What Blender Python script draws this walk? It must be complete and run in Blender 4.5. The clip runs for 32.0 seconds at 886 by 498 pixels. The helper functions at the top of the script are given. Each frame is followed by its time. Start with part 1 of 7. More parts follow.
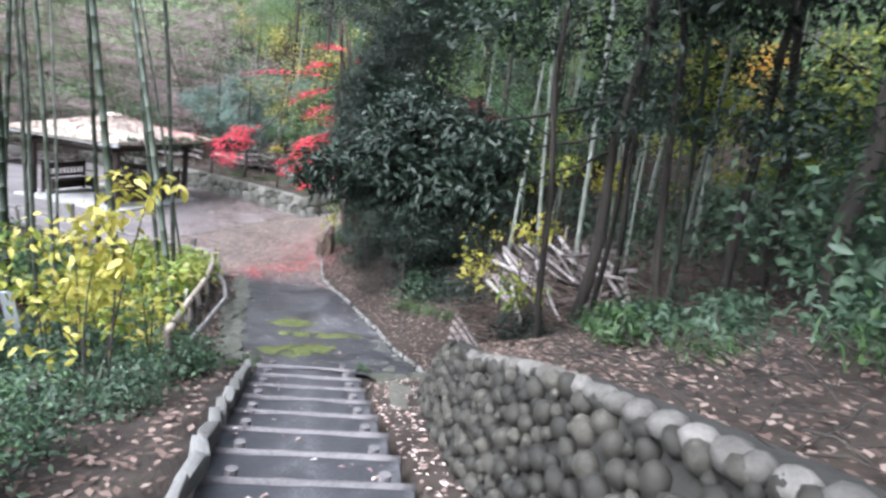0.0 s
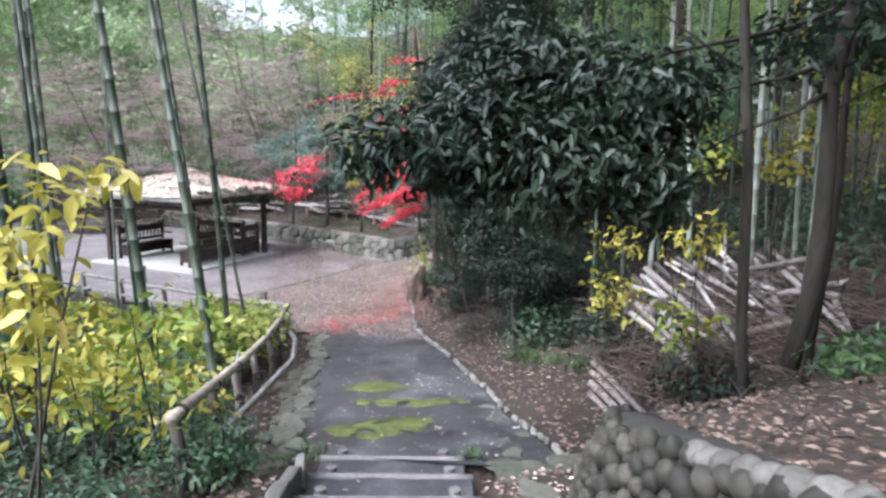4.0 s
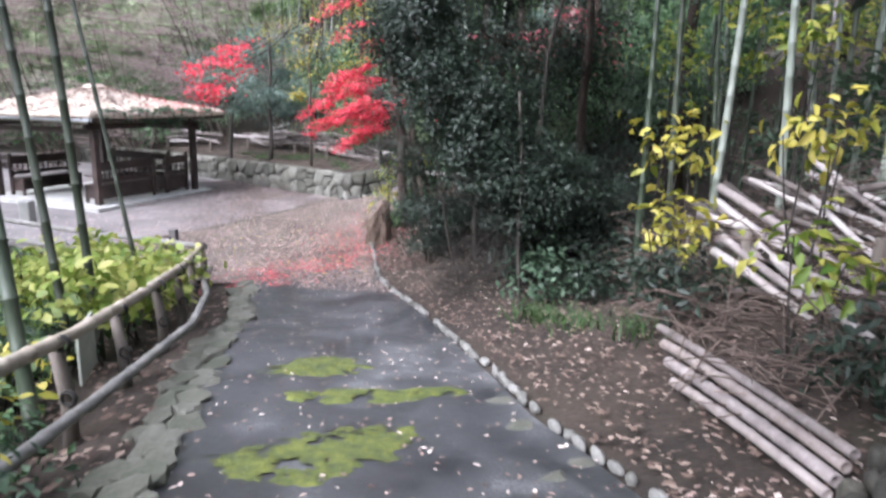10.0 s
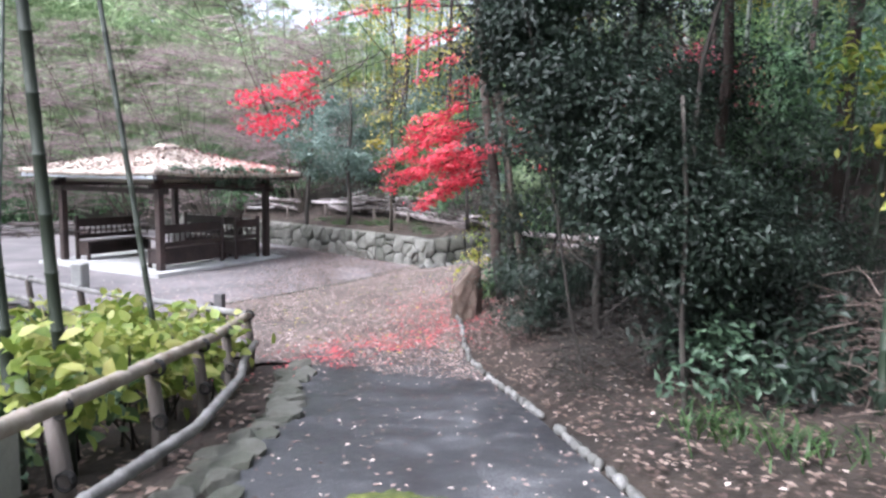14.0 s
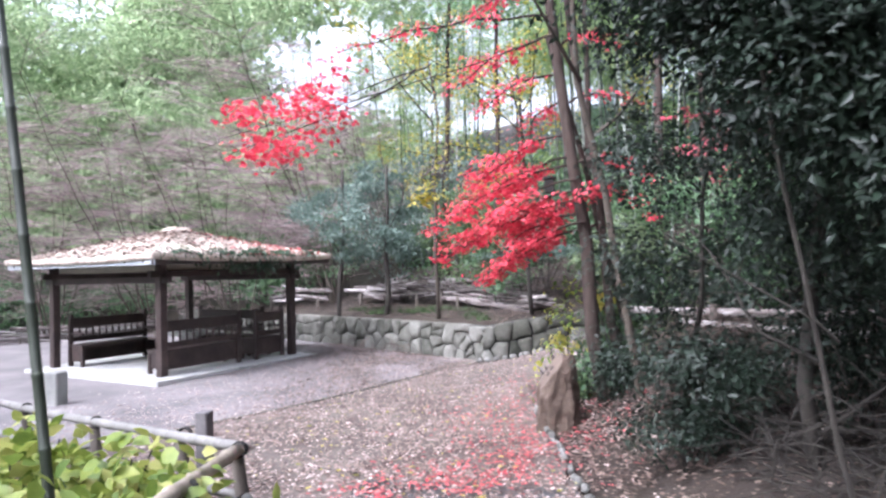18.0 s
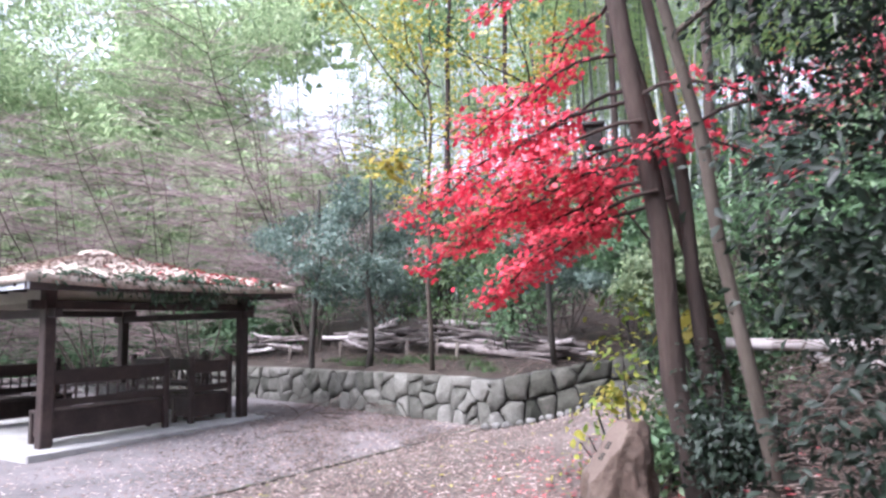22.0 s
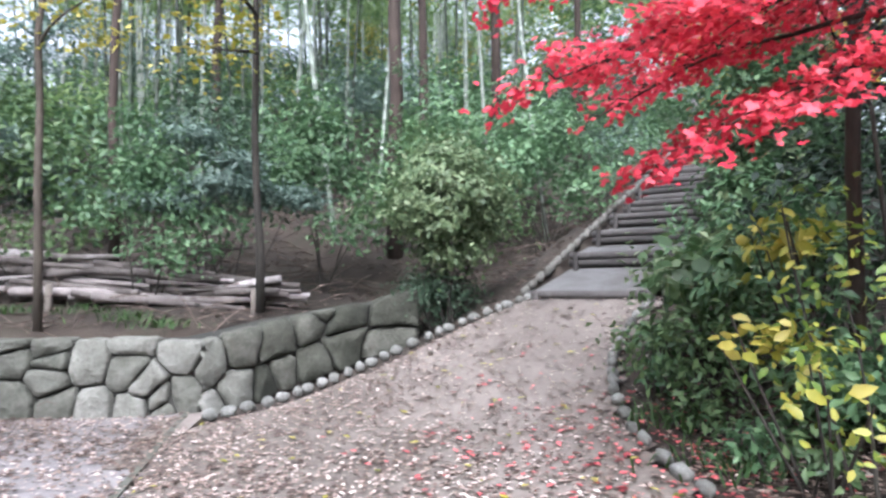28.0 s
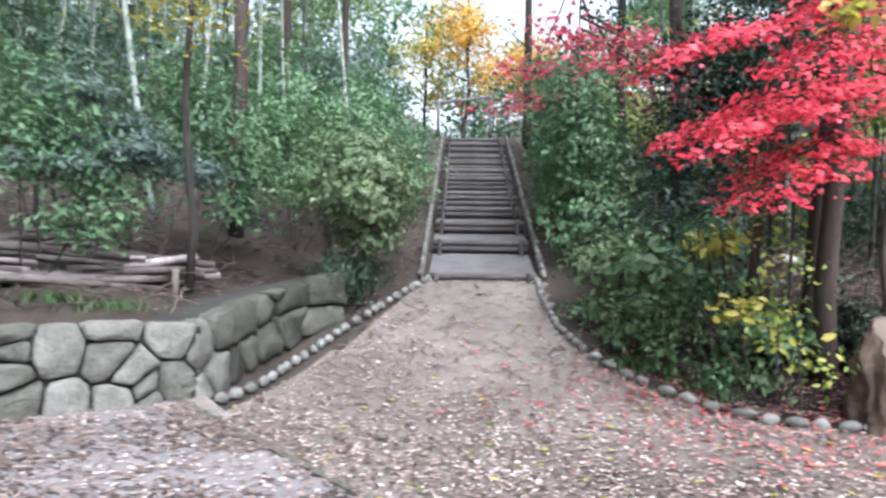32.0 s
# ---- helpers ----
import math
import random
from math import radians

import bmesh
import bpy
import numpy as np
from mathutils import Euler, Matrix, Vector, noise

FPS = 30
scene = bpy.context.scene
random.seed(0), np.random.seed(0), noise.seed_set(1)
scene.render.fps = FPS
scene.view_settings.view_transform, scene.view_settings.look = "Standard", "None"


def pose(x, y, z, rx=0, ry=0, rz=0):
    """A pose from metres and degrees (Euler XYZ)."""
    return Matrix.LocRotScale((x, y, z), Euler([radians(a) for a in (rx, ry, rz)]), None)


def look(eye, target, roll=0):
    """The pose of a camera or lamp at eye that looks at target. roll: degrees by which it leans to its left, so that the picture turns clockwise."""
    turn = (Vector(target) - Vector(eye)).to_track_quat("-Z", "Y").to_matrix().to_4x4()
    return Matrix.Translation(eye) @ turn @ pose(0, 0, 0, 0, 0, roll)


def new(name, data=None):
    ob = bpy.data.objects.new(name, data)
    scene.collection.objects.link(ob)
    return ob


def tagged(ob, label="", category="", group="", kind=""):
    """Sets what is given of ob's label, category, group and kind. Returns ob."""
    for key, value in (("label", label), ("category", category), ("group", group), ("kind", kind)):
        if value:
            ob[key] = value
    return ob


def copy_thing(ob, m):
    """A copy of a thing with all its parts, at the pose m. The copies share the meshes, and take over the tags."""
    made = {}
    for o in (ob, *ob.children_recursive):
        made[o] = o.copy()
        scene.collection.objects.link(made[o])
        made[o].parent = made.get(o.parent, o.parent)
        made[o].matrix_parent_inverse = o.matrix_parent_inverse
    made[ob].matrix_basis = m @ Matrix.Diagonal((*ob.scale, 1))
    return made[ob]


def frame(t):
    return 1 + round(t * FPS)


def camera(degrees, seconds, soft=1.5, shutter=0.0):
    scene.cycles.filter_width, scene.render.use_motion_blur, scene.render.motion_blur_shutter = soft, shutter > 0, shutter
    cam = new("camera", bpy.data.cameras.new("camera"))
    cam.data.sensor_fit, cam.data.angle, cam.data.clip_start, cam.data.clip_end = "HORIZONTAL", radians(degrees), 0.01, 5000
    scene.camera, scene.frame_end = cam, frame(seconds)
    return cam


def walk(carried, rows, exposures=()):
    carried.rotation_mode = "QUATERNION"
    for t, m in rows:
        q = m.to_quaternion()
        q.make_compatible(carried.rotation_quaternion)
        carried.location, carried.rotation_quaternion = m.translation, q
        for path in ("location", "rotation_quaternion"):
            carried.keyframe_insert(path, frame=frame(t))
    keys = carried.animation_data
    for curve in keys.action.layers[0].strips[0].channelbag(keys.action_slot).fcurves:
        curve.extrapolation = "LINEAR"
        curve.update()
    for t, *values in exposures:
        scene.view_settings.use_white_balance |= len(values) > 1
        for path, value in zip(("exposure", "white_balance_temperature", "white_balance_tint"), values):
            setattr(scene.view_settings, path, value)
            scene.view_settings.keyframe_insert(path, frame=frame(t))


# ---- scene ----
cam = camera(66.0, 32.0, soft=2.6, shutter=0.4)
PATH = [
    (0, (0.09, 0.069, 4.674), (0.144, 2.025, 4.257), 6.9),
    (0.5, (0.205, 0.365, 4.634), (0.11, 2.314, 4.195), 4.9),
    (1, (0.216, 0.777, 4.504), (0.059, 2.759, 4.283), 3.7),
    (1.5, (0.223, 1.173, 4.447), (0.0, 3.136, 4.136), 3.5),
    (2, (0.15, 1.496, 4.35), (-0.001, 3.461, 4.014), 4.2),
    (2.5, (0.074, 1.862, 4.277), (-0.134, 3.834, 4.012), 0.6),
    (4.5, (-0.208, 3.172, 3.735), (-0.466, 5.124, 3.381), 0.7),
    (5, (-0.233, 3.482, 3.686), (-0.602, 5.389, 3.206), -0.3),
    (5.5, (-0.277, 3.732, 3.64), (-0.692, 5.646, 3.233), -2.2),
    (6, (-0.312, 4.005, 3.538), (-0.873, 5.883, 3.138), -3.4),
    (6.5, (-0.255, 4.189, 3.507), (-0.693, 6.077, 3.012), -3.3),
    (7, (-0.338, 4.448, 3.401), (-0.66, 6.326, 2.793), -3.3),
    (7.5, (-0.348, 4.724, 3.327), (-0.765, 6.54, 2.598), -4.0),
    (8, (-0.505, 4.995, 3.194), (-0.736, 6.891, 2.6), -0.2),
    (8.5, (-0.568, 5.3, 3.166), (-0.918, 7.16, 2.521), -1.4),
    (9, (-0.682, 5.545, 3.113), (-0.911, 7.445, 2.531), -0.6),
    (9.5, (-0.666, 5.773, 3.047), (-0.953, 7.658, 2.442), -1.1),
    (10, (-0.728, 5.988, 2.928), (-0.834, 7.937, 2.491), 1.4),
    (10.5, (-0.788, 6.292, 2.867), (-1.002, 8.247, 2.502), 0.9),
    (11, (-0.823, 6.56, 2.772), (-0.858, 8.526, 2.407), 1.2),
    (11.5, (-0.892, 6.847, 2.726), (-1.106, 8.777, 2.25), -0.6),
    (12, (-0.949, 7.069, 2.642), (-1.097, 9.042, 2.348), 0.3),
    (12.5, (-1.045, 7.362, 2.566), (-1.376, 9.304, 2.223), -0.3),
    (13, (-1.112, 7.64, 2.453), (-1.431, 9.582, 2.097), 0.2),
    (13.5, (-1.113, 7.91, 2.447), (-1.461, 9.858, 2.157), 0.6),
    (14, (-1.201, 8.147, 2.377), (-1.546, 10.105, 2.161), 1.0),
    (14.5, (-1.335, 8.44, 2.317), (-1.766, 10.39, 2.206), 1.5),
    (16.5, (-1.81, 9.607, 2.165), (-2.171, 11.574, 2.188), 0.1),
    (17, (-1.884, 10.003, 2.126), (-2.26, 11.967, 2.139), -0.9),
    (17.5, (-2.029, 10.427, 2.046), (-2.401, 12.392, 2.098), -1.7),
    (18, (-2.167, 10.822, 1.987), (-2.611, 12.771, 2.045), -1.5),
    (18.5, (-2.305, 11.163, 1.917), (-2.708, 13.12, 2.004), -0.6),
    (19, (-2.35, 11.57, 1.874), (-2.648, 13.542, 2.021), -0.3),
    (19.5, (-2.425, 11.997, 1.821), (-2.721, 13.964, 2.024), -0.6),
    (20, (-2.41, 12.397, 1.761), (-2.785, 14.342, 2.041), -0.6),
    (20.5, (-2.442, 12.77, 1.731), (-2.771, 14.718, 2.04), -1.0),
    (21, (-2.49, 13.238, 1.678), (-2.843, 15.185, 1.967), -1.1),
    (21.5, (-2.57, 13.724, 1.625), (-2.942, 15.672, 1.885), -1.7),
    (22, (-2.678, 14.121, 1.585), (-3.142, 16.052, 1.818), -1.4),
    (22.5, (-2.821, 14.5, 1.515), (-3.236, 16.443, 1.738), -1.1),
    (23, (-3.038, 14.816, 1.425), (-3.358, 16.78, 1.617), -0.7),
    (23.5, (-3.212, 15.197, 1.368), (-3.239, 17.194, 1.471), -1.0),
    (24, (-3.427, 15.598, 1.326), (-3.365, 17.596, 1.379), -2.0),
    (24.5, (-3.58, 16.012, 1.345), (-3.247, 17.984, 1.339), -2.6),
    (25, (-3.793, 16.376, 1.318), (-3.403, 18.337, 1.332), -3.3),
    (25.5, (-4.062, 16.67, 1.31), (-3.605, 18.617, 1.347), -3.4),
    (27.5, (-5.742, 17.504, 1.325), (-4.706, 19.213, 1.413), -1.4),
    (28, (-6.159, 17.818, 1.357), (-5.013, 19.455, 1.437), -0.9),
    (28.5, (-6.517, 18.205, 1.38), (-5.119, 19.633, 1.457), 0.1),
    (29, (-6.922, 18.486, 1.389), (-5.385, 19.763, 1.464), 1.0),
    (29.5, (-7.261, 18.74, 1.381), (-5.638, 19.907, 1.426), 1.4),
    (30, (-7.55, 19.006, 1.4), (-5.919, 20.163, 1.395), 1.8),
    (30.5, (-7.91, 19.218, 1.396), (-6.177, 20.216, 1.369), 1.5),
    (31, (-8.186, 19.459, 1.42), (-6.378, 20.311, 1.371), 1.8),
    (31.5, (-8.574, 19.649, 1.42), (-6.704, 20.359, 1.422), 1.9),
    (32, (-8.927, 19.834, 1.446), (-7.092, 20.629, 1.455), 0.7),
]
walk(cam, [(t, look(eye, target, roll)) for t, eye, target, roll in PATH],
     exposures=[(0.0, 2.0, 5650, 13), (1.0, 1.88, 5650, 13), (6.0, 1.9, 5750, 14), (9.0, 1.98, 5750, 16), (13.0, 2.03, 5700, 16), (18.0, 2.18, 5650, 19), (22.0, 2.12, 5700, 22), (25.5, 1.96, 5750, 23), (29.0, 2.07, 5650, 10), (32.0, 2.0, 5650, 11)])

# ---- sky and sun: a bright overcast autumn day ----
world = bpy.data.worlds.new("overcast_sky")
scene.world = world
world.use_nodes = True
wn = world.node_tree.nodes
sky = wn.new("ShaderNodeTexSky")
sky.sky_type = "NISHITA"
sky.sun_disc = False
sky.sun_elevation, sky.sun_rotation = radians(48), radians(222)
sky.air_density, sky.dust_density, sky.ozone_density = 1.0, 6.0, 0.6
hsv = wn.new("ShaderNodeHueSaturation")
hsv.inputs["Saturation"].default_value = 0.25
world.node_tree.links.new(sky.outputs[0], hsv.inputs["Color"])
world.node_tree.links.new(hsv.outputs[0], wn["Background"].inputs["Color"])
wn["Background"].inputs["Strength"].default_value = 0.15
sun = new("sun", bpy.data.lights.new("sun", "SUN"))
sun.data.energy, sun.data.angle, sun.data.color = 1.1, radians(40), (1.0, 0.96, 0.9)
sun.matrix_world = look((0, 0, 0), (0.45, 0.5, -0.74))

# ---- materials ----
def mat(name, cols, scale=6.0, rough=0.8, bump=0.3, fine=40.0, island=0.0, objrand=0.0, metal=0.0, spec=0.5, trans=0.0, stretch=(1, 1, 1), bump_dist=0.02, contrast=0.22, wet=0.0):
    """A surface with two scales of colour variation and relief. cols: two to four base colours."""
    m = bpy.data.materials.new(name)
    m.use_nodes = True
    nt = m.node_tree
    n, l = nt.nodes, nt.links
    b = n["Principled BSDF"]
    tc = n.new("ShaderNodeTexCoord")
    mp = n.new("ShaderNodeMapping")
    mp.inputs["Scale"].default_value = stretch
    l.new(tc.outputs["Object"], mp.inputs["Vector"])
    n1 = n.new("ShaderNodeTexNoise")
    n1.inputs["Scale"].default_value, n1.inputs["Detail"].default_value, n1.inputs["Roughness"].default_value = scale, 8.0, 0.65
    n2 = n.new("ShaderNodeTexNoise")
    n2.inputs["Scale"].default_value, n2.inputs["Detail"].default_value = fine, 4.0
    l.new(mp.outputs[0], n1.inputs["Vector"])
    l.new(mp.outputs[0], n2.inputs["Vector"])
    mix = n.new("ShaderNodeMath")
    mix.operation = "MULTIPLY_ADD"
    mix.inputs[1].default_value = 0.35
    l.new(n2.outputs["Fac"], mix.inputs[0])
    last = n1.outputs["Fac"]
    add = n.new("ShaderNodeMath")
    add.operation = "SUBTRACT"
    add.inputs[1].default_value = 0.175
    l.new(last, add.inputs[0])
    l.new(add.outputs[0], mix.inputs[2])
    fac = mix.outputs[0]
    for amount, node, sock in ((island, "ShaderNodeNewGeometry", "Random Per Island"), (objrand, "ShaderNodeObjectInfo", "Random")):
        if amount:
            g = n.new(node)
            ma = n.new("ShaderNodeMath")
            ma.operation = "MULTIPLY_ADD"
            ma.inputs[1].default_value = amount
            l.new(g.outputs[sock], ma.inputs[0])
            sb = n.new("ShaderNodeMath")
            sb.operation = "SUBTRACT"
            sb.inputs[1].default_value = amount / 2
            l.new(fac, sb.inputs[0])
            l.new(sb.outputs[0], ma.inputs[2])
            fac = ma.outputs[0]
    ramp = n.new("ShaderNodeValToRGB")
    l.new(fac, ramp.inputs["Fac"])
    e = ramp.color_ramp.elements
    lo, hi = 0.5 - contrast, 0.5 + contrast
    if island or objrand:
        lo, hi = 0.5 - contrast - max(island, objrand) / 3, 0.5 + contrast + max(island, objrand) / 3
    e[0].position, e[1].position = lo, hi
    e[0].color, e[1].color = (*cols[0], 1), (*cols[-1], 1)
    for k, c in enumerate(cols[1:-1], 1):
        q = e.new(lo + (hi - lo) * k / (len(cols) - 1))
        q.color = (*c, 1)
    l.new(ramp.outputs["Color"], b.inputs["Base Color"])
    b.inputs["Roughness"].default_value = rough
    if wet:  # damp patches shine more
        mr = n.new("ShaderNodeMapRange")
        mr.inputs["From Min"].default_value, mr.inputs["From Max"].default_value = 0.4, 0.6
        mr.inputs["To Min"].default_value, mr.inputs["To Max"].default_value = rough - wet, rough + 0.1
        l.new(n1.outputs["Fac"], mr.inputs["Value"])
        l.new(mr.outputs[0], b.inputs["Roughness"])
    b.inputs["Metallic"].default_value = metal
    b.inputs["Specular IOR Level"].default_value = spec
    if bump:
        bp = n.new("ShaderNodeBump")
        bp.inputs["Strength"].default_value, bp.inputs["Distance"].default_value = bump, bump_dist
        l.new(mix.outputs[0], bp.inputs["Height"])
        l.new(bp.outputs[0], b.inputs["Normal"])
    if trans:
        out = n["Material Output"]
        t = n.new("ShaderNodeBsdfTranslucent")
        l.new(ramp.outputs["Color"], t.inputs["Color"])
        ms = n.new("ShaderNodeMixShader")
        ms.inputs[0].default_value = trans
        l.new(b.outputs[0], ms.inputs[1])
        l.new(t.outputs[0], ms.inputs[2])
        l.new(ms.outputs[0], out.inputs["Surface"])
    return m


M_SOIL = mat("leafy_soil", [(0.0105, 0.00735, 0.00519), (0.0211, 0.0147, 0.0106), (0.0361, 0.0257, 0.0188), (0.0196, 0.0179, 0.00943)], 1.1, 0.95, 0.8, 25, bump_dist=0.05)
M_DUST = mat("packed_earth", [(0.075, 0.062, 0.054), (0.13, 0.109, 0.096), (0.19, 0.162, 0.145)], 0.8, 0.95, 0.4, 30)
# the palest colour paints wet reflections as light patches on the worn asphalt
M_ASPH = mat("worn_asphalt_pale_sheen", [(0.021, 0.0215, 0.024), (0.032, 0.0328, 0.036), (0.044, 0.0448, 0.048), (0.105, 0.106, 0.112)], 1.1, 0.7, 0.35, 60, bump_dist=0.01, contrast=0.16, wet=0.32)
M_STEP = mat("damp_step_asphalt", [(0.0154, 0.0154, 0.0182), (0.0252, 0.0252, 0.0294), (0.035, 0.035, 0.0392), (0.07, 0.07, 0.0742)], 2.0, 0.65, 0.4, 50, bump_dist=0.012, contrast=0.16, wet=0.25)
M_PLAZA = mat("grey_gravel", [(0.103, 0.095, 0.097), (0.165, 0.15, 0.151), (0.225, 0.204, 0.204)], 0.9, 0.9, 0.35, 70, bump_dist=0.01)
M_CONC = mat("weathered_concrete", [(0.178, 0.178, 0.173), (0.25, 0.25, 0.238), (0.309, 0.303, 0.292)], 3, 0.85, 0.25, 60, bump_dist=0.008)
M_MOSS = mat("moss", [(0.026, 0.03, 0.02), (0.05, 0.066, 0.014), (0.09, 0.105, 0.018), (0.15, 0.155, 0.03)], 9, 0.95, 0.9, 80, bump_dist=0.02)
# grey-brown cobble, its colour lowered to hold the shade of the trees above
M_COB = mat("shade_toned_river_cobble", [(0.00874, 0.00824, 0.00592), (0.0176, 0.0162, 0.0118), (0.0292, 0.0271, 0.0201), (0.0804, 0.0745, 0.0592)], 4, 0.75, 0.5, 45, objrand=0.6, bump_dist=0.012)
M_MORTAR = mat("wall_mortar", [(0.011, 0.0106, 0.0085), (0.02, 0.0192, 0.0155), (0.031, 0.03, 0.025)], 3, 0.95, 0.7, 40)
M_WALLST = mat("rubble_stone", [(0.0308, 0.0326, 0.0238), (0.0704, 0.0704, 0.0581), (0.11, 0.108, 0.0933), (0.176, 0.172, 0.155)], 4.5, 0.9, 1.0, 30, objrand=0.55, bump_dist=0.05)
M_KERB = mat("kerb_stone", [(0.0717, 0.0694, 0.0626), (0.134, 0.132, 0.123), (0.224, 0.22, 0.206)], 4, 0.85, 0.6, 40, objrand=0.5, bump_dist=0.015)
M_STEPG = mat("grey_trodden_asphalt", [(0.045, 0.04, 0.036), (0.075, 0.071, 0.069), (0.115, 0.112, 0.112)], 2.5, 0.8, 0.5, 40)
# M_MID at about half brightness: woodland shade painted into the leaf colour
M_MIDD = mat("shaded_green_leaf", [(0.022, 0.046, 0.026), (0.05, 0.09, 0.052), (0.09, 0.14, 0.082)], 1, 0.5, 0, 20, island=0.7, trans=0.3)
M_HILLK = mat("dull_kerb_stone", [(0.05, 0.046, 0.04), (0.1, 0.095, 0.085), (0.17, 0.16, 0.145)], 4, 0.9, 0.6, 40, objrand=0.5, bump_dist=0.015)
# mossy stones of the short leg; its shade is also put into the colour
M_MOSSW = mat("mossy_shaded_wall_stone", [(0.011, 0.0115, 0.0078), (0.025, 0.026, 0.018), (0.05, 0.05, 0.039), (0.095, 0.093, 0.078)], 3.2, 0.95, 1.0, 30, objrand=0.4, bump_dist=0.05)
M_EDGE = mat("mossy_edge_stone", [(0.0357, 0.041, 0.0269), (0.0714, 0.0728, 0.0569), (0.107, 0.104, 0.0898)], 3, 0.9, 0.6, 35, objrand=0.4, bump_dist=0.02)
M_ROCK = mat("brown_rock", [(0.0444, 0.0304, 0.0215), (0.0768, 0.053, 0.0395), (0.107, 0.0795, 0.0621)], 4, 0.9, 1.0, 25, bump_dist=0.05)
M_ROCKF = mat("dressed_rock_face", [(0.085, 0.062, 0.049), (0.115, 0.086, 0.069), (0.14, 0.108, 0.088)], 4, 0.85, 0.25, 60, bump_dist=0.006)
M_LOG = mat("weathered_log", [(0.0574, 0.0515, 0.0526), (0.115, 0.108, 0.11), (0.173, 0.159, 0.158)], 3, 0.85, 0.6, 30, stretch=(1, 1, 1), objrand=0.2, bump_dist=0.012)
M_DWOOD = mat("dark_stained_wood", [(0.014, 0.009, 0.008), (0.035, 0.022, 0.02), (0.07, 0.046, 0.04)], 3, 0.6, 0.3, 40, objrand=0.15)
M_TRUNK = mat("brown_bark", [(0.0159, 0.0106, 0.00842), (0.0318, 0.0212, 0.0166), (0.0541, 0.0377, 0.0302)], 4, 0.95, 0.9, 25, stretch=(1, 1, 0.25), bump_dist=0.03)
M_TRUNKD = mat("dark_bark", [(0.0115, 0.01, 0.008), (0.028, 0.0235, 0.019), (0.05, 0.0445, 0.036)], 4, 0.95, 0.8, 25, stretch=(1, 1, 0.3), bump_dist=0.02)
M_TRUNKG = mat("grey_bark", [(0.0334, 0.026, 0.0193), (0.0558, 0.0446, 0.0341), (0.0827, 0.0669, 0.0537)], 4, 0.95, 0.6, 25, stretch=(1, 1, 0.3), bump_dist=0.015)
M_CULM = mat("green_bamboo", [(0.0125, 0.0215, 0.0108), (0.0268, 0.0413, 0.0233), (0.0503, 0.0644, 0.043)], 1.5, 0.55, 0.1, 30, objrand=0.55, stretch=(1, 1, 0.3))
M_CULMD = mat("shaded_bamboo", [(0.0176, 0.024, 0.0144), (0.036, 0.0464, 0.0304), (0.064, 0.076, 0.0544)], 1.5, 0.6, 0.1, 30, objrand=0.4, stretch=(1, 1, 0.3))
M_CULMP = mat("pale_bamboo", [(0.096, 0.114, 0.09), (0.168, 0.192, 0.162), (0.252, 0.27, 0.24)], 1.5, 0.6, 0.1, 30, objrand=0.5, stretch=(1, 1, 0.3))
M_CULMW = mat("bleached_bamboo", [(0.15, 0.121, 0.109), (0.276, 0.242, 0.23), (0.403, 0.38, 0.369)], 4, 0.7, 0.25, 40, objrand=0.6, bump_dist=0.006)
M_RAIL = mat("rail_bamboo", [(0.1224, 0.0936, 0.0684), (0.2448, 0.2052, 0.1584), (0.3744, 0.3312, 0.2736)], 4, 0.6, 0.25, 40, objrand=0.3, bump_dist=0.006)
M_POST = mat("old_fence_post", [(0.054, 0.045, 0.0378), (0.117, 0.099, 0.0855), (0.18, 0.1575, 0.1395)], 5, 0.9, 0.7, 30, objrand=0.3, stretch=(1, 1, 0.3))
M_TIE = mat("black_cord", [(0.012, 0.011, 0.01), (0.03, 0.028, 0.025)], 20, 0.9, 0.3, 60)
M_RED = mat("red_maple_leaf", [(0.38, 0.014, 0.04), (0.6, 0.032, 0.07), (0.75, 0.07, 0.11), (0.79, 0.15, 0.19)], 0.8, 0.5, 0, 8, island=0.7, trans=0.45)
M_PINK = mat("rose_maple_leaf", [(0.36, 0.035, 0.06), (0.52, 0.09, 0.13), (0.6, 0.19, 0.23)], 0.8, 0.55, 0, 8, island=0.6, trans=0.4)
M_YEL = mat("yellow_leaf", [(0.114, 0.141, 0.0176), (0.308, 0.29, 0.0396), (0.458, 0.396, 0.0792), (0.546, 0.484, 0.194)], 1.2, 0.5, 0.15, 20, island=0.7, trans=0.4)
M_YGR = mat("yellow_green_leaf", [(0.06, 0.13, 0.02), (0.17, 0.24, 0.035), (0.34, 0.35, 0.06), (0.52, 0.46, 0.13)], 0.9, 0.5, 0.15, 20, island=0.8, trans=0.4)
M_GRN = mat("bright_green_leaf", [(0.0351, 0.0702, 0.0273), (0.0819, 0.14, 0.0546), (0.164, 0.234, 0.101)], 1, 0.5, 0, 20, island=0.7, trans=0.35)
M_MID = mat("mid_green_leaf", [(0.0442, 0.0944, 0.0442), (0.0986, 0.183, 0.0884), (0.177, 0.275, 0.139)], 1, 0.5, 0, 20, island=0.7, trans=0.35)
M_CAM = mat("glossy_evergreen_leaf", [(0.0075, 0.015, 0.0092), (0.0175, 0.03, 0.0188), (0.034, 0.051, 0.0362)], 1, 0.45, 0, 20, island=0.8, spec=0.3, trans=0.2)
M_BLUE = mat("blue_green_leaf", [(0.05, 0.086, 0.068), (0.115, 0.168, 0.138), (0.225, 0.3, 0.255)], 1, 0.5, 0, 20, island=0.7, trans=0.35)
M_BAMLF = mat("bamboo_foliage", [(0.1, 0.175, 0.07), (0.2, 0.3, 0.12), (0.36, 0.46, 0.21)], 0.7, 0.55, 0, 12, island=0.8, trans=0.62)
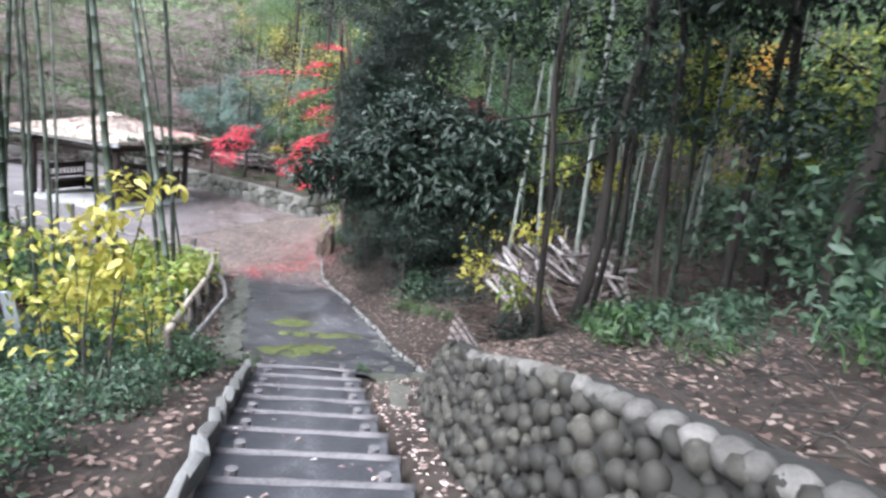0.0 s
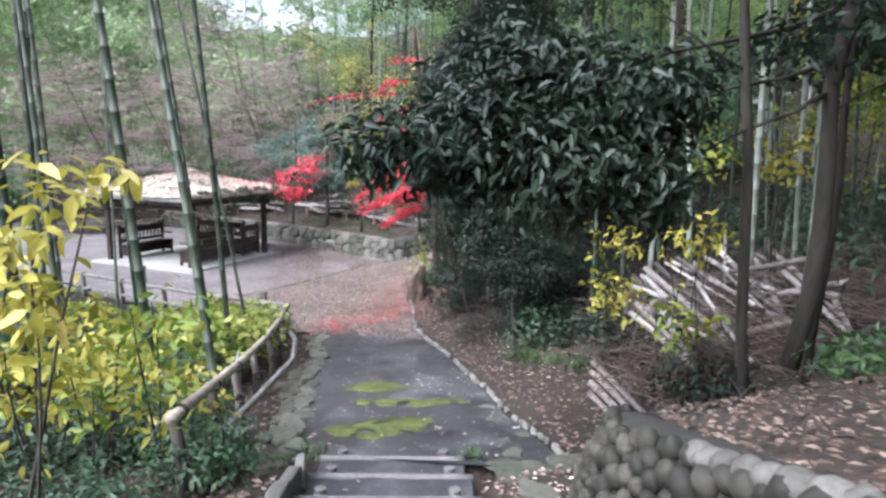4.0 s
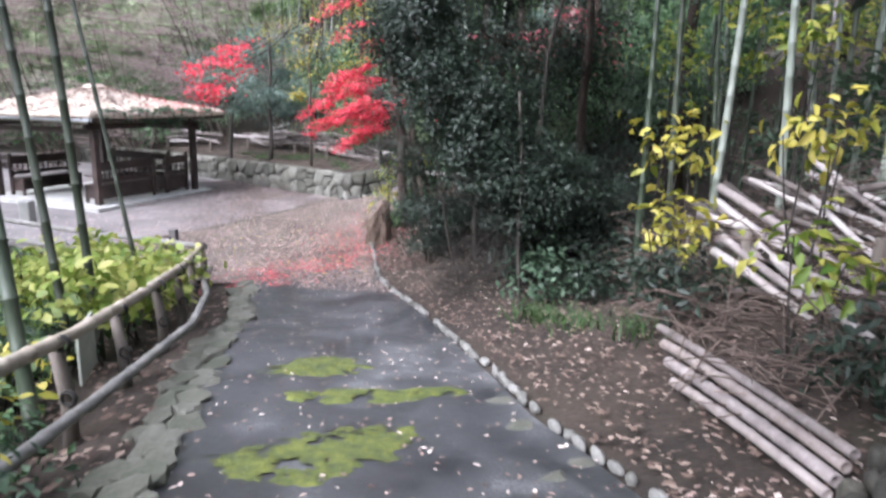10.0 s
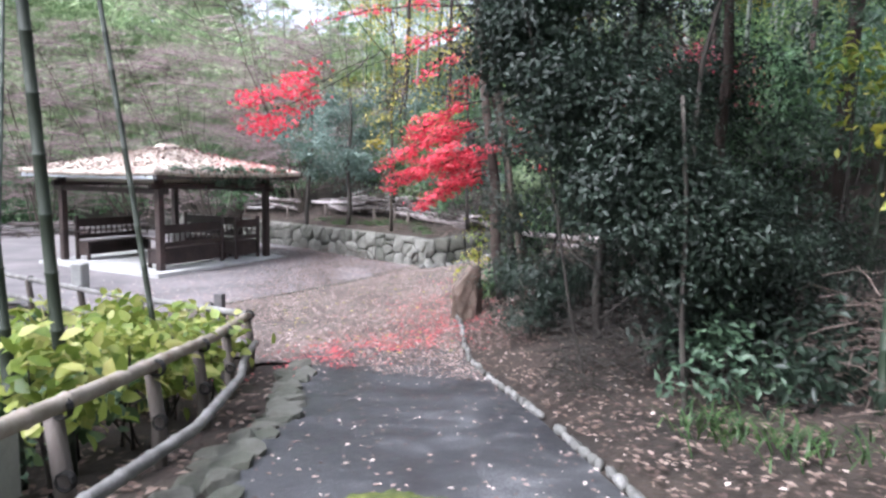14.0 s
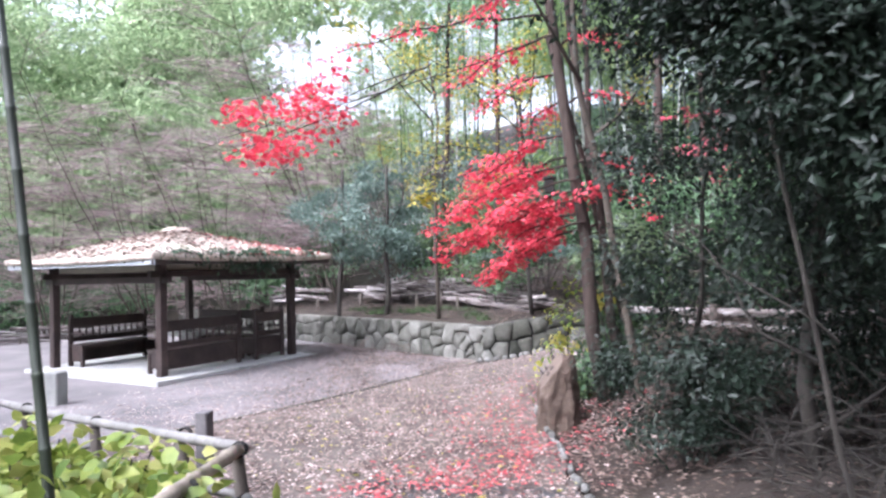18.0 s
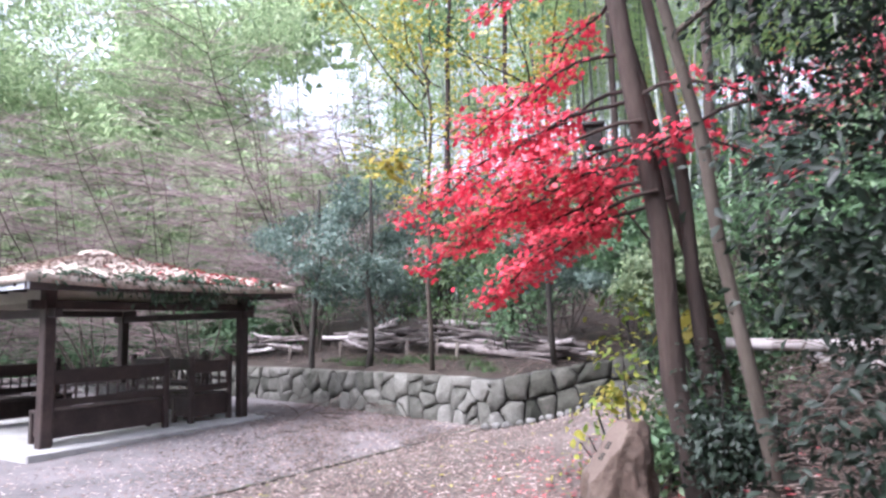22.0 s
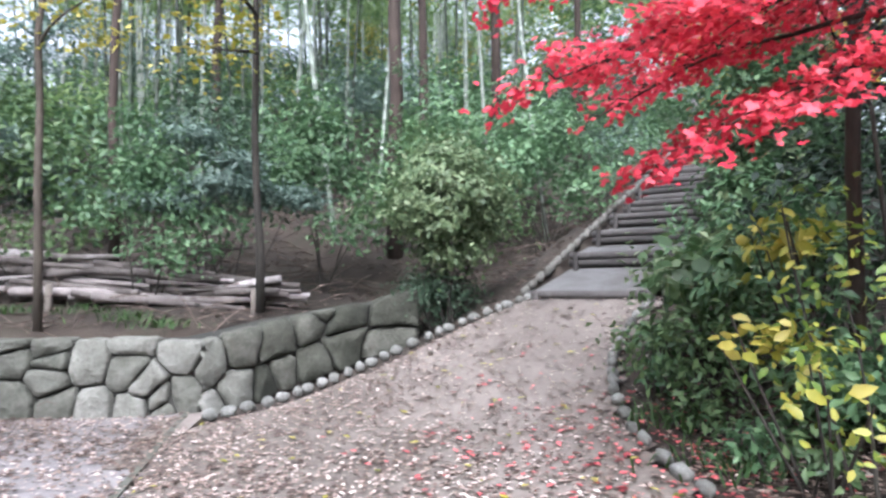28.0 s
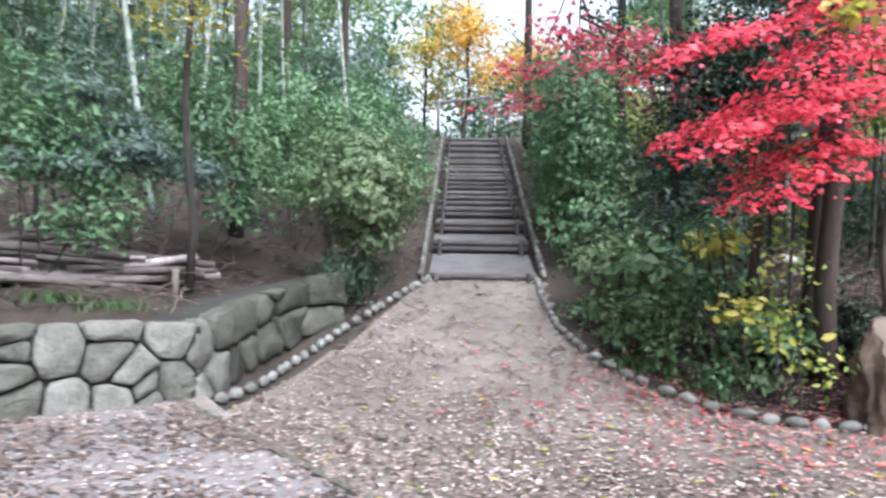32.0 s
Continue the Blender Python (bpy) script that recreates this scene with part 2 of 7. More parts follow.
M_TWIG = mat("mauve_twig", [(0.17, 0.128, 0.124), (0.32, 0.25, 0.243), (0.5, 0.41, 0.4)], 3, 0.9, 0.2, 20, island=0.4)
M_LITTER = mat("fallen_leaf", [(0.055, 0.034, 0.028), (0.15, 0.1, 0.086), (0.31, 0.23, 0.2), (0.54, 0.46, 0.42)], 2, 0.8, 0, 20, island=1.1)
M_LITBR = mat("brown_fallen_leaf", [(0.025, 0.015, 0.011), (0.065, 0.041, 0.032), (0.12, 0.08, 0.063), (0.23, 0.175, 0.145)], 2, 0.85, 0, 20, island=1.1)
M_LITRED = mat("fallen_red_leaf", [(0.2, 0.03, 0.035), (0.42, 0.06, 0.07), (0.58, 0.16, 0.16)], 2, 0.7, 0, 20, island=0.8)
M_THATCH = mat("leaf_strewn_roof", [(0.2, 0.15, 0.12), (0.38, 0.31, 0.26), (0.55, 0.48, 0.42), (0.2, 0.2, 0.09)], 2.2, 0.95, 0.9, 22, bump_dist=0.05)
M_TIN = mat("pale_metal_edge", [(0.4, 0.43, 0.47), (0.55, 0.58, 0.62)], 3, 0.45, 0.1, 30, metal=0.3)
M_PLASTER = mat("pale_underside_board", [(0.4, 0.39, 0.33), (0.55, 0.53, 0.46)], 3, 0.8, 0.1, 30)
M_SIGN = mat("weathered_sign_board", [(0.26, 0.28, 0.24), (0.38, 0.4, 0.35)], 4, 0.7, 0.15, 40)
M_INK = mat("faded_ink", [(0.08, 0.08, 0.08), (0.13, 0.13, 0.12)], 8, 0.8, 0, 40)
M_FERN = mat("fern_green", [(0.018, 0.042, 0.012), (0.036, 0.078, 0.021), (0.066, 0.12, 0.03)], 2, 0.55, 0, 20, island=0.6, trans=0.3)
M_RAILG = mat("grey_rail_bamboo", [(0.12, 0.1125, 0.105), (0.225, 0.2175, 0.2063), (0.36, 0.345, 0.33)], 4, 0.65, 0.25, 40, objrand=0.3, bump_dist=0.006)
M_ORANGE = mat("orange_autumn_leaf", [(0.5, 0.22, 0.04), (0.7, 0.42, 0.07), (0.8, 0.6, 0.14)], 1.0, 0.5, 0, 12, island=0.8, trans=0.5)
M_CULMO = mat("old_grey_bamboo", [(0.05, 0.041, 0.037), (0.11, 0.092, 0.086), (0.21, 0.182, 0.176), (0.42, 0.39, 0.385)], 4, 0.75, 0.3, 40, objrand=0.9, bump_dist=0.006)
M_BRUSH = mat("dry_brown_brush", [(0.036, 0.024, 0.0192), (0.088, 0.064, 0.0528), (0.192, 0.148, 0.128)], 4, 0.95, 0.3, 30, island=0.6)
M_LOGD = mat("dark_damp_log", [(0.0165, 0.0138, 0.0127), (0.0413, 0.0363, 0.0347), (0.0935, 0.0853, 0.0825)], 3, 0.9, 0.6, 30, objrand=0.4, bump_dist=0.012)
M_TREAD = mat("trodden_earth", [(0.0253, 0.0203, 0.0174), (0.0506, 0.0421, 0.0377), (0.09, 0.078, 0.0715)], 2, 0.95, 0.6, 30)
M_NODE = mat("pale_bamboo_node", [(0.022, 0.03, 0.019), (0.05, 0.06, 0.045), (0.085, 0.094, 0.076)], 6, 0.7, 0.1, 40, objrand=0.5)
M_PALE = mat("pale_green_leaf", [(0.0516, 0.086, 0.0387), (0.12, 0.172, 0.0817), (0.232, 0.284, 0.155)], 1.5, 0.5, 0, 20, island=0.8, trans=0.35)
M_SLAB = mat("pale_concrete_slab", [(0.25, 0.25, 0.245), (0.36, 0.36, 0.35), (0.45, 0.445, 0.43)], 2.5, 0.85, 0.2, 60, bump_dist=0.006)
# paler copy of the bamboo foliage; the backlight is painted into its colour
M_FARLF = mat("backlit_far_foliage", [(0.17, 0.25, 0.125), (0.32, 0.42, 0.23), (0.54, 0.62, 0.4)], 0.4, 0.55, 0, 8, island=0.8, trans=0.66)
# M_CAM darkened: the shade of the canopy is put into the leaf colour
M_EVER = mat("shade_toned_glossy_leaf", [(0.0062, 0.0125, 0.0075), (0.0145, 0.025, 0.0155), (0.0285, 0.043, 0.0305)], 1, 0.45, 0, 20, island=0.8, spec=0.3, trans=0.18)
M_LIME = mat("pale_lime_leaf", [(0.085, 0.145, 0.0255), (0.212, 0.281, 0.051), (0.357, 0.383, 0.102), (0.468, 0.442, 0.17)], 1.0, 0.5, 0, 20, island=0.8, trans=0.4)


# ---- building tools ----
RNG = np.random.default_rng(7)


def mesh_of(name, verts, faces, material, smooth=False):
    me = bpy.data.meshes.new(name)
    me.from_pydata([tuple(v) for v in verts], [], faces)
    me.materials.append(material)
    if smooth:
        me.polygons.foreach_set("use_smooth", [True] * len(me.polygons))
    me.update()
    return me


def tri_mesh(name, verts, tris, material):
    """A mesh from arrays of places and triangles, for many leaves."""
    me = bpy.data.meshes.new(name)
    verts, tris = np.asarray(verts, np.float32), np.asarray(tris, np.int32)
    me.vertices.add(len(verts))
    me.vertices.foreach_set("co", verts.ravel())
    me.loops.add(tris.size)
    me.loops.foreach_set("vertex_index", tris.ravel())
    me.polygons.add(len(tris))
    me.polygons.foreach_set("loop_start", np.arange(0, tris.size, 3, dtype=np.int32))
    me.polygons.foreach_set("loop_total", np.full(len(tris), 3, np.int32))
    me.materials.append(material)
    me.update()
    return me


def thing(name, at=(0, 0, 0), label="", category="", group="", kind="", rz=0.0):
    ob = new(name)
    ob.empty_display_size = 0.1
    ob.matrix_world = pose(*at, 0, 0, rz)
    return tagged(ob, label, category, group, kind)


def child(name, me, parent, label=""):
    ob = new(name, me)
    ob.parent = parent
    return tagged(ob, label)


def part(name, bm, material, parent, label="", smooth=False):
    me = bpy.data.meshes.new(name)
    bm.to_mesh(me)
    bm.free()
    me.materials.append(material)
    if smooth:
        me.polygons.foreach_set("use_smooth", [True] * len(me.polygons))
    return child(name, me, parent, label)


def box_bm(sx, sy, sz, centre=(0, 0, 0), bevel=0.006, turn=None):
    bm = bmesh.new()
    bmesh.ops.create_cube(bm, size=1.0)
    bmesh.ops.scale(bm, vec=(sx, sy, sz), verts=bm.verts)
    if bevel:
        bmesh.ops.bevel(bm, geom=bm.edges[:], offset=bevel, segments=1, affect="EDGES")
    if turn is not None:
        bmesh.ops.transform(bm, matrix=turn, verts=bm.verts)
    bmesh.ops.translate(bm, vec=centre, verts=bm.verts)
    return bm


def tube(points, radii, sides=8, cap=True):
    """Places and faces of a tapered round rod along a line of points."""
    pts = [Vector(p) for p in points]
    verts, faces = [], []
    ref = Vector((0.31, 0.17, 0.93)).normalized()
    for k, p in enumerate(pts):
        d = (pts[min(k + 1, len(pts) - 1)] - pts[max(k - 1, 0)]).normalized()
        side = d.cross(ref if abs(d.dot(ref)) < 0.95 else Vector((1, 0, 0))).normalized()
        up = side.cross(d)
        for s in range(sides):
            a = 2 * math.pi * s / sides
            verts.append(p + radii[k] * (math.cos(a) * side + math.sin(a) * up))
        if k:
            for s in range(sides):
                a, b = (k - 1) * sides + s, (k - 1) * sides + (s + 1) % sides
                faces.append((a, b, b + sides, a + sides))
    if cap:
        faces.append(tuple(range(sides))[::-1])
        faces.append(tuple(range((len(pts) - 1) * sides, len(pts) * sides)))
    return verts, faces


def tubes(name, lines, material, sides=6, cap=True, smooth=True):
    verts, faces = [], []
    for points, radii in lines:
        v, f = tube(points, radii, sides, cap)
        faces += [tuple(i + len(verts) for i in q) for q in f]
        verts += v
    return mesh_of(name, verts, faces, material, smooth)


def culm_line(base, top, r0, r1, gap=0.32, bow=0.0, side=(1, 0, 0)):
    """A bamboo stem: a rod with raised nodes, bowed a little."""
    base, top, side = Vector(base), Vector(top), Vector(side)
    n = max(2, int((top - base).length / gap))
    pts, rad = [], []
    for k in range(n + 1):
        u = k / n
        p = base.lerp(top, u) + side * bow * 4 * u * (1 - u)
        r = r0 + (r1 - r0) * u
        if 0 < k < n:
            d = (top - base).normalized() * min(0.012, gap / 6)
            pts += [p - d, p, p + d]
            rad += [r, r * 1.16, r * 0.98]
        else:
            pts.append(p)
            rad.append(r)
    return pts, rad


def leaf_mesh(name, centres, material, size=0.07, wide=0.5, up=0.6, fold=0.15, droop=0.0, rng=RNG, six=False, vary=0.35):
    """Many small folded leaves, each of its own size and turn."""
    c = np.asarray(centres, float)
    n = len(c)
    nrm = rng.normal(size=(n, 3))
    if c.shape[1] == 6:  # leaves of one spray face much the same way
        nrm = 0.42 * nrm + c[:, 3:]
        c = c[:, :3]
    else:
        nrm[:, 2] = np.abs(nrm[:, 2]) + up * 2
    nrm /= np.linalg.norm(nrm, axis=1)[:, None]
    d = rng.normal(size=(n, 3))
    d[:, 2] -= droop
    d -= (d * nrm).sum(1)[:, None] * nrm
    d /= np.linalg.norm(d, axis=1)[:, None] + 1e-9
    s = np.cross(nrm, d)
    ln = size * (1 + vary * rng.uniform(-1, 1, n))[:, None]
    w = ln * wide / 2
    if six:
        v = np.stack([c, c + 0.3 * ln * d + w * s + fold * ln * nrm, c + 0.7 * ln * d + 0.75 * w * s + fold * 0.7 * ln * nrm,
                      c + ln * d - 0.1 * ln * nrm, c + 0.7 * ln * d - 0.75 * w * s + fold * 0.7 * ln * nrm,
                      c + 0.3 * ln * d - w * s + fold * ln * nrm, c + 0.5 * ln * d], 1)
        t = np.array([(0, 6, 1), (1, 6, 2), (2, 6, 3), (3, 6, 4), (4, 6, 5), (5, 6, 0)])[:, ::-1]
        k = 7
    else:
        v = np.stack([c, c + 0.45 * ln * d + w * s + fold * ln * nrm, c + ln * d, c + 0.45 * ln * d - w * s + fold * ln * nrm], 1)
        t = np.array([(0, 2, 1), (0, 3, 2)])
        k = 4
    tris = (np.arange(n)[:, None, None] * k + t[None]).reshape(-1, 3)
    return tri_mesh(name, v.reshape(-1, 3), tris, material)


def star_mesh(name, centres, material, size=0.06, rng=RNG, up=0.5):
    """Maple leaves: five pointed lobes each."""
    c = np.asarray(centres, float)
    n = len(c)
    nrm = rng.normal(size=(n, 3))
    if c.shape[1] == 6:
        nrm = 0.4 * nrm + c[:, 3:]
        c = c[:, :3]
    else:
        nrm[:, 2] = np.abs(nrm[:, 2]) + up * 2
    nrm /= np.linalg.norm(nrm, axis=1)[:, None]
    d = rng.normal(size=(n, 3))
    d -= (d * nrm).sum(1)[:, None] * nrm
    d /= np.linalg.norm(d, axis=1)[:, None] + 1e-9
    s = np.cross(nrm, d)
    ln = size * (1 + 0.35 * rng.uniform(-1, 1, n))[:, None]
    rim = []
    for k in range(10):
        a = math.radians(-150 + 300 * k / 9)
        r = (1.0, 0.42)[k % 2] if k not in (0, 9) else 0.55
        r = (0.5, 0.36, 0.8, 0.42, 1.0, 1.0, 0.42, 0.8, 0.36, 0.5)[k]
        rim.append(c + ln * r * (math.cos(a) * d + math.sin(a) * s) - 0.12 * r * r * ln * nrm)
    v = np.stack([c - 0.2 * ln * d] + rim, 1)
    t = np.array([(0, k, k + 1) for k in range(1, 10)])
    tris = (np.arange(n)[:, None, None] * 11 + t[None]).reshape(-1, 3)
    return tri_mesh(name, v.reshape(-1, 3), tris, material)


def clumps(n, blobs, rng=RNG, per=40, spread=0.16, hollow=0.55):
    """Leaf places and the way their spray faces, scattered in the shells of ellipsoids (x, y, z, rx, ry, rz)."""
    vol = np.array([b[3] * b[4] * b[5] for b in blobs])
    out = []
    k = max(1, n // per)
    which = rng.choice(len(blobs), k, p=vol / vol.sum())
    for i in which:
        b = blobs[i]
        d = rng.normal(size=3)
        d /= np.linalg.norm(d)
        r = hollow + (1 - hollow) * rng.uniform() ** 0.7
        r *= 0.85 + 0.3 * noise.noise(Vector((d[0] * 2 + i, d[1] * 2, d[2] * 2)))
        p = np.array(b[:3]) + d * np.array(b[3:6]) * r
        face = 0.8 * d + np.array([0, 0, 0.65]) + 0.25 * rng.normal(size=3)
        out.append(np.hstack([p + rng.normal(size=(per, 3)) * spread * np.array([1, 1, 0.6]), np.tile(face, (per, 1))]))
    return np.concatenate(out)


def wobble(points, amount, seed=0):
    out = []
    for k, p in enumerate(points):
        q = Vector(p)
        if k:
            q = q + Vector((noise.noise(q * 0.7 + Vector((seed, 0, 0))), noise.noise(q * 0.7 + Vector((0, seed, 9))), 0)) * amount
        out.append(q)
    return out


def stem_line(base, top, r0, r1, n=8, bend=0.15, seed=0):
    base, top = Vector(base), Vector(top)
    pts = wobble([base.lerp(top, k / n) for k in range(n + 1)], bend, seed)
    return pts, [r0 + (r1 - r0) * (k / n) ** 0.8 for k in range(n + 1)]


def stone_mesh(name, seed, material, sx=1.0, sy=1.0, sz=1.0, flat=0.0, sub=2, rough=0.18):
    """A rounded uneven stone about one metre across, to be scaled."""
    bm = bmesh.new()
    bmesh.ops.create_icosphere(bm, subdivisions=sub, radius=0.5)
    for v in bm.verts:
        n = noise.noise(v.co * 2.2 + Vector((seed * 3.1, seed, 0))) + 0.4 * noise.noise(v.co * 5 + Vector((seed, 7, 1)))
        v.co *= 1 + rough * n
        v.co = Vector((v.co.x * sx, v.co.y * sy, v.co.z * sz))
        if flat and v.co.z > flat:
            v.co.z = flat + (v.co.z - flat) * 0.25
    me = bpy.data.meshes.new(name)
    bm.to_mesh(me)
    bm.free()
    me.materials.append(material)
    me.polygons.foreach_set("use_smooth", [True] * len(me.polygons))
    return me


def block_mesh(name, seed, material, rough=0.12):
    """An uneven squared stone, one unit across, with worn edges."""
    bm = bmesh.new()
    bmesh.ops.create_cube(bm, size=1.0)
    for v in bm.verts:
        v.co += Vector((noise.noise(v.co * 3 + Vector((seed, 0, 0))), noise.noise(v.co * 3 + Vector((0, seed, 5))), noise.noise(v.co * 3 + Vector((3, 8, seed))))) * rough * 2
    bmesh.ops.bevel(bm, geom=bm.edges[:], offset=0.13, segments=2, profile=0.6, affect="EDGES")
    for v in bm.verts:
        v.co *= 1 + 0.06 * noise.noise(v.co * 4 + Vector((seed, seed, 0)))
    me = bpy.data.meshes.new(name)
    bm.to_mesh(me)
    bm.free()
    me.materials.append(material)
    me.polygons.foreach_set("use_smooth", [True] * len(me.polygons))
    return me


def place(ob, at, turn=(0, 0, 0), size=(1, 1, 1)):
    ob.matrix_basis = Matrix.LocRotScale(at, Euler([radians(a) for a in turn]), size)
    return ob


# ---- the lie of the land ----
YL = [-8, 0, 3.8, 5.5, 8.4, 8.56, 9.43, 10.56, 12.14, 13.0, 14.7, 15.3]
XL = [0.75, -0.5, -1.15, -1.47, -1.92, -2.29, -2.47, -2.79, -3.15, -3.3, -3.83, -4.2]
YR = [-8, 0, 4.34, 6.1, 8.0, 8.66, 9.7, 10.34, 11.4, 13.6, 16.0, 17.9, 18.9, 19.7, 20.3, 21.13, 21.63, 22.15]
XR = [2.3, 0.95, 0.2, -0.16, -0.5, 0.26, -0.04, -0.32, -0.62, -1.32, -2.3, -2.66, -2.86, -3.0, -2.9, -2.38, -1.75, -0.7]
YG = [-30, -8, 0, 8.4, 9.6, 13.2, 15, 17, 20, 24, 30, 60]
ZG = [9.0, 5.2, 3.2, 1.1, 0.88, 0.42, 0.24, 0.12, 0.06, 0.14, 0.16, 0.2]
WALL_A, WALL_B, WALL_C = (-4.45, 23.95), (-9.0, 27.2), (-16.0, 31.2)
UP_AT, UP_DIR, UP_SIDE = (-0.82, 22.8), (0.928, 0.372), (-0.372, 0.928)
WLINE = [(2.1, -4.5), (1.25, 0.2), (0.5, 4.4), (0.26, 6.3), (0.2, 7.2), (0.28, 7.9), (0.55, 8.45), (1.1, 8.75), (2.0, 8.8)]


def ease(a, b, v):
    u = np.clip((np.asarray(v, float) - a) / (b - a), 0, 1)
    return u * u * (3 - 2 * u)


def wall_side(x, y):
    """Metres behind the line of the stone wall (plus: on the hill)."""
    def over(a, b):
        dx, dy = b[0] - a[0], b[1] - a[1]
        return ((x - a[0]) * -dy + (y - a[1]) * dx) / -math.hypot(dx, dy)
    d = over(WALL_A, WALL_B)
    return np.where(x < -1.6, np.minimum(d, over((-2.0, 23.8), (-4.45, 24.03))), d)


def cob_high(y):
    """Height of the cobble wall above the stairs beside it."""
    return np.interp(y, [2.0, 3.5, 4.2, 5.4, 7.0, 8.5], [0.94, 0.94, 0.89, 0.76, 0.67, 0.62])


def land(x, y):
    """Height of the earth."""
    x, y = np.asarray(x, float), np.asarray(y, float)
    g = np.interp(y, YG, ZG)
    xl, xr = np.interp(y, YL, XL), np.interp(y, YR, XR)
    right = np.maximum(0, x - xr)
    # east bank: kept up by the cobble wall beside the stairs, a gentle slope after it
    stairs = ease(9.0, 7.6, y)
    behind = x - np.where(y > 8.8, 99.0, np.interp(y, [p[1] for p in WLINE], [p[0] for p in WLINE]))
    bank = g + cob_high(y) * ease(0.38, 0.62, behind) + 0.24 * np.maximum(0, behind - 0.7)
    bank = np.where(behind < 0.38, g + 0.22 * np.maximum(0, right) * (1 - stairs), bank)
    bank = np.minimum(bank, g + 1.35 + 0.2 * np.maximum(0, right - 1) + 0.02 * right ** 1.5)
    bank = np.where(y > 15, g + ease(0, 1.5, right) * 0.35 + 0.12 * np.maximum(0, right - 1.0), bank)
    # west garden: falls a little away from the path
    left = np.maximum(0, xl - x)
    garden = g - 0.16 * ease(0.2, 1.0, left) - ease(1, 9, left) * 0.55 * ease(13, 5, y)
    z = np.where(x > xr, bank, np.where((x < xl) & (y < 15.3), garden, g))
    z = z + 0.5 * np.exp(-((x - 2.7) / 1.1) ** 2 - ((y - 12.2) / 1.3) ** 2)
    z = z + 0.5 * np.exp(-((x + 1.15) / 0.85) ** 2 - ((y - 19.15) / 0.85) ** 2)
    # foot of the climbing path and the stairs at its end
    s = (x - UP_AT[0]) * UP_DIR[0] + (y - UP_AT[1]) * UP_DIR[1]
    w = (x - UP_AT[0]) * UP_SIDE[0] + (y - UP_AT[1]) * UP_SIDE[1]
    ramp = np.interp(s, [-4.6, -3.3, -2.66, -2.2, -1.2, 0], [0.13, 0.2, 0.29, 0.4, 0.73, 1.1]) + np.where(s > 0, np.minimum(s, 9) * 0.385, 0)
    beside = np.exp(-(np.maximum(0, np.abs(w) - 0.85) / 1.6) ** 2)
    onpath = (s > -4.6) & (y > 19)
    z = np.where(onpath, z + (ramp - z) * beside * ease(-4.4, -2.6, s), z)
    # hill behind the stone wall
    d = wall_side(x, y)
    inhill = ease(0.28, 0.55, d)
    hill = 0.78 + 0.2 * np.minimum(d, 4) + 0.36 * np.clip(d - 4, 0, 22) + 0.1 * np.clip(d - 26, 0, 60)
    hill = np.where(x < -11, hill * ease(-26, -11, x) + 0.2 * (1 - ease(-26, -11, x)) + 0.35 * np.clip(d - 8, 0, 25) * (1 - ease(-26, -11, x)), hill)
    keep = 1 - np.exp(-(np.maximum(0, np.abs(w) - 0.9) / 1.2) ** 2) * 1.0
    keep = np.where(s < -3.0, 1.0, keep)
    keep = np.where(w < 0, np.where(s > -3.0, ease(1.2, 6, -w), 1.0), keep)
    z = z + (np.maximum(hill, z) - z) * inhill * keep
    # the hill stairs climb in a gentle hollow
    z = np.where(s > 0, np.minimum(z, 1.12 + 0.385 * np.minimum(s, 9) + 0.02 * np.maximum(s - 9, 0) + 0.45 * np.maximum(0, np.abs(w) - 0.9)), z)
    z = np.where((s > 0.05) & (s < 8.4) & (np.abs(w) < 0.74), z - 0.3, z)
    # hollowed under the stairs
    z = np.where((x > xl - 0.05) & (x < xr + 0.02) & ((y < 8.15) | ((y < 8.46) & (x > -1.96) & (x < -0.54))), z - 0.3, z)
    # the land climbs on all sides far off
    r = np.hypot(x + 3, y - 14)
    z = z + 0.16 * np.maximum(0, r - 34) * ease(-1, 1, 1.0)
    return z


def land1(x, y):
    return float(land(x, y))


def grid_mesh(name, xs, ys, material, lift=0.0, keep=None, rough=0.0):
    gx, gy = np.meshgrid(xs, ys)
    gz = land(gx, gy) + lift
    if rough:
        gz = gz + rough * np.array([noise.noise(Vector((a * 1.7, b * 1.7, 0))) + 0.5 * noise.noise(Vector((a * 5, b * 5, 3))) for a, b in zip(gx.ravel(), gy.ravel())]).reshape(gx.shape)
    nx, ny = len(xs), len(ys)
    idx = np.arange(nx * ny).reshape(ny, nx)
    q = np.stack([idx[:-1, :-1], idx[:-1, 1:], idx[1:, 1:], idx[1:, :-1]], -1).reshape(-1, 4)
    v = np.stack([gx.ravel(), gy.ravel(), gz.ravel()], 1)
    if keep is not None:
        c = v[q].mean(1)
        q = q[keep(c[:, 0], c[:, 1])]
        used = np.unique(q)
        back = np.full(len(v), -1)
        back[used] = np.arange(len(used))
        v, q = v[used], back[q]
    tris = np.concatenate([q[:, [0, 1, 2]], q[:, [0, 2, 3]]])
    me = tri_mesh(name, v, tris, material)
    me.polygons.foreach_set("use_smooth", [True] * len(me.polygons))
    return me


def fan(a, b, near, n):
    """Steps that are fine near a spot and coarse far off."""
    u = np.linspace(-1, 1, n)
    s = np.sign(u) * np.abs(u) ** 2.6
    return np.where(s < 0, near + (near - a) * s, near + (b - near) * s)


xs = np.unique(np.round(np.concatenate([fan(-160, 160, -4, 90), np.arange(-14, 7, 0.28)]), 3))
ys = np.unique(np.round(np.concatenate([fan(-150, 190, 15, 90), np.arange(-3, 31, 0.28)]), 3))


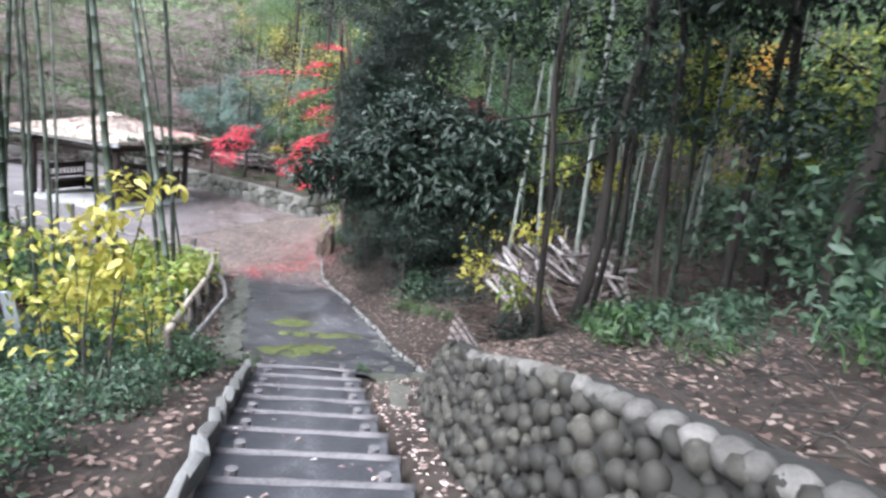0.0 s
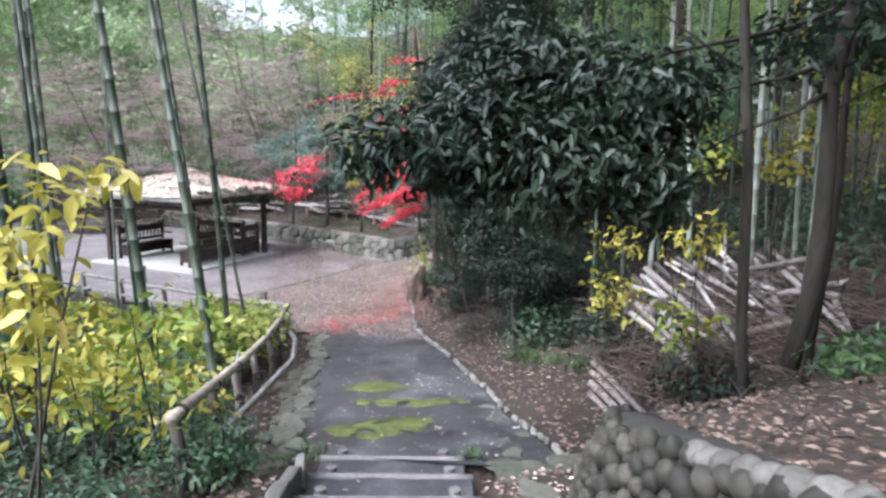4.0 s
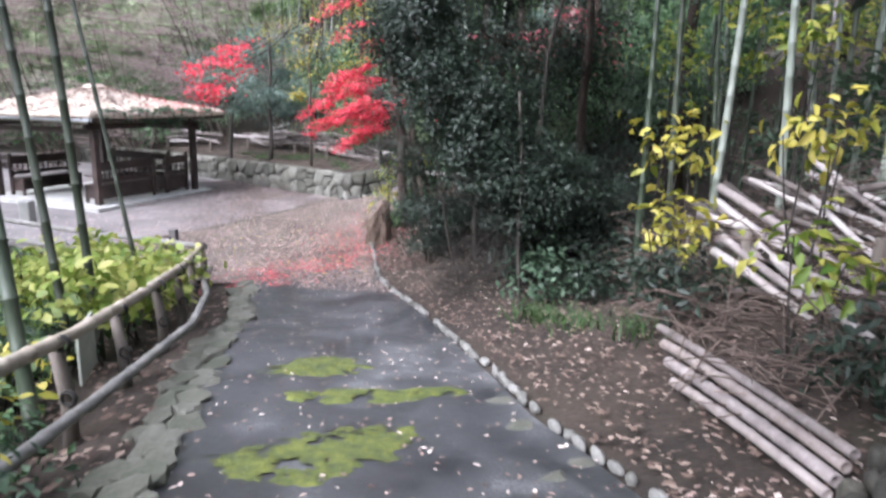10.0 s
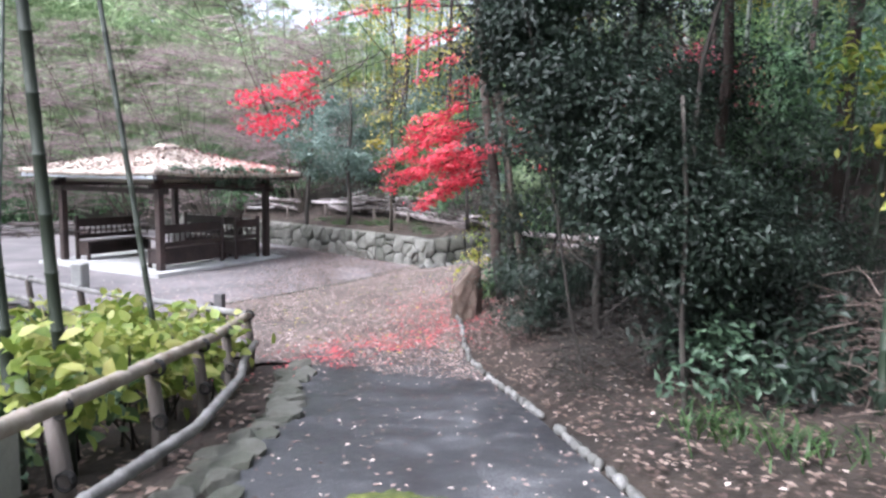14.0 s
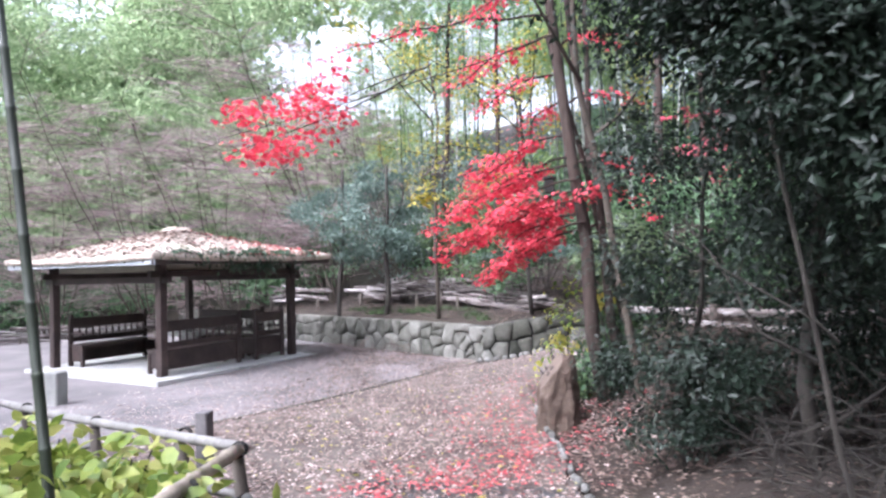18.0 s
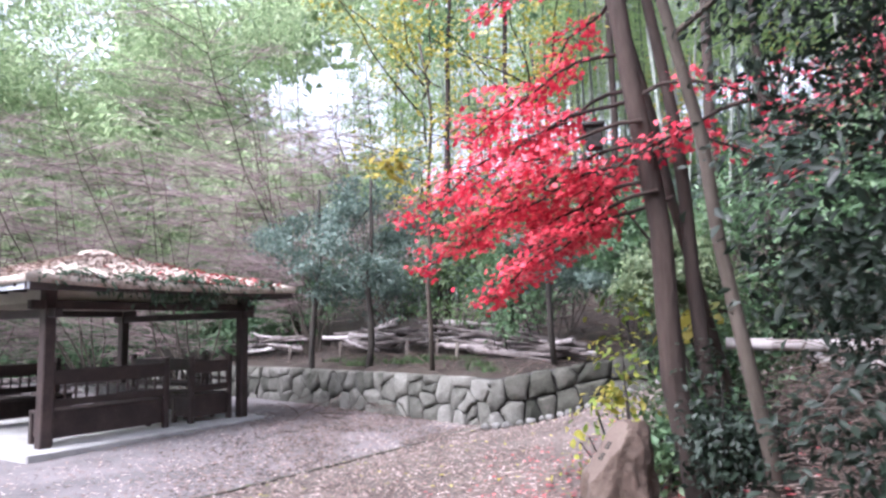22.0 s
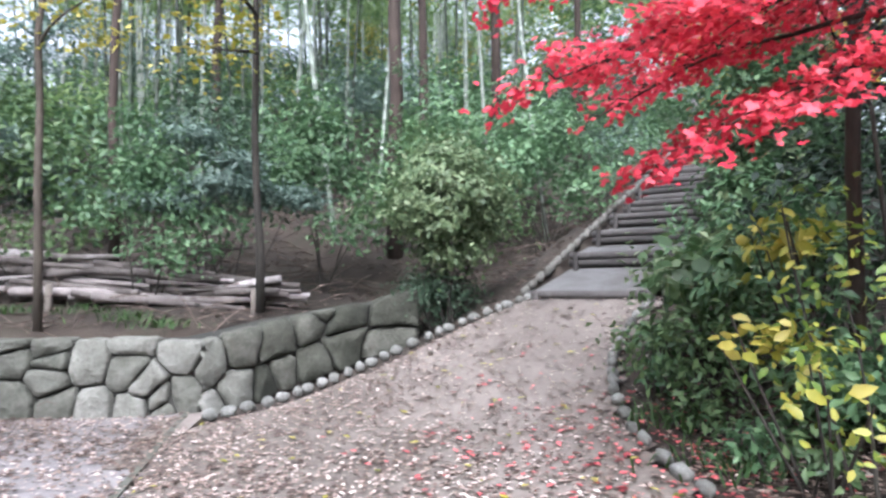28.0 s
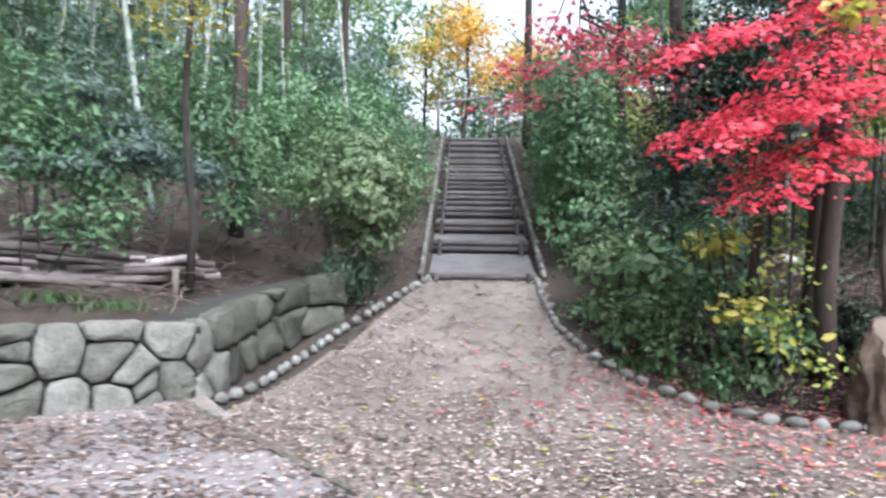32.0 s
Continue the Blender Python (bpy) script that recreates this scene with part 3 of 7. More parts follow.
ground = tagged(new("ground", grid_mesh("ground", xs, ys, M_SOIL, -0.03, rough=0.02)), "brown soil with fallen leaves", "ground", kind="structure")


def strip(name, ya, yb, step, across, material, lift):
    """A surface between the two edges of the path."""
    ysn = np.arange(ya, yb + 1e-6, step)
    verts, faces = [], []
    for y in ysn:
        a, b = np.interp(y, YL, XL), np.interp(y, YR, XR)
        for k in range(across + 1):
            x = a + (b - a) * k / across
            verts.append((x, y, np.interp(y, YG, ZG) + lift + 0.006 * noise.noise(Vector((x * 2, y * 2, 0)))))
    for j in range(len(ysn) - 1):
        for k in range(across):
            q = j * (across + 1) + k
            faces.append((q, q + 1, q + across + 2, q + across + 1))
    return mesh_of(name, verts, faces, material, True)


tagged(new("path", strip("path", 8.4, 16.6, 0.16, 14, M_ASPH, 0.015)), "grey worn asphalt footpath with leaves", "path", kind="structure")

JOINT_A, JOINT_B = (-7.9, 16.9), (-4.55, 24.1)


def joint_side(x, y):
    dx, dy = JOINT_B[0] - JOINT_A[0], JOINT_B[1] - JOINT_A[1]
    return ((x - JOINT_A[0]) * dy - (y - JOINT_A[1]) * dx) / math.hypot(dx, dy)


def plaza_zone(x, y):
    edge = 15.35 + np.maximum(0, -(x + 4.6)) * 0.47
    return (y > edge) & (wall_side(x, y) < 0.2) & (joint_side(x, y) < 0) & (x < -3.5)


def lane_zone(x, y):
    s = (x - UP_AT[0]) * UP_DIR[0] + (y - UP_AT[1]) * UP_DIR[1]
    w = (x - UP_AT[0]) * UP_SIDE[0] + (y - UP_AT[1]) * UP_SIDE[1]
    body = (y > 15.2 - 0.2 * (x + 4)) & (joint_side(x, y) >= 0) & (x < np.interp(y, YR, XR)) & (y < 22.6) & (wall_side(x, y) < 0.2)
    side = (s > -4.6) & (s < 0) & (w > 0) & (w < 0.66 - 0.45 * s) & (joint_side(x, y) >= 0)
    neck = (s > -4.2) & (s < 0.05) & (np.abs(w) < 0.75 + 0.25 * np.maximum(0, -s - 1.2)) & (joint_side(x, y) >= 0)
    return body | neck | side


fine_x, fine_y = np.arange(-30, 0.6, 0.16), np.arange(14.8, 34, 0.16)
tagged(new("pavement", grid_mesh("pavement", fine_x, fine_y, M_PLAZA, 0.008, plaza_zone)), "grey gravel plaza round the shelter", "pavement", kind="structure")
tagged(new("lane", grid_mesh("lane", np.arange(-9, 0.6, 0.12), np.arange(14.8, 25, 0.12), M_DUST, 0.004, lane_zone)), "packed earth walk strewn with leaves", "pavement", kind="structure")

# concrete strip between plaza and walk
bm = bmesh.new()
for k in range(12):
    a = Vector((*JOINT_A, 0)).lerp(Vector((*JOINT_B, 0)), k / 12)
    b = Vector((*JOINT_A, 0)).lerp(Vector((*JOINT_B, 0)), (k + 1) / 12)
    d = (b - a).normalized()
    s = Vector((d.y, -d.x, 0)) * 0.025
    q = []
    for p in (a + s, b + s * 0.98, b - s * 0.98, a - s):
        z = land1(p.x, p.y)
        q.append(((p.x, p.y, z + 0.022), (p.x, p.y, z - 0.05)))
    t = [bm.verts.new(v[0]) for v in q]
    u = [bm.verts.new(v[1]) for v in q]
    bm.faces.new(t[::-1])
    for i in range(4):
        bm.faces.new((t[i], t[(i + 1) % 4], u[(i + 1) % 4], u[i]))
me = bpy.data.meshes.new("joint_strip")
bm.to_mesh(me)
bm.free()
me.materials.append(M_EDGE)
tagged(new("joint_strip", me), "narrow concrete strip edging the plaza", "edging", kind="structure")

# concrete apron where the strip meets the wall
v, f = [], []
for k in range(7):
    u = 0.1 + 0.8 * k / 6
    for a in (-0.2, 0.08):
        px, py = -5.35 + 0.95 * u + 0.9 * a * (0.8 + 0.9 * u), 22.55 + 1.65 * u - 0.45 * a
        v.append((px, py, land1(px, py) + 0.016))
        v.append((px, py, land1(px, py) - 0.08))
for k in range(6):
    a = k * 4
    f += [(a, a + 2, a + 6, a + 4), (a, a + 4, a + 5, a + 1), (a + 2, a + 3, a + 7, a + 6)]
f += [(0, 1, 3, 2), (24, 26, 27, 25)]
tagged(new("concrete_apron", mesh_of("concrete_apron", v, f, M_DUST)), "small flat concrete apron by the wall corner", "pavement", kind="structure")


# ---- stairs down to the path ----
stairs = thing("stairs", (0, 0, 0), "dark asphalt garden stairs with log nosings", "stairs", kind="structure")
for k in range(22):
    y = 8.45 - 0.62 * k
    z = 1.12 + 0.15 * k
    a, b = float(np.interp(y, YL, XL)) + 0.02, float(np.interp(y, YR, XR)) - 0.03
    if k == 0:
        a, b = -1.88, -0.62
    mid, wide = (a + b) / 2, b - a
    yaw = radians(7)
    m = pose(mid, y, z, 0, 0, 7)
    bm = box_bm(wide, 0.66, 0.3, (0, -0.33, -0.165), 0.01)
    bmesh.ops.subdivide_edges(bm, edges=bm.edges[:], cuts=4, use_grid_fill=True)
    for v in bm.verts:
        v.co.z += 0.012 * noise.noise(v.co * 4 + Vector((k, 0, 0))) - 0.02 * abs(v.co.x) / wide
    t = part("tread", bm, M_STEP, stairs)
    t.matrix_basis = m
    pts = [(-wide / 2 - 0.02 + wide * 1.02 * i / 8, 0.012 * noise.noise(Vector((i, k, 0))), -0.035 + 0.012 * noise.noise(Vector((i, k, 5)))) for i in range(9)]
    lg = child("log", tubes("log", [(pts, [0.041 + 0.008 * noise.noise(Vector((i * 0.8, k, 9))) for i in range(9)])], M_LOG, 9), stairs)
    lg.matrix_basis = m
    for sx in (-0.36, 0.36):
        bm = bmesh.new()
        bmesh.ops.create_cone(bm, cap_ends=True, segments=10, radius1=0.048, radius2=0.043, depth=0.16)
        bmesh.ops.translate(bm, vec=(wide * sx, 0.085, -0.06), verts=bm.verts)
        pg = part("peg", bm, M_LOG, stairs, "round wooden peg holding the log")
        pg.matrix_basis = m

# pale stone border on the garden side of the stairs
border = thing("stair_border", (0, 0, 0), "pale rough stone border beside the stairs", "edging", kind="structure")
bstones = [block_mesh("border_stone", s, M_KERB, 0.16) for s in range(5)]
y = -3.0
k = 0
while y < 7.75:
    ln = 0.34 + 0.16 * random.random()
    x = float(np.interp(y, YL, XL)) - 0.05
    o = child("stone", bstones[k % 5], border)
    place(o, (x, y + ln / 2, float(np.interp(y + ln / 2, YG, ZG)) + 0.06), (-12, 0, 12 + random.uniform(-8, 8)), (0.085 + 0.03 * random.random(), ln * 1.0, 0.17))
    y += ln
    k += 1

# ---- cobble retaining wall beside the stairs ----


def along(line, s):
    for a, b in zip(line, line[1:]):
        d = math.hypot(b[0] - a[0], b[1] - a[1])
        if s <= d or (a, b) == (line[-2], line[-1]):
            u = min(s / d, 1.0)
            t = ((b[0] - a[0]) / d, (b[1] - a[1]) / d)
            return (a[0] + (b[0] - a[0]) * u, a[1] + (b[1] - a[1]) * u), t
        s -= d


def length(line):
    return sum(math.hypot(b[0] - a[0], b[1] - a[1]) for a, b in zip(line, line[1:]))


def cob_top(s, total):
    y = along(WLINE, s)[0][1]
    return float(cob_high(y)) - 0.3 * float(ease(total - 1.2, total, s))


def cob_face(v, top):
    """How far the battered face leans back at a height."""
    return 0.03 + 0.24 * (v / top) ** 1.3


WLEN = length(WLINE)
cobble_wall = thing("cobble_wall", (0, 0, 0), "retaining wall of rounded grey river cobbles", "wall", kind="structure")
verts, faces = [], []
NS = 90
for i in range(NS + 1):
    s = WLEN * i / NS
    (px, py), (tx, ty) = along(WLINE, s)
    nx, ny = ty, -tx
    base = float(np.interp(py, YG, ZG))
    top = cob_top(s, WLEN)
    for j in range(6):
        v = -0.12 + (top + 0.12) * j / 5
        d = cob_face(max(v, 0), top) + 0.035
        verts.append((px + nx * d, py + ny * d, base + v))
    for d, dz in ((0.34, 0.03), (0.48, 0.03), (0.64, 0.0)):
        verts.append((px + nx * d, py + ny * d, base + top + dz + 0.02 * noise.noise(Vector((px * 3, py * 3, d)))))
for i in range(NS):
    for j in range(8):
        a = i * 9 + j
        faces.append((a, a + 9, a + 10, a + 1))
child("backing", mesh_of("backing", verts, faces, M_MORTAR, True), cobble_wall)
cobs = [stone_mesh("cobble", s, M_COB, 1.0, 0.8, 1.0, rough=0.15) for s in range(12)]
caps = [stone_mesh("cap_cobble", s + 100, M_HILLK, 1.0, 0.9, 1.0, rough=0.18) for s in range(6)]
cr = random.Random(31)
spots, grid = [], {}
for r0, tries in ((0.078, 500), (0.066, 3000), (0.055, 7000), (0.046, 9000), (0.036, 8000)):
    for _ in range(tries):
        s = cr.uniform(3.0, WLEN - 0.05)
        top = cob_top(s, WLEN)
        v = cr.uniform(0.02, top + 0.01)
        r = r0 * cr.uniform(0.93, 1.08)
        cells = [(int(s / 0.22) + i, int(v / 0.22) + j) for i in (-1, 0, 1) for j in (-1, 0, 1)]
        if all((s - q[0]) ** 2 + (v - q[1]) ** 2 > (0.97 * (r + q[2])) ** 2 for c in cells for q in grid.get(c, ())):
            spots.append((s, v, r, top))
            grid.setdefault((int(s / 0.22), int(v / 0.22)), []).append((s, v, r))
for s, v, r, top in spots:
    (px, py), (tx, ty) = along(WLINE, s)
    nx, ny = ty, -tx
    d = cob_face(v, top)
    e = cr.uniform(1.0, 1.16)
    o = child("cobble", cobs[cr.randrange(12)], cobble_wall)
    turn = Matrix.Rotation(math.atan2(ty, tx), 4, "Z") @ Matrix.Rotation(radians(-14 + cr.uniform(-12, 12)), 4, "X") @ Matrix.Rotation(radians(cr.uniform(-80, 80)), 4, "Y")
    o.matrix_basis = Matrix.Translation((px + nx * d, py + ny * d, float(np.interp(py, YG, ZG)) + v)) @ turn @ Matrix.Diagonal((2.02 * r * e, 2.0 * r, 2.02 * r / e, 1))
s = 3.0
while s < WLEN - 4.2:
    (px, py), (tx, ty) = along(WLINE, s)
    w = cr.uniform(0.11, 0.2)
    nx, ny = ty, -tx
    o = child("cap_cobble", caps[cr.randrange(6)], cobble_wall)
    place(o, (px + nx * 0.3, py + ny * 0.3, float(np.interp(py, YG, ZG)) + cob_top(s, WLEN) + 0.02), (cr.uniform(-10, 10), cr.uniform(-12, 12), math.degrees(math.atan2(ty, tx)) + cr.uniform(-15, 15)), (w, cr.uniform(0.14, 0.19), cr.uniform(0.1, 0.14)))
    s += w * cr.uniform(0.96, 1.25)

# ---- kerb along the east side of the path ----
kerb = thing("path_kerb", (0, 0, 0), "broken pale stone kerb along the path", "kerb", kind="structure")
kst = [stone_mesh("kerb_stone", s + 20, M_KERB, 1, 1, 0.9, rough=0.35) for s in range(6)]
y = 8.75
while y < 18.6:
    ln = random.uniform(0.08, 0.2)
    x = float(np.interp(y + ln / 2, YR, XR)) + 0.05 + random.uniform(-0.02, 0.02)
    x2 = float(np.interp(y + ln, YR, XR)) + 0.05
    x1 = float(np.interp(y, YR, XR)) + 0.05
    if random.random() > 0.12:
        o = child("stone", kst[random.randrange(6)], kerb)
        place(o, (x, y + ln / 2, float(np.interp(y, YG, ZG)) + 0.015), (random.uniform(-6, 6), random.uniform(-6, 6), -math.degrees(math.atan2(x2 - x1, ln)) + random.uniform(-7, 7)), (random.uniform(0.055, 0.095), ln * 0.95, random.uniform(0.07, 0.11)))
    y += ln

# flat mossy stones along the garden side of the path
edging = thing("path_edging", (0, 0, 0), "flat mossy stones edging the path", "edging", kind="structure")
flat = [stone_mesh("edge_stone", s + 40, M_EDGE, 1, 1, 0.7, flat=0.16, rough=0.5) for s in range(8)]
for me in flat:
    me.polygons.foreach_set("use_smooth", [False] * len(me.polygons))
for lane in range(2):
    y = 8.35 + 0.1 * lane
    while y < 15.0:
        ln = random.uniform(0.16, 0.36)
        x = float(np.interp(y, YL, XL))
        w = random.uniform(0.16, 0.28)
        o = child("stone", flat[random.randrange(8)], edging)
        place(o, (x - 0.04 - 0.16 * lane + random.uniform(-0.05, 0.05), y + ln / 2, float(np.interp(y + ln / 2, YG, ZG)) + random.uniform(-0.01, 0.03) - 0.03 * lane), (random.uniform(-10, 10), random.uniform(-12, 8), 15 + random.uniform(-30, 30)), (w, ln * 1.05, random.uniform(0.16, 0.26)))
        y += ln * random.uniform(0.85, 1.1)
for x, y, sx, sy in ((-2.3, 8.05, 0.42, 0.5), (-2.62, 8.25, 0.4, 0.4), (-0.12, 8.4, 0.8, 0.5), (0.28, 8.58, 0.6, 0.5), (-0.2, 8.75, 0.4, 0.25), (-0.02, 8.4, 0.35, 0.4), (-0.3, 9.3, 0.28, 0.16), (-0.1, 9.55, 0.2, 0.18), (-0.42, 10.1, 0.34, 0.18), (-0.55, 10.6, 0.3, 0.2), (0.0, 7.7, 0.26, 0.5), (0.0, 6.9, 0.24, 0.55), (-0.2, 8.1, 0.24, 0.3)):
    o = child("stone", flat[random.randrange(8)], edging)
    place(o, (x, y, float(np.interp(y, YG, ZG)) - 0.01), (0, 0, random.uniform(0, 90)), (sx * 0.85, sy * 0.85, 0.15))

# ---- rubble retaining wall of the plaza ----
rubble_wall = thing("stone_wall", (0, 0, 0), "low retaining wall of grey rubble stones", "wall", kind="structure")
RLINE = [WALL_C, WALL_B, WALL_A, (-3.5, 24.1), (-2.75, 24.05), (-2.2, 23.92)]


def wall_top(x, y):
    return 0.86 if x < -4.3 else 0.86 + (x + 4.3) * 0.16


def wall_foot(x, y):
    return 0.1 if x < -4.4 else 0.1 + (x + 4.4) * 0.27


RLEN = length(RLINE)
verts, faces = [], []
for i in range(61):
    (px, py), (tx, ty) = along(RLINE, RLEN * i / 60)
    nx, ny = -ty, tx
    z0, z1 = wall_foot(px, py) - 0.15, wall_top(px, py) - 0.05
    verts += [(px + nx * 0.12, py + ny * 0.12, z0), (px + nx * 0.16, py + ny * 0.16, z1), (px + nx * 0.7, py + ny * 0.7, z1)]
    if i:
        a = i * 3
        faces += [(a - 3, a, a + 1, a - 2), (a - 2, a + 1, a + 2, a - 1)]
child("backing", mesh_of("backing", verts, faces, M_MORTAR), rubble_wall)


def cell(seeds, k, lo, hi):
    """The patch of wall nearer to one seed than to any other, cut to a band."""
    sx, sz = seeds[k]
    poly = [(sx - 0.7, lo(sx - 0.7)), (sx + 0.7, lo(sx + 0.7)), (sx + 0.7, hi(sx + 0.7)), (sx - 0.7, hi(sx - 0.7))]
    for j, (ox, oz) in enumerate(seeds):
        if j == k or abs(ox - sx) > 1.3:
            continue
        mx, mz, nx, nz = (sx + ox) / 2, (sz + oz) / 2, ox - sx, oz - sz
        out = []
        for i in range(len(poly)):
            p, q = poly[i], poly[(i + 1) % len(poly)]
            dp, dq = (p[0] - mx) * nx + (p[1] - mz) * nz, (q[0] - mx) * nx + (q[1] - mz) * nz
            if dp <= 0:
                out.append(p)
            if dp * dq < 0:
                u = dp / (dp - dq)
                out.append((p[0] + (q[0] - p[0]) * u, p[1] + (q[1] - p[1]) * u))
        poly = out
        if len(poly) < 3:
            return []
    return poly


def rubble_stone(poly, seed):
    """A rough-faced stone filling one patch, with worn edges and an open joint round it."""
    # worn corners
    poly = [q for i in range(len(poly)) for p, r in ((poly[i], poly[(i + 1) % len(poly)]),) for q in ((p[0] * 0.86 + r[0] * 0.14, p[1] * 0.86 + r[1] * 0.14), (p[0] * 0.14 + r[0] * 0.86, p[1] * 0.14 + r[1] * 0.86))]
    cx, cz = sum(p[0] for p in poly) / len(poly), sum(p[1] for p in poly) / len(poly)
    rim = []
    for i in range(len(poly)):
        p, q = poly[i], poly[(i + 1) % len(poly)]
        n = max(1, int(math.hypot(q[0] - p[0], q[1] - p[1]) / 0.09))
        rim += [(p[0] + (q[0] - p[0]) * t / n, p[1] + (q[1] - p[1]) * t / n) for t in range(n)]
    rings = []
    for shrink, out in ((0.98, -0.14), (1.0, -0.01), (0.965, 0.035), (0.86, 0.05), (0.4, 0.06)):
        ring = []
        for x, z in rim:
            r = math.hypot(x - cx, z - cz) + 1e-6
            f = max(0.2, shrink * (1 - 0.01 / r) + 0.09 * noise.noise(Vector((x * 7, z * 7, seed))))
            px, pz = cx + (x - cx) * f, cz + (z - cz) * f
            ring.append((px, pz, out + 0.055 * noise.noise(Vector((px * 5, pz * 5, seed + 3))) + 0.025 * noise.noise(Vector((px * 14, pz * 14, seed))) + 0.05 * noise.noise(Vector((cx * 3, cz * 3, seed)))))
        rings.append(ring)
    verts = [p for ring in rings for p in ring] + [(cx, cz, 0.062)]
    n = len(rim)
    faces = []
    for j in range(len(rings) - 1):
        for i in range(n):
            faces.append((j * n + i, j * n + (i + 1) % n, (j + 1) * n + (i + 1) % n, (j + 1) * n + i))
    top = (len(rings) - 1) * n
    faces += [(top + i, top + (i + 1) % n, len(verts) - 1) for i in range(n)]
    return verts, faces


seeds = []
s = 0.1
while s < RLEN:
    (px, py), _ = along(RLINE, s)
    h = wall_top(px, py) - wall_foot(px, py)
    z = 0.1 + random.uniform(-0.06, 0.1)
    while z < h + 0.05:
        seeds.append((s + random.uniform(-0.11, 0.11), z))
        z += random.uniform(0.24, 0.46)
    s += random.uniform(0.28, 0.5)


for _ in range(len(seeds) // 3):
    q = random.uniform(0.1, RLEN)
    (px, py), _t = along(RLINE, q)
    seeds.append((q, random.uniform(0.02, wall_top(px, py) - wall_foot(px, py))))


def band(s):
    (px, py), _ = along(RLINE, min(max(s, 0), RLEN - 0.01))
    return wall_top(px, py) - wall_foot(px, py)


for k in range(len(seeds)):
    poly = cell(seeds, k, lambda q: -0.06, band)
    if len(poly) < 3:
        continue
    v, f = rubble_stone(poly, k * 1.7)
    out = []
    for x, z, d in v:
        (px, py), (tx, ty) = along(RLINE, min(max(x, 0), RLEN - 0.01))
        nx, ny = -ty, tx
        d = d - 0.1 - 0.06 * z
        out.append((px - nx * d, py - ny * d, wall_foot(px, py) + z))
    # stones past the corner: mossy, and painted darker for the shade there
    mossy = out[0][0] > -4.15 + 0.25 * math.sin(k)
    child("stone", mesh_of("stone", out, f, M_MOSSW if mossy else M_WALLST, True), rubble_wall, "mossy stone, darkened for the shade it stands in" if mossy else "")

# ---- kerbs of the climbing walk ----
kcob = [stone_mesh("kerb_cobble", s + 80, M_KERB, 1, 1, 0.9, rough=0.3) for s in range(5)]
end_kerb = thing("walk_kerb", (0, 0, 0), "small rounded stones edging the earth walk", "kerb", kind="structure")
LKERB = [(-4.45, 23.76), (-4.0, 23.71), (-3.5, 23.78), (-2.7, 23.7), (-1.9, 23.52), (-1.05, 23.4)]
RKERB = [(-2.72, 18.4), (-2.85, 18.85), (-2.95, 19.3), (-2.99, 19.64), (-2.93, 20.12), (-2.65, 20.74), (-2.3, 21.2), (-1.9, 21.56), (-1.3, 21.88), (-0.54, 22.18)]
for line in (LKERB, RKERB):
    s = 0.0
    n = length(line)
    while s < n:
        w = random.uniform(0.09, 0.17) if line is LKERB or s > 2.8 else random.uniform(0.15, 0.25)
        (px, py), (tx, ty) = along(line, s)
        o = child("cobble", kcob[random.randrange(5)], end_kerb)
        place(o, (px, py, land1(px, py) + (0.03 if line is LKERB else 0.04)), (random.uniform(-10, 10), random.uniform(-10, 10), math.degrees(math.atan2(ty, tx)) + random.uniform(-15, 15)), (w * 0.92, random.uniform(0.065, 0.1), 0.11))
        s += w * random.uniform(1.0, 1.12)

# ---- steps climbing the hill ----
up_stairs = thing("hill_stairs", (0, 0, 0), "earth hill stairs with log risers", "stairs", kind="structure")
yaw_up = math.degrees(math.atan2(UP_SIDE[1], UP_SIDE[0]))
run = [0, 1.15, 1.95, 2.65, 3.25, 3.85, 4.45, 5.05, 5.65, 6.2, 6.75, 7.3, 7.85]
for k, d in enumerate(run):
    cx, cy = UP_AT[0] + UP_DIR[0] * d, UP_AT[1] + UP_DIR[1] * d
    z = 1.17 + 0.385 * d
    wide = 1.36
    nxt = (run[k + 1] if k + 1 < len(run) else d + 0.6) - d
    m = Matrix.Translation((cx, cy, z)) @ Matrix.Rotation(radians(yaw_up), 4, "Z")
    pts = [(-wide / 2 + wide * i / 6, 0, 0.01 * noise.noise(Vector((i, k, 2)))) for i in range(7)]
    for dz, r in ((-0.03, 0.045), (-0.12, 0.045)):
        lg = child("log", tubes("log", [([(a, b - 0.0, c + dz) for a, b, c in pts], [r] * 7)], M_LOGD, 9), up_stairs)
        lg.matrix_basis = m
    rise = 0.385 * nxt - 0.17
    bm = bmesh.new()
    n = 6
    grid = [[bm.verts.new((-wide / 2 + wide * i / 5, -nxt * j / n * 1.0, -0.02 + max(0.02, rise) * j / n + 0.015 * noise.noise(Vector((i * 1.3, j, k))))) for i in range(6)] for j in range(n + 1)]
    for j in range(n):
        for i in range(5):
            bm.faces.new((grid[j][i], grid[j][i + 1], grid[j + 1][i + 1], grid[j + 1][i]))
    t = part("tread", bm, M_STEPG if k < 5 else M_TREAD, up_stairs)
    t.matrix_basis = m
    for sx in (-0.58, 0.58):
        bm = bmesh.new()
        bmesh.ops.create_cone(bm, cap_ends=True, segments=8, radius1=0.032, radius2=0.03, depth=0.24)
        bmesh.ops.translate(bm, vec=(sx, 0.07, -0.1), verts=bm.verts)
        part("peg", bm, M_LOGD, up_stairs).matrix_basis = m
kst_hill = [stone_mesh("kerb_stone", s + 60, M_HILLK, 1, 1, 0.9, rough=0.35) for s in range(6)]
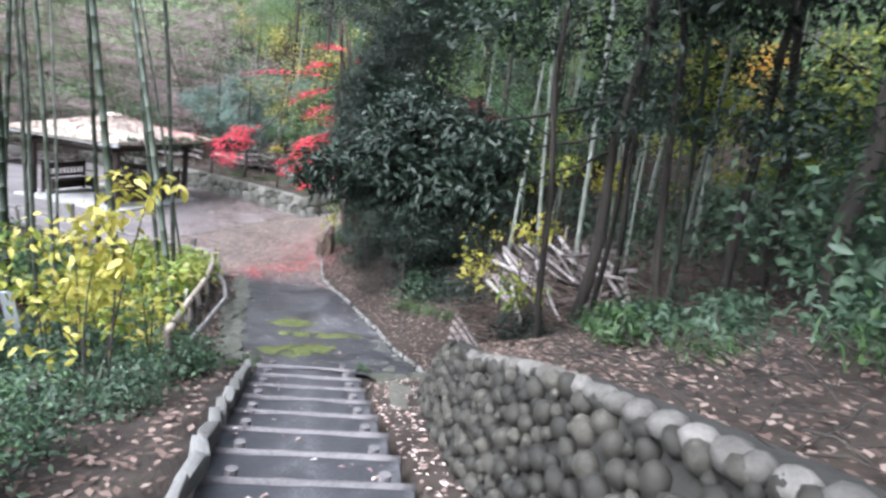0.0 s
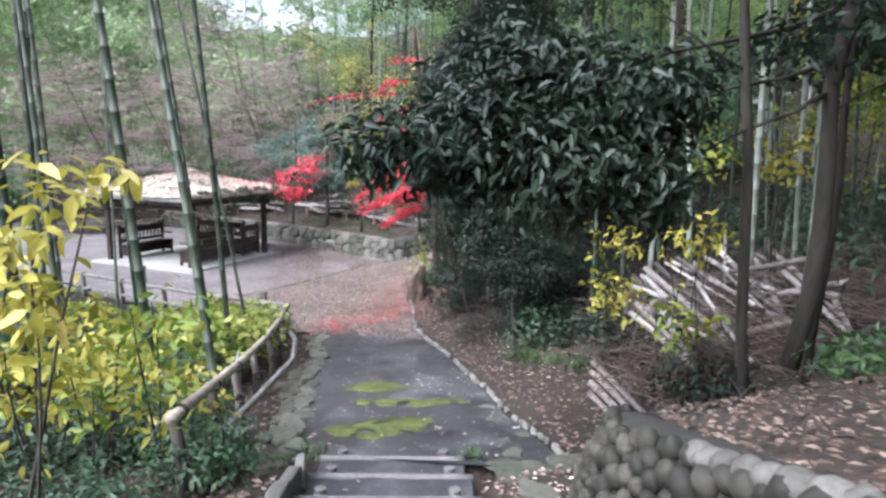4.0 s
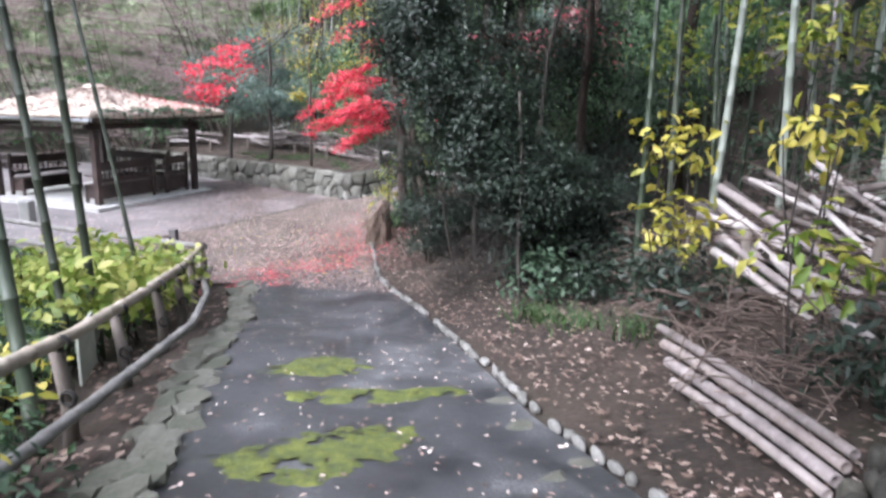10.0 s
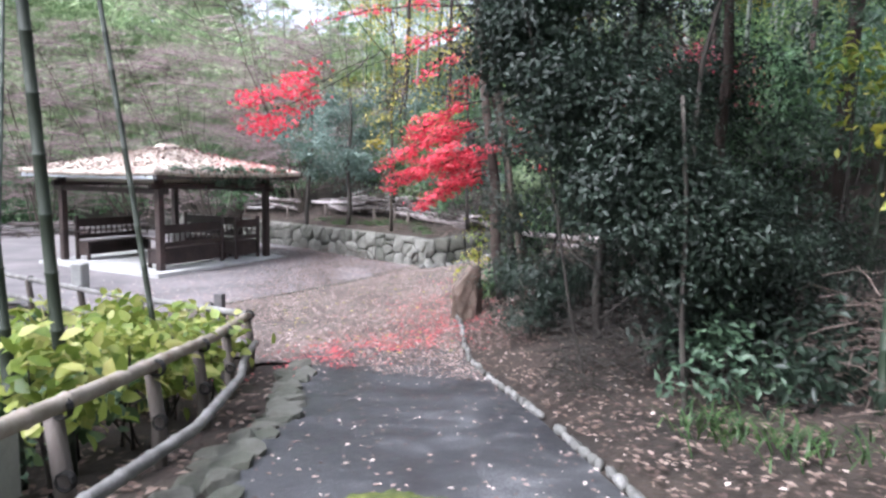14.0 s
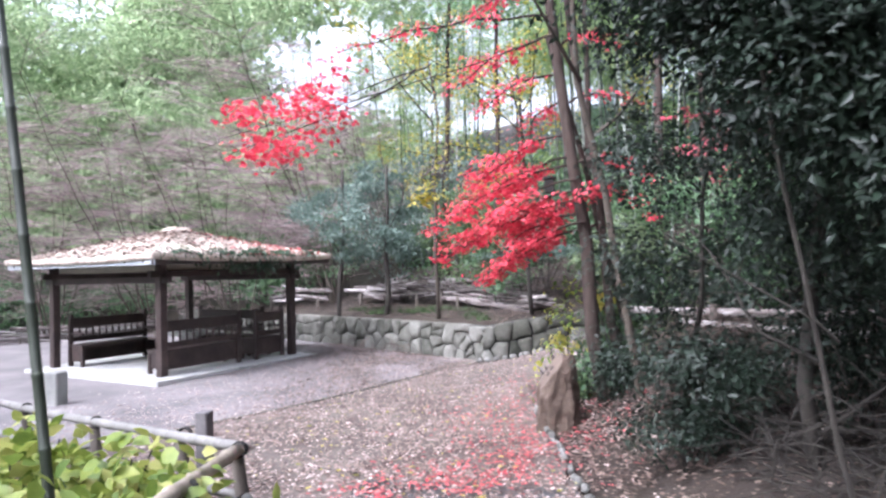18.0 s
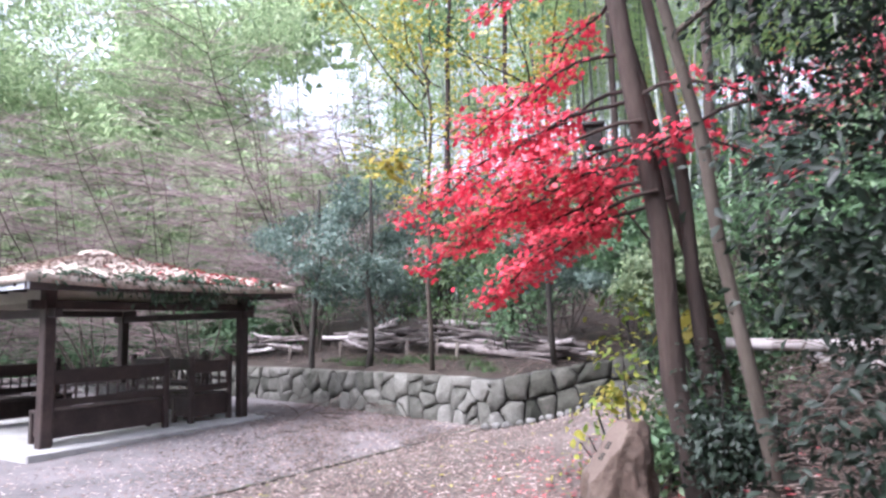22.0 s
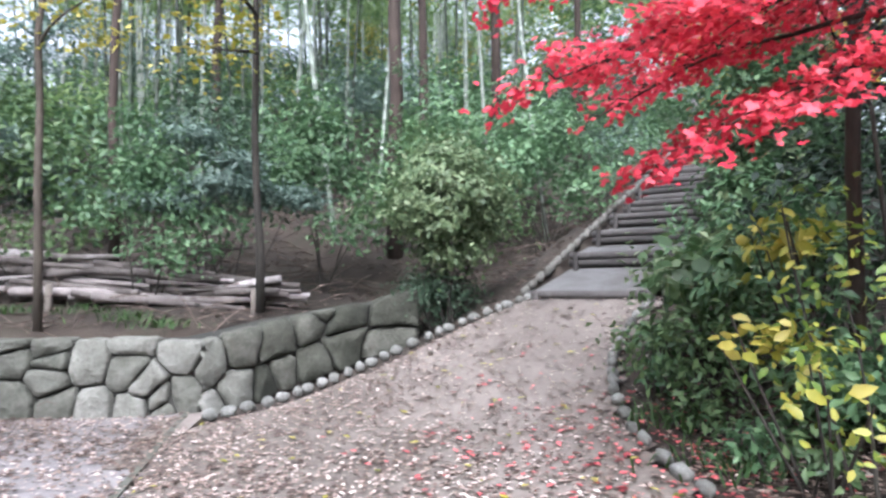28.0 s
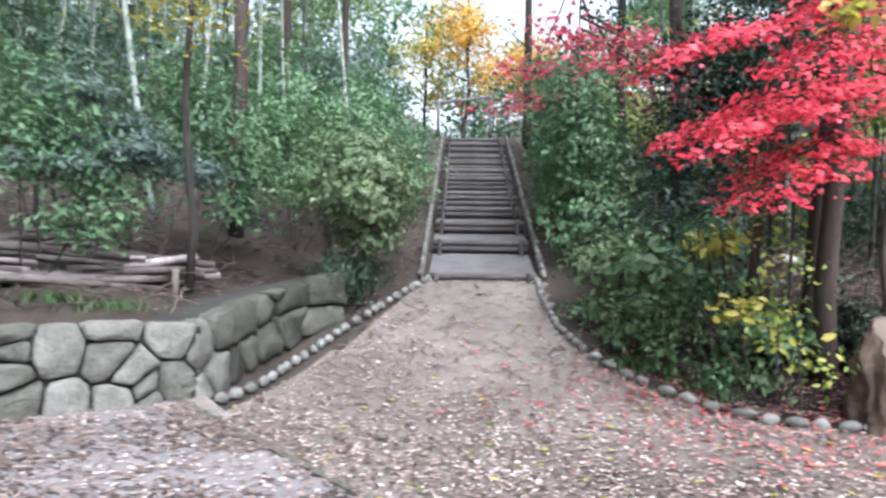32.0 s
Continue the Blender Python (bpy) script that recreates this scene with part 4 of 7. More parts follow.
for side in (-1, 1):
    s = 0.1
    while s < 8.3:
        w = random.uniform(0.12, 0.24)
        o = child("kerb_stone", kst_hill[random.randrange(6)], up_stairs)
        px, py = UP_AT[0] + UP_DIR[0] * s + UP_SIDE[0] * side * 0.78, UP_AT[1] + UP_DIR[1] * s + UP_SIDE[1] * side * 0.78
        place(o, (px, py, 1.14 + 0.385 * s), (random.uniform(-6, 6), -21, math.degrees(math.atan2(UP_DIR[1], UP_DIR[0]))), (w * 1.0, 0.085, 0.13))
        s += w

# ---- engraved rock ----
rock = thing("stone_marker", (-2.65, 18.77, 0.06), "brown standing rock with an engraved slanting face", "rock marker")
FACE_N = Vector((-0.74, -0.34, 0.58)).normalized()
FACE_C = Vector((-0.115, -0.05, 0.7))
bm = bmesh.new()
bmesh.ops.create_icosphere(bm, subdivisions=5, radius=1.0)
for v in bm.verts:
    h = (v.co.z + 1) / 2
    k = 1.0 - 0.26 * h
    q = math.sqrt(max(0.0, 1 - v.co.z ** 2))
    f = q ** -0.6 if q > 1e-3 else 1.0
    e = Vector((v.co.x * 0.28 * k * f, v.co.y * 0.26 * k * f, -0.3 + h * 1.22))
    e += v.co * 0.075 * (noise.noise(v.co * 1.7) + 0.5 * noise.noise(v.co * 4.3) + 0.25 * noise.noise(v.co * 10))
    d = (e - FACE_C).dot(FACE_N)
    if d > 0:
        e -= FACE_N * d
    v.co = e
for q in bm.faces:
    q.material_index = int(all(abs((v.co - FACE_C).dot(FACE_N)) < 1e-4 for v in q.verts))
rock_body = part("body", bm, M_ROCK, rock, smooth=True)
rock_body.data.materials.append(M_ROCKF)
face_turn = FACE_N.to_track_quat("Z", "Y").to_matrix().to_4x4()
for u in (0.07, -0.01):
    for du, dw, lx, ly in ((0.028, 0.0, 0.07, 0.014), (-0.026, 0.0, 0.08, 0.016), (0.0, -0.025, 0.014, 0.05), (0.0, 0.025, 0.014, 0.05), (0.002, 0.0, 0.04, 0.012)):
        bm = box_bm(lx * 0.75, ly * 0.75, 0.004, (dw * 0.75, u + du * 0.75, 0.002), 0.001)
        bmesh.ops.transform(bm, matrix=Matrix.Translation(FACE_C) @ face_turn, verts=bm.verts)
        part("engraving", bm, M_TIE, rock_body, "dark worn engraved characters")


# ---- open shelter with benches ----
GZ = (-10.92, 23.72)
GYAW = -math.degrees(math.atan2(0.3, 0.954))
H, EAVE, SLAB, FLOOR = 1.66, 2.3, 2.06, 0.19
shelter = thing("garden_shelter", (*GZ, 0.0), "open timber shelter, leaf-strewn hipped roof, concrete base", "shelter", rz=GYAW)
bm = box_bm(SLAB * 2, SLAB * 2, 0.4, (0, 0, FLOOR - 0.2), 0.015)
part("base", bm, M_SLAB, shelter, "pale concrete base slab")
for sx in (-1, 1):
    for sy in (-1, 1):
        part("post", box_bm(0.15, 0.15, 2.08, (sx * H, sy * H, 1.22), 0.012), M_DWOOD, shelter)
for sx in (-1, 1):
    part("beam", box_bm(0.1, 2 * H + 0.5, 0.12, (sx * H, 0, 2.03), 0.01), M_DWOOD, shelter)
    part("beam", box_bm(2 * H + 0.5, 0.1, 0.12, (0, sx * H, 1.92), 0.01), M_DWOOD, shelter)
# hipped roof: four thick panels with an uneven, leaf-covered top
APEX, EZ, THICK = 2.95, 2.33, 0.1


def roof_panel(turn):
    verts, faces = [], []
    n = 14
    for j in range(n + 1):
        u = j / n
        half = EAVE * (1 - u)
        for i in range(n + 1):
            w = -half + 2 * half * i / n
            z = EZ + (APEX - EZ) * u ** 0.94
            z += 0.05 * (abs(w) / EAVE) ** 3 * (1 - u)
            e = 0.035 * (noise.noise(Vector((w * 2.2, u * 5, turn))) + 0.6 * noise.noise(Vector((w * 6, u * 14, turn)))) * (1 if j else 0.3)
            verts.append((w, -EAVE * (1 - u) + (0.03 * noise.noise(Vector((w * 3, turn, 0))) if j == 0 else 0), z + e))
    m = len(verts)
    for k in range(m):
        x, y, z = verts[k]
        verts.append((x * 0.995, y * 0.995, z - THICK))
    for j in range(n):
        for i in range(n):
            a = j * (n + 1) + i
            faces.append((a, a + 1, a + n + 2, a + n + 1))
            faces.append((m + a, m + a + n + 1, m + a + n + 2, m + a + 1))
    for i in range(n):
        faces.append((i, m + i, m + i + 1, i + 1))
    r = Matrix.Rotation(radians(turn), 4, "Z")
    return [r @ Vector(v) for v in verts], faces


for turn in (0, 90, 180, 270):
    v, f = roof_panel(turn)
    child("roof_panel", mesh_of("roof_panel", v, f, M_THATCH, True), shelter)
cp = bmesh.new()
bmesh.ops.create_cone(cp, cap_ends=True, segments=4, radius1=0.34, radius2=0.16, depth=0.09)
bmesh.ops.rotate(cp, cent=(0, 0, 0), matrix=Matrix.Rotation(radians(45), 3, "Z"), verts=cp.verts)
bmesh.ops.translate(cp, vec=(0, 0, APEX + 0.03), verts=cp.verts)
part("cap", cp, M_THATCH, shelter, "pale roof cap")
for turn in (0, 90, 180, 270):
    r = Matrix.Rotation(radians(turn), 4, "Z")
    b = box_bm(EAVE * 2 - 0.04, 0.03, 0.09, (0, -EAVE + 0.05, EZ - 0.1), 0.004)
    bmesh.ops.transform(b, matrix=r, verts=b.verts)
    part("fascia", b, M_TIN if turn == 0 else M_DWOOD, shelter)
    b = box_bm(2 * H, 0.02, 0.3, (0, -H + 0.062, 2.23), 0.003)
    bmesh.ops.transform(b, matrix=r, verts=b.verts)
    part("frieze_board", b, M_PLASTER, shelter, "pale board under the eaves")
    for i in range(9):
        x = -EAVE + 0.3 + (EAVE * 2 - 0.6) * i / 8
        b = box_bm(0.05, 0.85, 0.06, (x, -EAVE + 0.45, EZ - 0.115 + 0.04), 0.004)
        bmesh.ops.transform(b, matrix=r, verts=b.verts)
        part("rafter", b, M_DWOOD, shelter)
# fallen leaves lying on the roof
pts = []
for _ in range(5200):
    turn = random.choice((0, 90, 180, 270))
    u = random.random() ** 1.3
    w = random.uniform(-1, 1) * EAVE * (1 - u)
    p = Matrix.Rotation(radians(turn), 4, "Z") @ Vector((w, -EAVE * (1 - u), EZ + (APEX - EZ) * u ** 0.94 + 0.03))
    pts.append(tuple(p))
pts = np.array(pts)
redside = (pts @ np.array([0.4, 0.92, 0])) + RNG.normal(size=len(pts)) * 0.5 > 1.2
tagged(child("leaf_litter", leaf_mesh("leaf_litter", pts[~redside], M_LITTER, 0.08, 0.55, 2.0), shelter), kind="stuff")
tagged(child("red_leaf_litter", leaf_mesh("red_leaf_litter", pts[redside], M_LITRED, 0.08, 0.6, 2.0), shelter), kind="stuff")


def bench(long):
    """A dark plank bench whose back carries short turned balusters."""
    b = thing("bench", (0, 0, 0), "dark wooden bench with baluster back under the shelter", "bench", "benches of the shelter")
    part("seat", box_bm(long, 0.42, 0.045, (0, -0.02, 0.42), 0.006), M_DWOOD, b)
    part("apron", box_bm(long - 0.04, 0.03, 0.32, (0, 0.17, 0.24), 0.005), M_DWOOD, b)
    for x in (-long / 2 + 0.04, long / 2 - 0.04):
        part("leg", box_bm(0.08, 0.08, 1.06, (x, 0.2, 0.53), 0.008), M_DWOOD, b)
        part("end_panel", box_bm(0.028, 0.36, 0.3, (x, 0.0, 0.25), 0.005), M_DWOOD, b)
        part("arm_rail", box_bm(0.06, 0.4, 0.05, (x, -0.03, 0.66), 0.008), M_DWOOD, b)
        part("leg", box_bm(0.07, 0.07, 0.42, (x, -0.2, 0.21), 0.008), M_DWOOD, b)
    part("top_rail", box_bm(long, 0.05, 0.2, (0, 0.2, 0.88), 0.008), M_DWOOD, b)
    back = part("back_rail", box_bm(long, 0.045, 0.1, (0, 0.2, 0.54), 0.006), M_DWOOD, b)
    n = max(3, int(long / 0.15))
    for i in range(n):
        x = -long / 2 + long * (i + 0.5) / n
        v, f = tube([(x, 0.2, 0.585), (x, 0.2, 0.62), (x, 0.2, 0.68), (x, 0.2, 0.74), (x, 0.2, 0.79)], [0.02, 0.016, 0.03, 0.016, 0.02], 6)
        child("baluster", mesh_of("baluster", v, f, M_DWOOD, True), back)
    return b


gm = pose(*GZ, FLOOR, 0, 0, GYAW)
bench(1.85).matrix_basis = gm @ pose(H - 0.33, -H + 1.03, 0, 0, 0, -90)
bench(0.85).matrix_basis = gm @ pose(H - 0.33, H - 0.55, 0, 0, 0, -90)
bench(2.1).matrix_basis = gm @ pose(-0.1, H - 0.33, 0, 0, 0, 0)
bench(1.8).matrix_basis = gm @ pose(-H + 0.33, -0.55, 0, 0, 0, 90)
# table in the middle
table = thing("table", tuple((gm @ pose(0.1, 0.2, 0)).translation), "pale stone table under the shelter", "table", rz=GYAW)
v, f = tube([(0, 0, 0), (0, 0, 0.5), (0, 0, 0.52), (0, 0, 0.62)], [0.2, 0.17, 0.36, 0.36], 16)
child("pedestal", mesh_of("pedestal", v, f, M_CONC, False), table)

# weeds trailing from the leafy eave
c = []
for _ in range(2200):
    u = random.random() if random.random() < 0.5 else random.gauss(0.62, 0.16)
    u = min(0.98, max(0.0, u))
    c.append((EAVE - 0.03 + random.uniform(-0.28, 0.03), -EAVE + 0.15 + 4.0 * u, EZ + 0.1 - abs(random.gauss(0, 0.13)) * (1.3 - 1.6 * abs(u - 0.6)) - 0.05 * math.sin(u * 31)))
child("trailing_weed", leaf_mesh("trailing_weed", c, M_MIDD, 0.11, 0.34, 0.0, droop=1.5), shelter, "green weeds hanging from the eave")


# ---- bamboo rail fence round the garden ----
def rail(parent, line, r, material, sides=9):
    pts, rad = [], []
    for a, b in zip(line, line[1:]):
        p, q = culm_line(a, b, r, r * 0.96, 0.3)
        pts += p if not pts else p[1:]
        rad += q if not rad else q[1:]
    v, f = tube(pts, rad, sides)
    return child("rail", mesh_of("rail", v, f, material, True), parent)


def tie(parent, at, r=0.05):
    bm = bmesh.new()
    for k in range(3):
        v, f = tube([Vector((math.cos(a) * r, (k - 1) * 0.014, math.sin(a) * r)) for a in [2 * math.pi * i / 10 for i in range(11)]], [0.007] * 11, 5, False)
        vs = [bm.verts.new(p) for p in v]
        for q in f:
            bm.faces.new([vs[i] for i in q])
    o = part("cord_tie", bm, M_TIE, parent, "black cord lashing")
    o.matrix_basis = pose(*at)
    return o


fence = thing("bamboo_fence", (0, 0, 0), "low fence of bleached bamboo rails on old posts", "fence")
LOW = [(-2.66, 7.72, 1.4), (-3.02, 9.7, 1.08), (-3.33, 11.8, 0.84), (-3.85, 13.4, 0.64), (-4.22, 14.2, 0.54), (-4.36, 14.75, 0.58)]
TOP = [(-2.55, 7.1, 1.95), (-3.3, 9.95, 1.39), (-3.56, 11.25, 1.24), (-4.1, 13.4, 0.97), (-4.45, 14.5, 0.84), (-4.6, 15.1, 0.8)]
SIDE = [(-4.55, 15.08, 0.8), (-7.5, 16.55, 0.66), (-10.8, 18.1, 0.62), (-15.5, 20.6, 0.6)]
rail(fence, LOW, 0.038, M_RAILG)
rail(fence, TOP, 0.045, M_RAIL)
rail(fence, SIDE, 0.04, M_RAILG)
rail(fence, [(x - 0.02, y - 0.02, z - 0.32) for x, y, z in SIDE], 0.034, M_RAILG)
for x, y, z in ((-2.62, 7.35, 1.93), (-2.95, 8.6, 1.66), (-3.24, 9.75, 1.44), (-3.5, 10.9, 1.28), (-3.72, 12.0, 1.15), (-4.0, 13.05, 1.02), (-4.28, 14.0, 0.9), (-4.56, 15.0, 0.84), (-5.3, 15.5, 0.8), (-6.6, 16.12, 0.72), (-8.0, 16.8, 0.68), (-9.4, 17.45, 0.66), (-10.8, 18.1, 0.66), (-13.0, 19.3, 0.66)):
    z0 = land1(x, y) - 0.15
    v, f = tube(wobble([(x, y, z0), (x + 0.01, y, (z0 + z) / 2), (x - 0.04, y + 0.01, z - 0.06), (x - 0.04, y + 0.01, z - 0.03)], 0.03, x), [0.052, 0.048, 0.045, 0.03], 9)
    post = child("post", mesh_of("post", v, f, M_POST, True), fence)
    tie(post, (x + 0.02, y - 0.02, z - 0.02))
    if y < 15.05:
        tie(post, (x + 0.05, y - 0.05, z - 0.36), 0.045)
stake = thing("wooden_stake", (-5.35, 15.85, 0.0), "short grey square wooden stake by the fence", "stake")
part("body", box_bm(0.11, 0.11, 0.95, (0, 0, 0.4), 0.01), M_LOG, stake)

sign = thing("sign_board", (-3.62, 10.62, 1.06), "blank weathered sign board tied to the fence", "sign", rz=-72)
sign_face = part("board", box_bm(0.46, 0.02, 0.42, (0, 0, -0.02), 0.004), M_SIGN, sign)
for k in range(4):
    part("writing", box_bm(0.34 - 0.05 * (k % 2), 0.006, 0.018, (0, -0.011, 0.1 - 0.075 * k), 0.001), M_INK, sign_face, "faded unreadable line of writing")


# ---- trees ----
def tree(name, label, category, trunks, limbs, crown_pts, bark, leaf, size, wide=0.5, star=False, group="", **kw):
    """trunks, limbs: lines of (points, radii); crown_pts: leaf places; all in world metres."""
    base = trunks[0][0][0]
    t = thing(name, tuple(base), label, category, group)
    off = Vector(base)

    def local(lines):
        return [([Vector(p) - off for p in pts], rad) for pts, rad in lines]
    for line in trunks:
        child("trunk", tubes("trunk", local([line]), bark, 10), t)
    for line in limbs if len(limbs) < 9 else ():
        child("branch", tubes("branch", local([line]), bark, 5, False), t)
    if len(limbs) >= 9:
        tagged(child("branchwork", tubes("branchwork", local(limbs), bark, 5, False), t), kind="stuff")
    if crown_pts is not None and len(crown_pts):
        c = np.array(crown_pts, float)
        c[:, :3] -= np.array(off)
        me = star_mesh("crown", c, leaf, size) if star else leaf_mesh("crown", c, leaf, size, wide, **kw)
        child("crown", me, t)
    return t


def spray(a, b, n, spread=(0.3, 0.3, 0.1), rng=RNG, per=1):
    """Leaf places along a branch, layered flat."""
    u = rng.uniform(0.1, 1.05, n)[:, None]
    return np.asarray(a) + (np.asarray(b) - np.asarray(a)) * u + rng.normal(size=(n, 3)) * np.array(spread) * (0.5 + 0.6 * u)


def limb(a, b, r, bend=0.25, seed=0, n=6):
    return stem_line(a, b, r, r * 0.25, n, bend, seed)


# red maple behind the marker rock
mt = [stem_line((-2.1, 19.1, 0.1), (-2.85, 18.95, 6.5), 0.1, 0.05, 12, 0.16, 3), stem_line((-1.84, 19.3, 0.1), (-2.55, 18.95, 6.0), 0.065, 0.03, 10, 0.1, 5)]
def fan_spray(lines, pts, a, b, wide, dense, seed, r=0.016, sag=0.12):
    """A drooping bough with twigs to both sides, carrying a flat layer of leaves that slopes with it."""
    rng = np.random.default_rng(seed)
    A, B = np.array(a, float), np.array(b, float)
    way = B - A
    full = np.linalg.norm(way)
    across = np.cross(way, (0, 0, 1))
    across /= np.linalg.norm(across) + 1e-9
    n = max(5, int(full / 0.16))
    spine = []
    for k in range(n + 1):
        u = k / n
        q = A + way * u + np.array([0, 0, sag * 4 * u * (1 - u) - 0.25 * sag * u]) + across * 0.06 * math.sin(k * 1.3 + seed)
        spine.append(q)
    lines.append((spine, [r * (1 - 0.8 * k / n) + 0.002 for k in range(n + 1)]))
    for k in range(1, n + 1):
        u = k / n
        if u < 0.22:
            continue
        for side in (-1, 1):
            if rng.uniform() < 0.12:
                continue
            ln = wide * (0.5 + 0.9 * math.sin(math.pi * min(1, 0.12 + 0.85 * u))) * rng.uniform(0.5, 1.1)
            d = across * side * 0.8 + way / full * rng.uniform(0.3, 0.8) + np.array([0, 0, rng.uniform(-0.25, 0.12)])
            e = spine[k] + d * ln
            m = (spine[k] + e) / 2 + np.array([0, 0, 0.03])
            lines.append(([spine[k], m, e], [0.006, 0.004, 0.002]))
            cnt = max(3, int(0.85 * dense * ln * rng.uniform(0.4, 1.35)))
            v = rng.uniform(0.1, 1.08, cnt)[:, None]
            face = np.array([0, 0, 1.0]) + 0.55 * across * side + 0.35 * way / full
            p = spine[k] + (e - spine[k]) * v + rng.normal(size=(cnt, 3)) * np.array([0.07, 0.07, 0.028])
            pts.append(np.hstack([p, np.tile(face, (cnt, 1))]))


lines, pts = [], []
for k, (a, b, w, dn) in enumerate((((-1.75, 18.6, 2.95), (-2.9, 19.15, 2.45), 0.28, 130), ((-2.2, 18.95, 2.8), (-4.22, 20.0, 2.15), 0.42, 170), ((-2.2, 19.0, 2.45), (-3.6, 19.75, 1.85), 0.38, 150),
                                   ((-2.45, 19.05, 3.2), (-4.2, 19.5, 2.55), 0.42, 170), ((-2.5, 19.05, 3.55), (-3.6, 19.15, 3.05), 0.38, 150), ((-2.45, 19.15, 3.3), (-4.0, 20.35, 2.8), 0.42, 150),
                                   ((-2.4, 19.0, 3.0), (-3.45, 18.75, 2.5), 0.34, 150), ((-2.35, 19.1, 2.75), (-3.1, 20.4, 2.35), 0.36, 130), ((-2.4, 19.0, 3.2), (-1.6, 18.6, 2.95), 0.26, 100), ((-2.3, 19.0, 2.85), (-1.6, 18.75, 2.55), 0.24, 90),
                                   ((-2.3, 19.05, 2.9), (-3.9, 19.75, 2.3), 0.4, 150), ((-2.35, 19.1, 2.6), (-3.5, 20.2, 2.2), 0.32, 120), ((-2.3, 19.0, 2.5), (-3.4, 19.35, 1.95), 0.3, 120),
                                   ((-2.6, 19.05, 4.75), (-3.95, 19.1, 4.2), 0.28, 110), ((-2.6, 19.05, 4.6), (-1.9, 18.8, 4.5), 0.24, 90), ((-2.55, 19.1, 4.3), (-3.5, 18.9, 3.9), 0.26, 90), ((-2.65, 19.1, 5.3), (-3.6, 19.0, 5.15), 0.3, 100),
                                   ((-2.65, 19.1, 5.4), (-1.8, 18.8, 5.3), 0.3, 90), ((-2.65, 19.1, 5.0), (-5.2, 18.9, 4.8), 0.2, 60), ((-2.7, 19.1, 5.6), (-3.0, 18.2, 5.7), 0.3, 90), ((-2.5, 19.1, 4.0), (-3.1, 20.0, 3.7), 0.26, 80), ((-2.5, 19.05, 3.9), (-1.7, 18.7, 3.8), 0.22, 70))):
    fan_spray(lines, pts, a, b, w, dn, 400 + k)
tree("maple_tree", "maple with vivid red autumn leaves", "tree", mt, lines, np.concatenate(pts), M_TRUNK, M_RED, 0.032, star=True)

# far reaching red spray over the fence
lines, pts = [], []
for k, (a, b) in enumerate((((-2.7, 19.2, 4.8), (-4.9, 15.6, 3.05)), ((-3.9, 17.4, 4.0), (-4.7, 15.3, 2.85)), ((-3.8, 17.6, 4.1), (-4.4, 16.0, 3.3)))):
    lines.append(limb(a, b, 0.012, 0.25, k + 30))
    A, B = np.array(a), np.array(b)
    for j in range(7):
        q = A + (B - A) * (0.84 + 0.027 * j)
        pts.append(q + RNG.normal(size=3) * np.array([0.14, 0.14, 0.1]) + RNG.normal(size=(38, 3)) * np.array([0.11, 0.11, 0.045]))
tree("maple_branch_tree", "slender maple with a low red spray", "tree", [stem_line((-1.6, 19.9, 0.2), (-2.7, 19.2, 4.8), 0.05, 0.03, 8, 0.1, 8)], lines, np.concatenate(pts), M_TRUNK, M_RED, 0.036, star=True)

# grey trunk beside the maple
tree("grey_tree", "slim grey-barked tree beside the maple", "tree", [stem_line((-1.72, 18.7, 0.2), (-2.6, 18.2, 6.5), 0.052, 0.026, 10, 0.16, 11)],
     [limb((-2.3, 18.4, 4.0), (-3.0, 17.2, 5.2), 0.03, 0.2, 2), limb((-2.2, 18.5, 3.4), (-1.0, 18.0, 4.4), 0.025, 0.2, 3)], None, M_TRUNKG, M_MID, 0.06)

# big glossy evergreen beside the path
ev_blobs = [(-0.6, 15.9, 2.9, 0.95, 1.3, 1.5), (-0.5, 15.9, 5.2, 1.0, 1.4, 1.4), (-0.3, 15.8, 7.4, 1.0, 1.3, 1.2)]
_er = random.Random(77)
for k in range(210):
    a, h = k * 2.4 + _er.uniform(-0.4, 0.4), 0.85 + 8.2 * ((k * 0.618) % 1) ** 1.15
    d = float(np.interp(h, [0.8, 2.0, 5.0, 9.0], [0.95, 1.04, 1.0, 0.7])) * _er.uniform(0.74, 1.0)
    low = h < 1.25 and math.sin(a) < 0.1
    q = _er.uniform(0.34, 0.6)
    if not low:
        ev_blobs.append((-0.65 + 0.02 * h + 1.4 * d * math.cos(a), 15.7 + 2.05 * d * math.sin(a), h, q, q, q * _er.uniform(0.5, 0.75)))
ev_blobs += [(-1.75, 16.9, 1.1, 0.5, 0.5, 0.4), (-1.85, 16.7, 2.0, 0.5, 0.5, 0.4), (-1.9, 16.6, 2.9, 0.5, 0.5, 0.4), (-1.85, 16.8, 3.9, 0.5, 0.5, 0.4), (-1.4, 16.2, 1.2, 0.5, 0.5, 0.4), (-1.0, 17.3, 1.0, 0.5, 0.5, 0.4), (-1.6, 17.4, 1.8, 0.5, 0.5, 0.5), (-1.7, 17.5, 2.9, 0.5, 0.5, 0.5)]
# unseen high boughs over the path, added to shade the lower crown
ev_blobs += [(-2.1 + 2.6 * ((k * 0.618) % 1), 12.4 + 2.6 * ((k * 0.38) % 1), 6.0 + 0.1 * k, 0.6, 0.6, 0.35) for k in range(18)]
ev_limbs = [limb((-0.75, 15.9, 0.8 + 0.5 * k), (-0.75 + 1.05 * math.cos(k * 2.4), 15.9 + 1.2 * math.sin(k * 2.4), 1.8 + 0.55 * k), 0.02, 0.3, k) for k in range(8)]
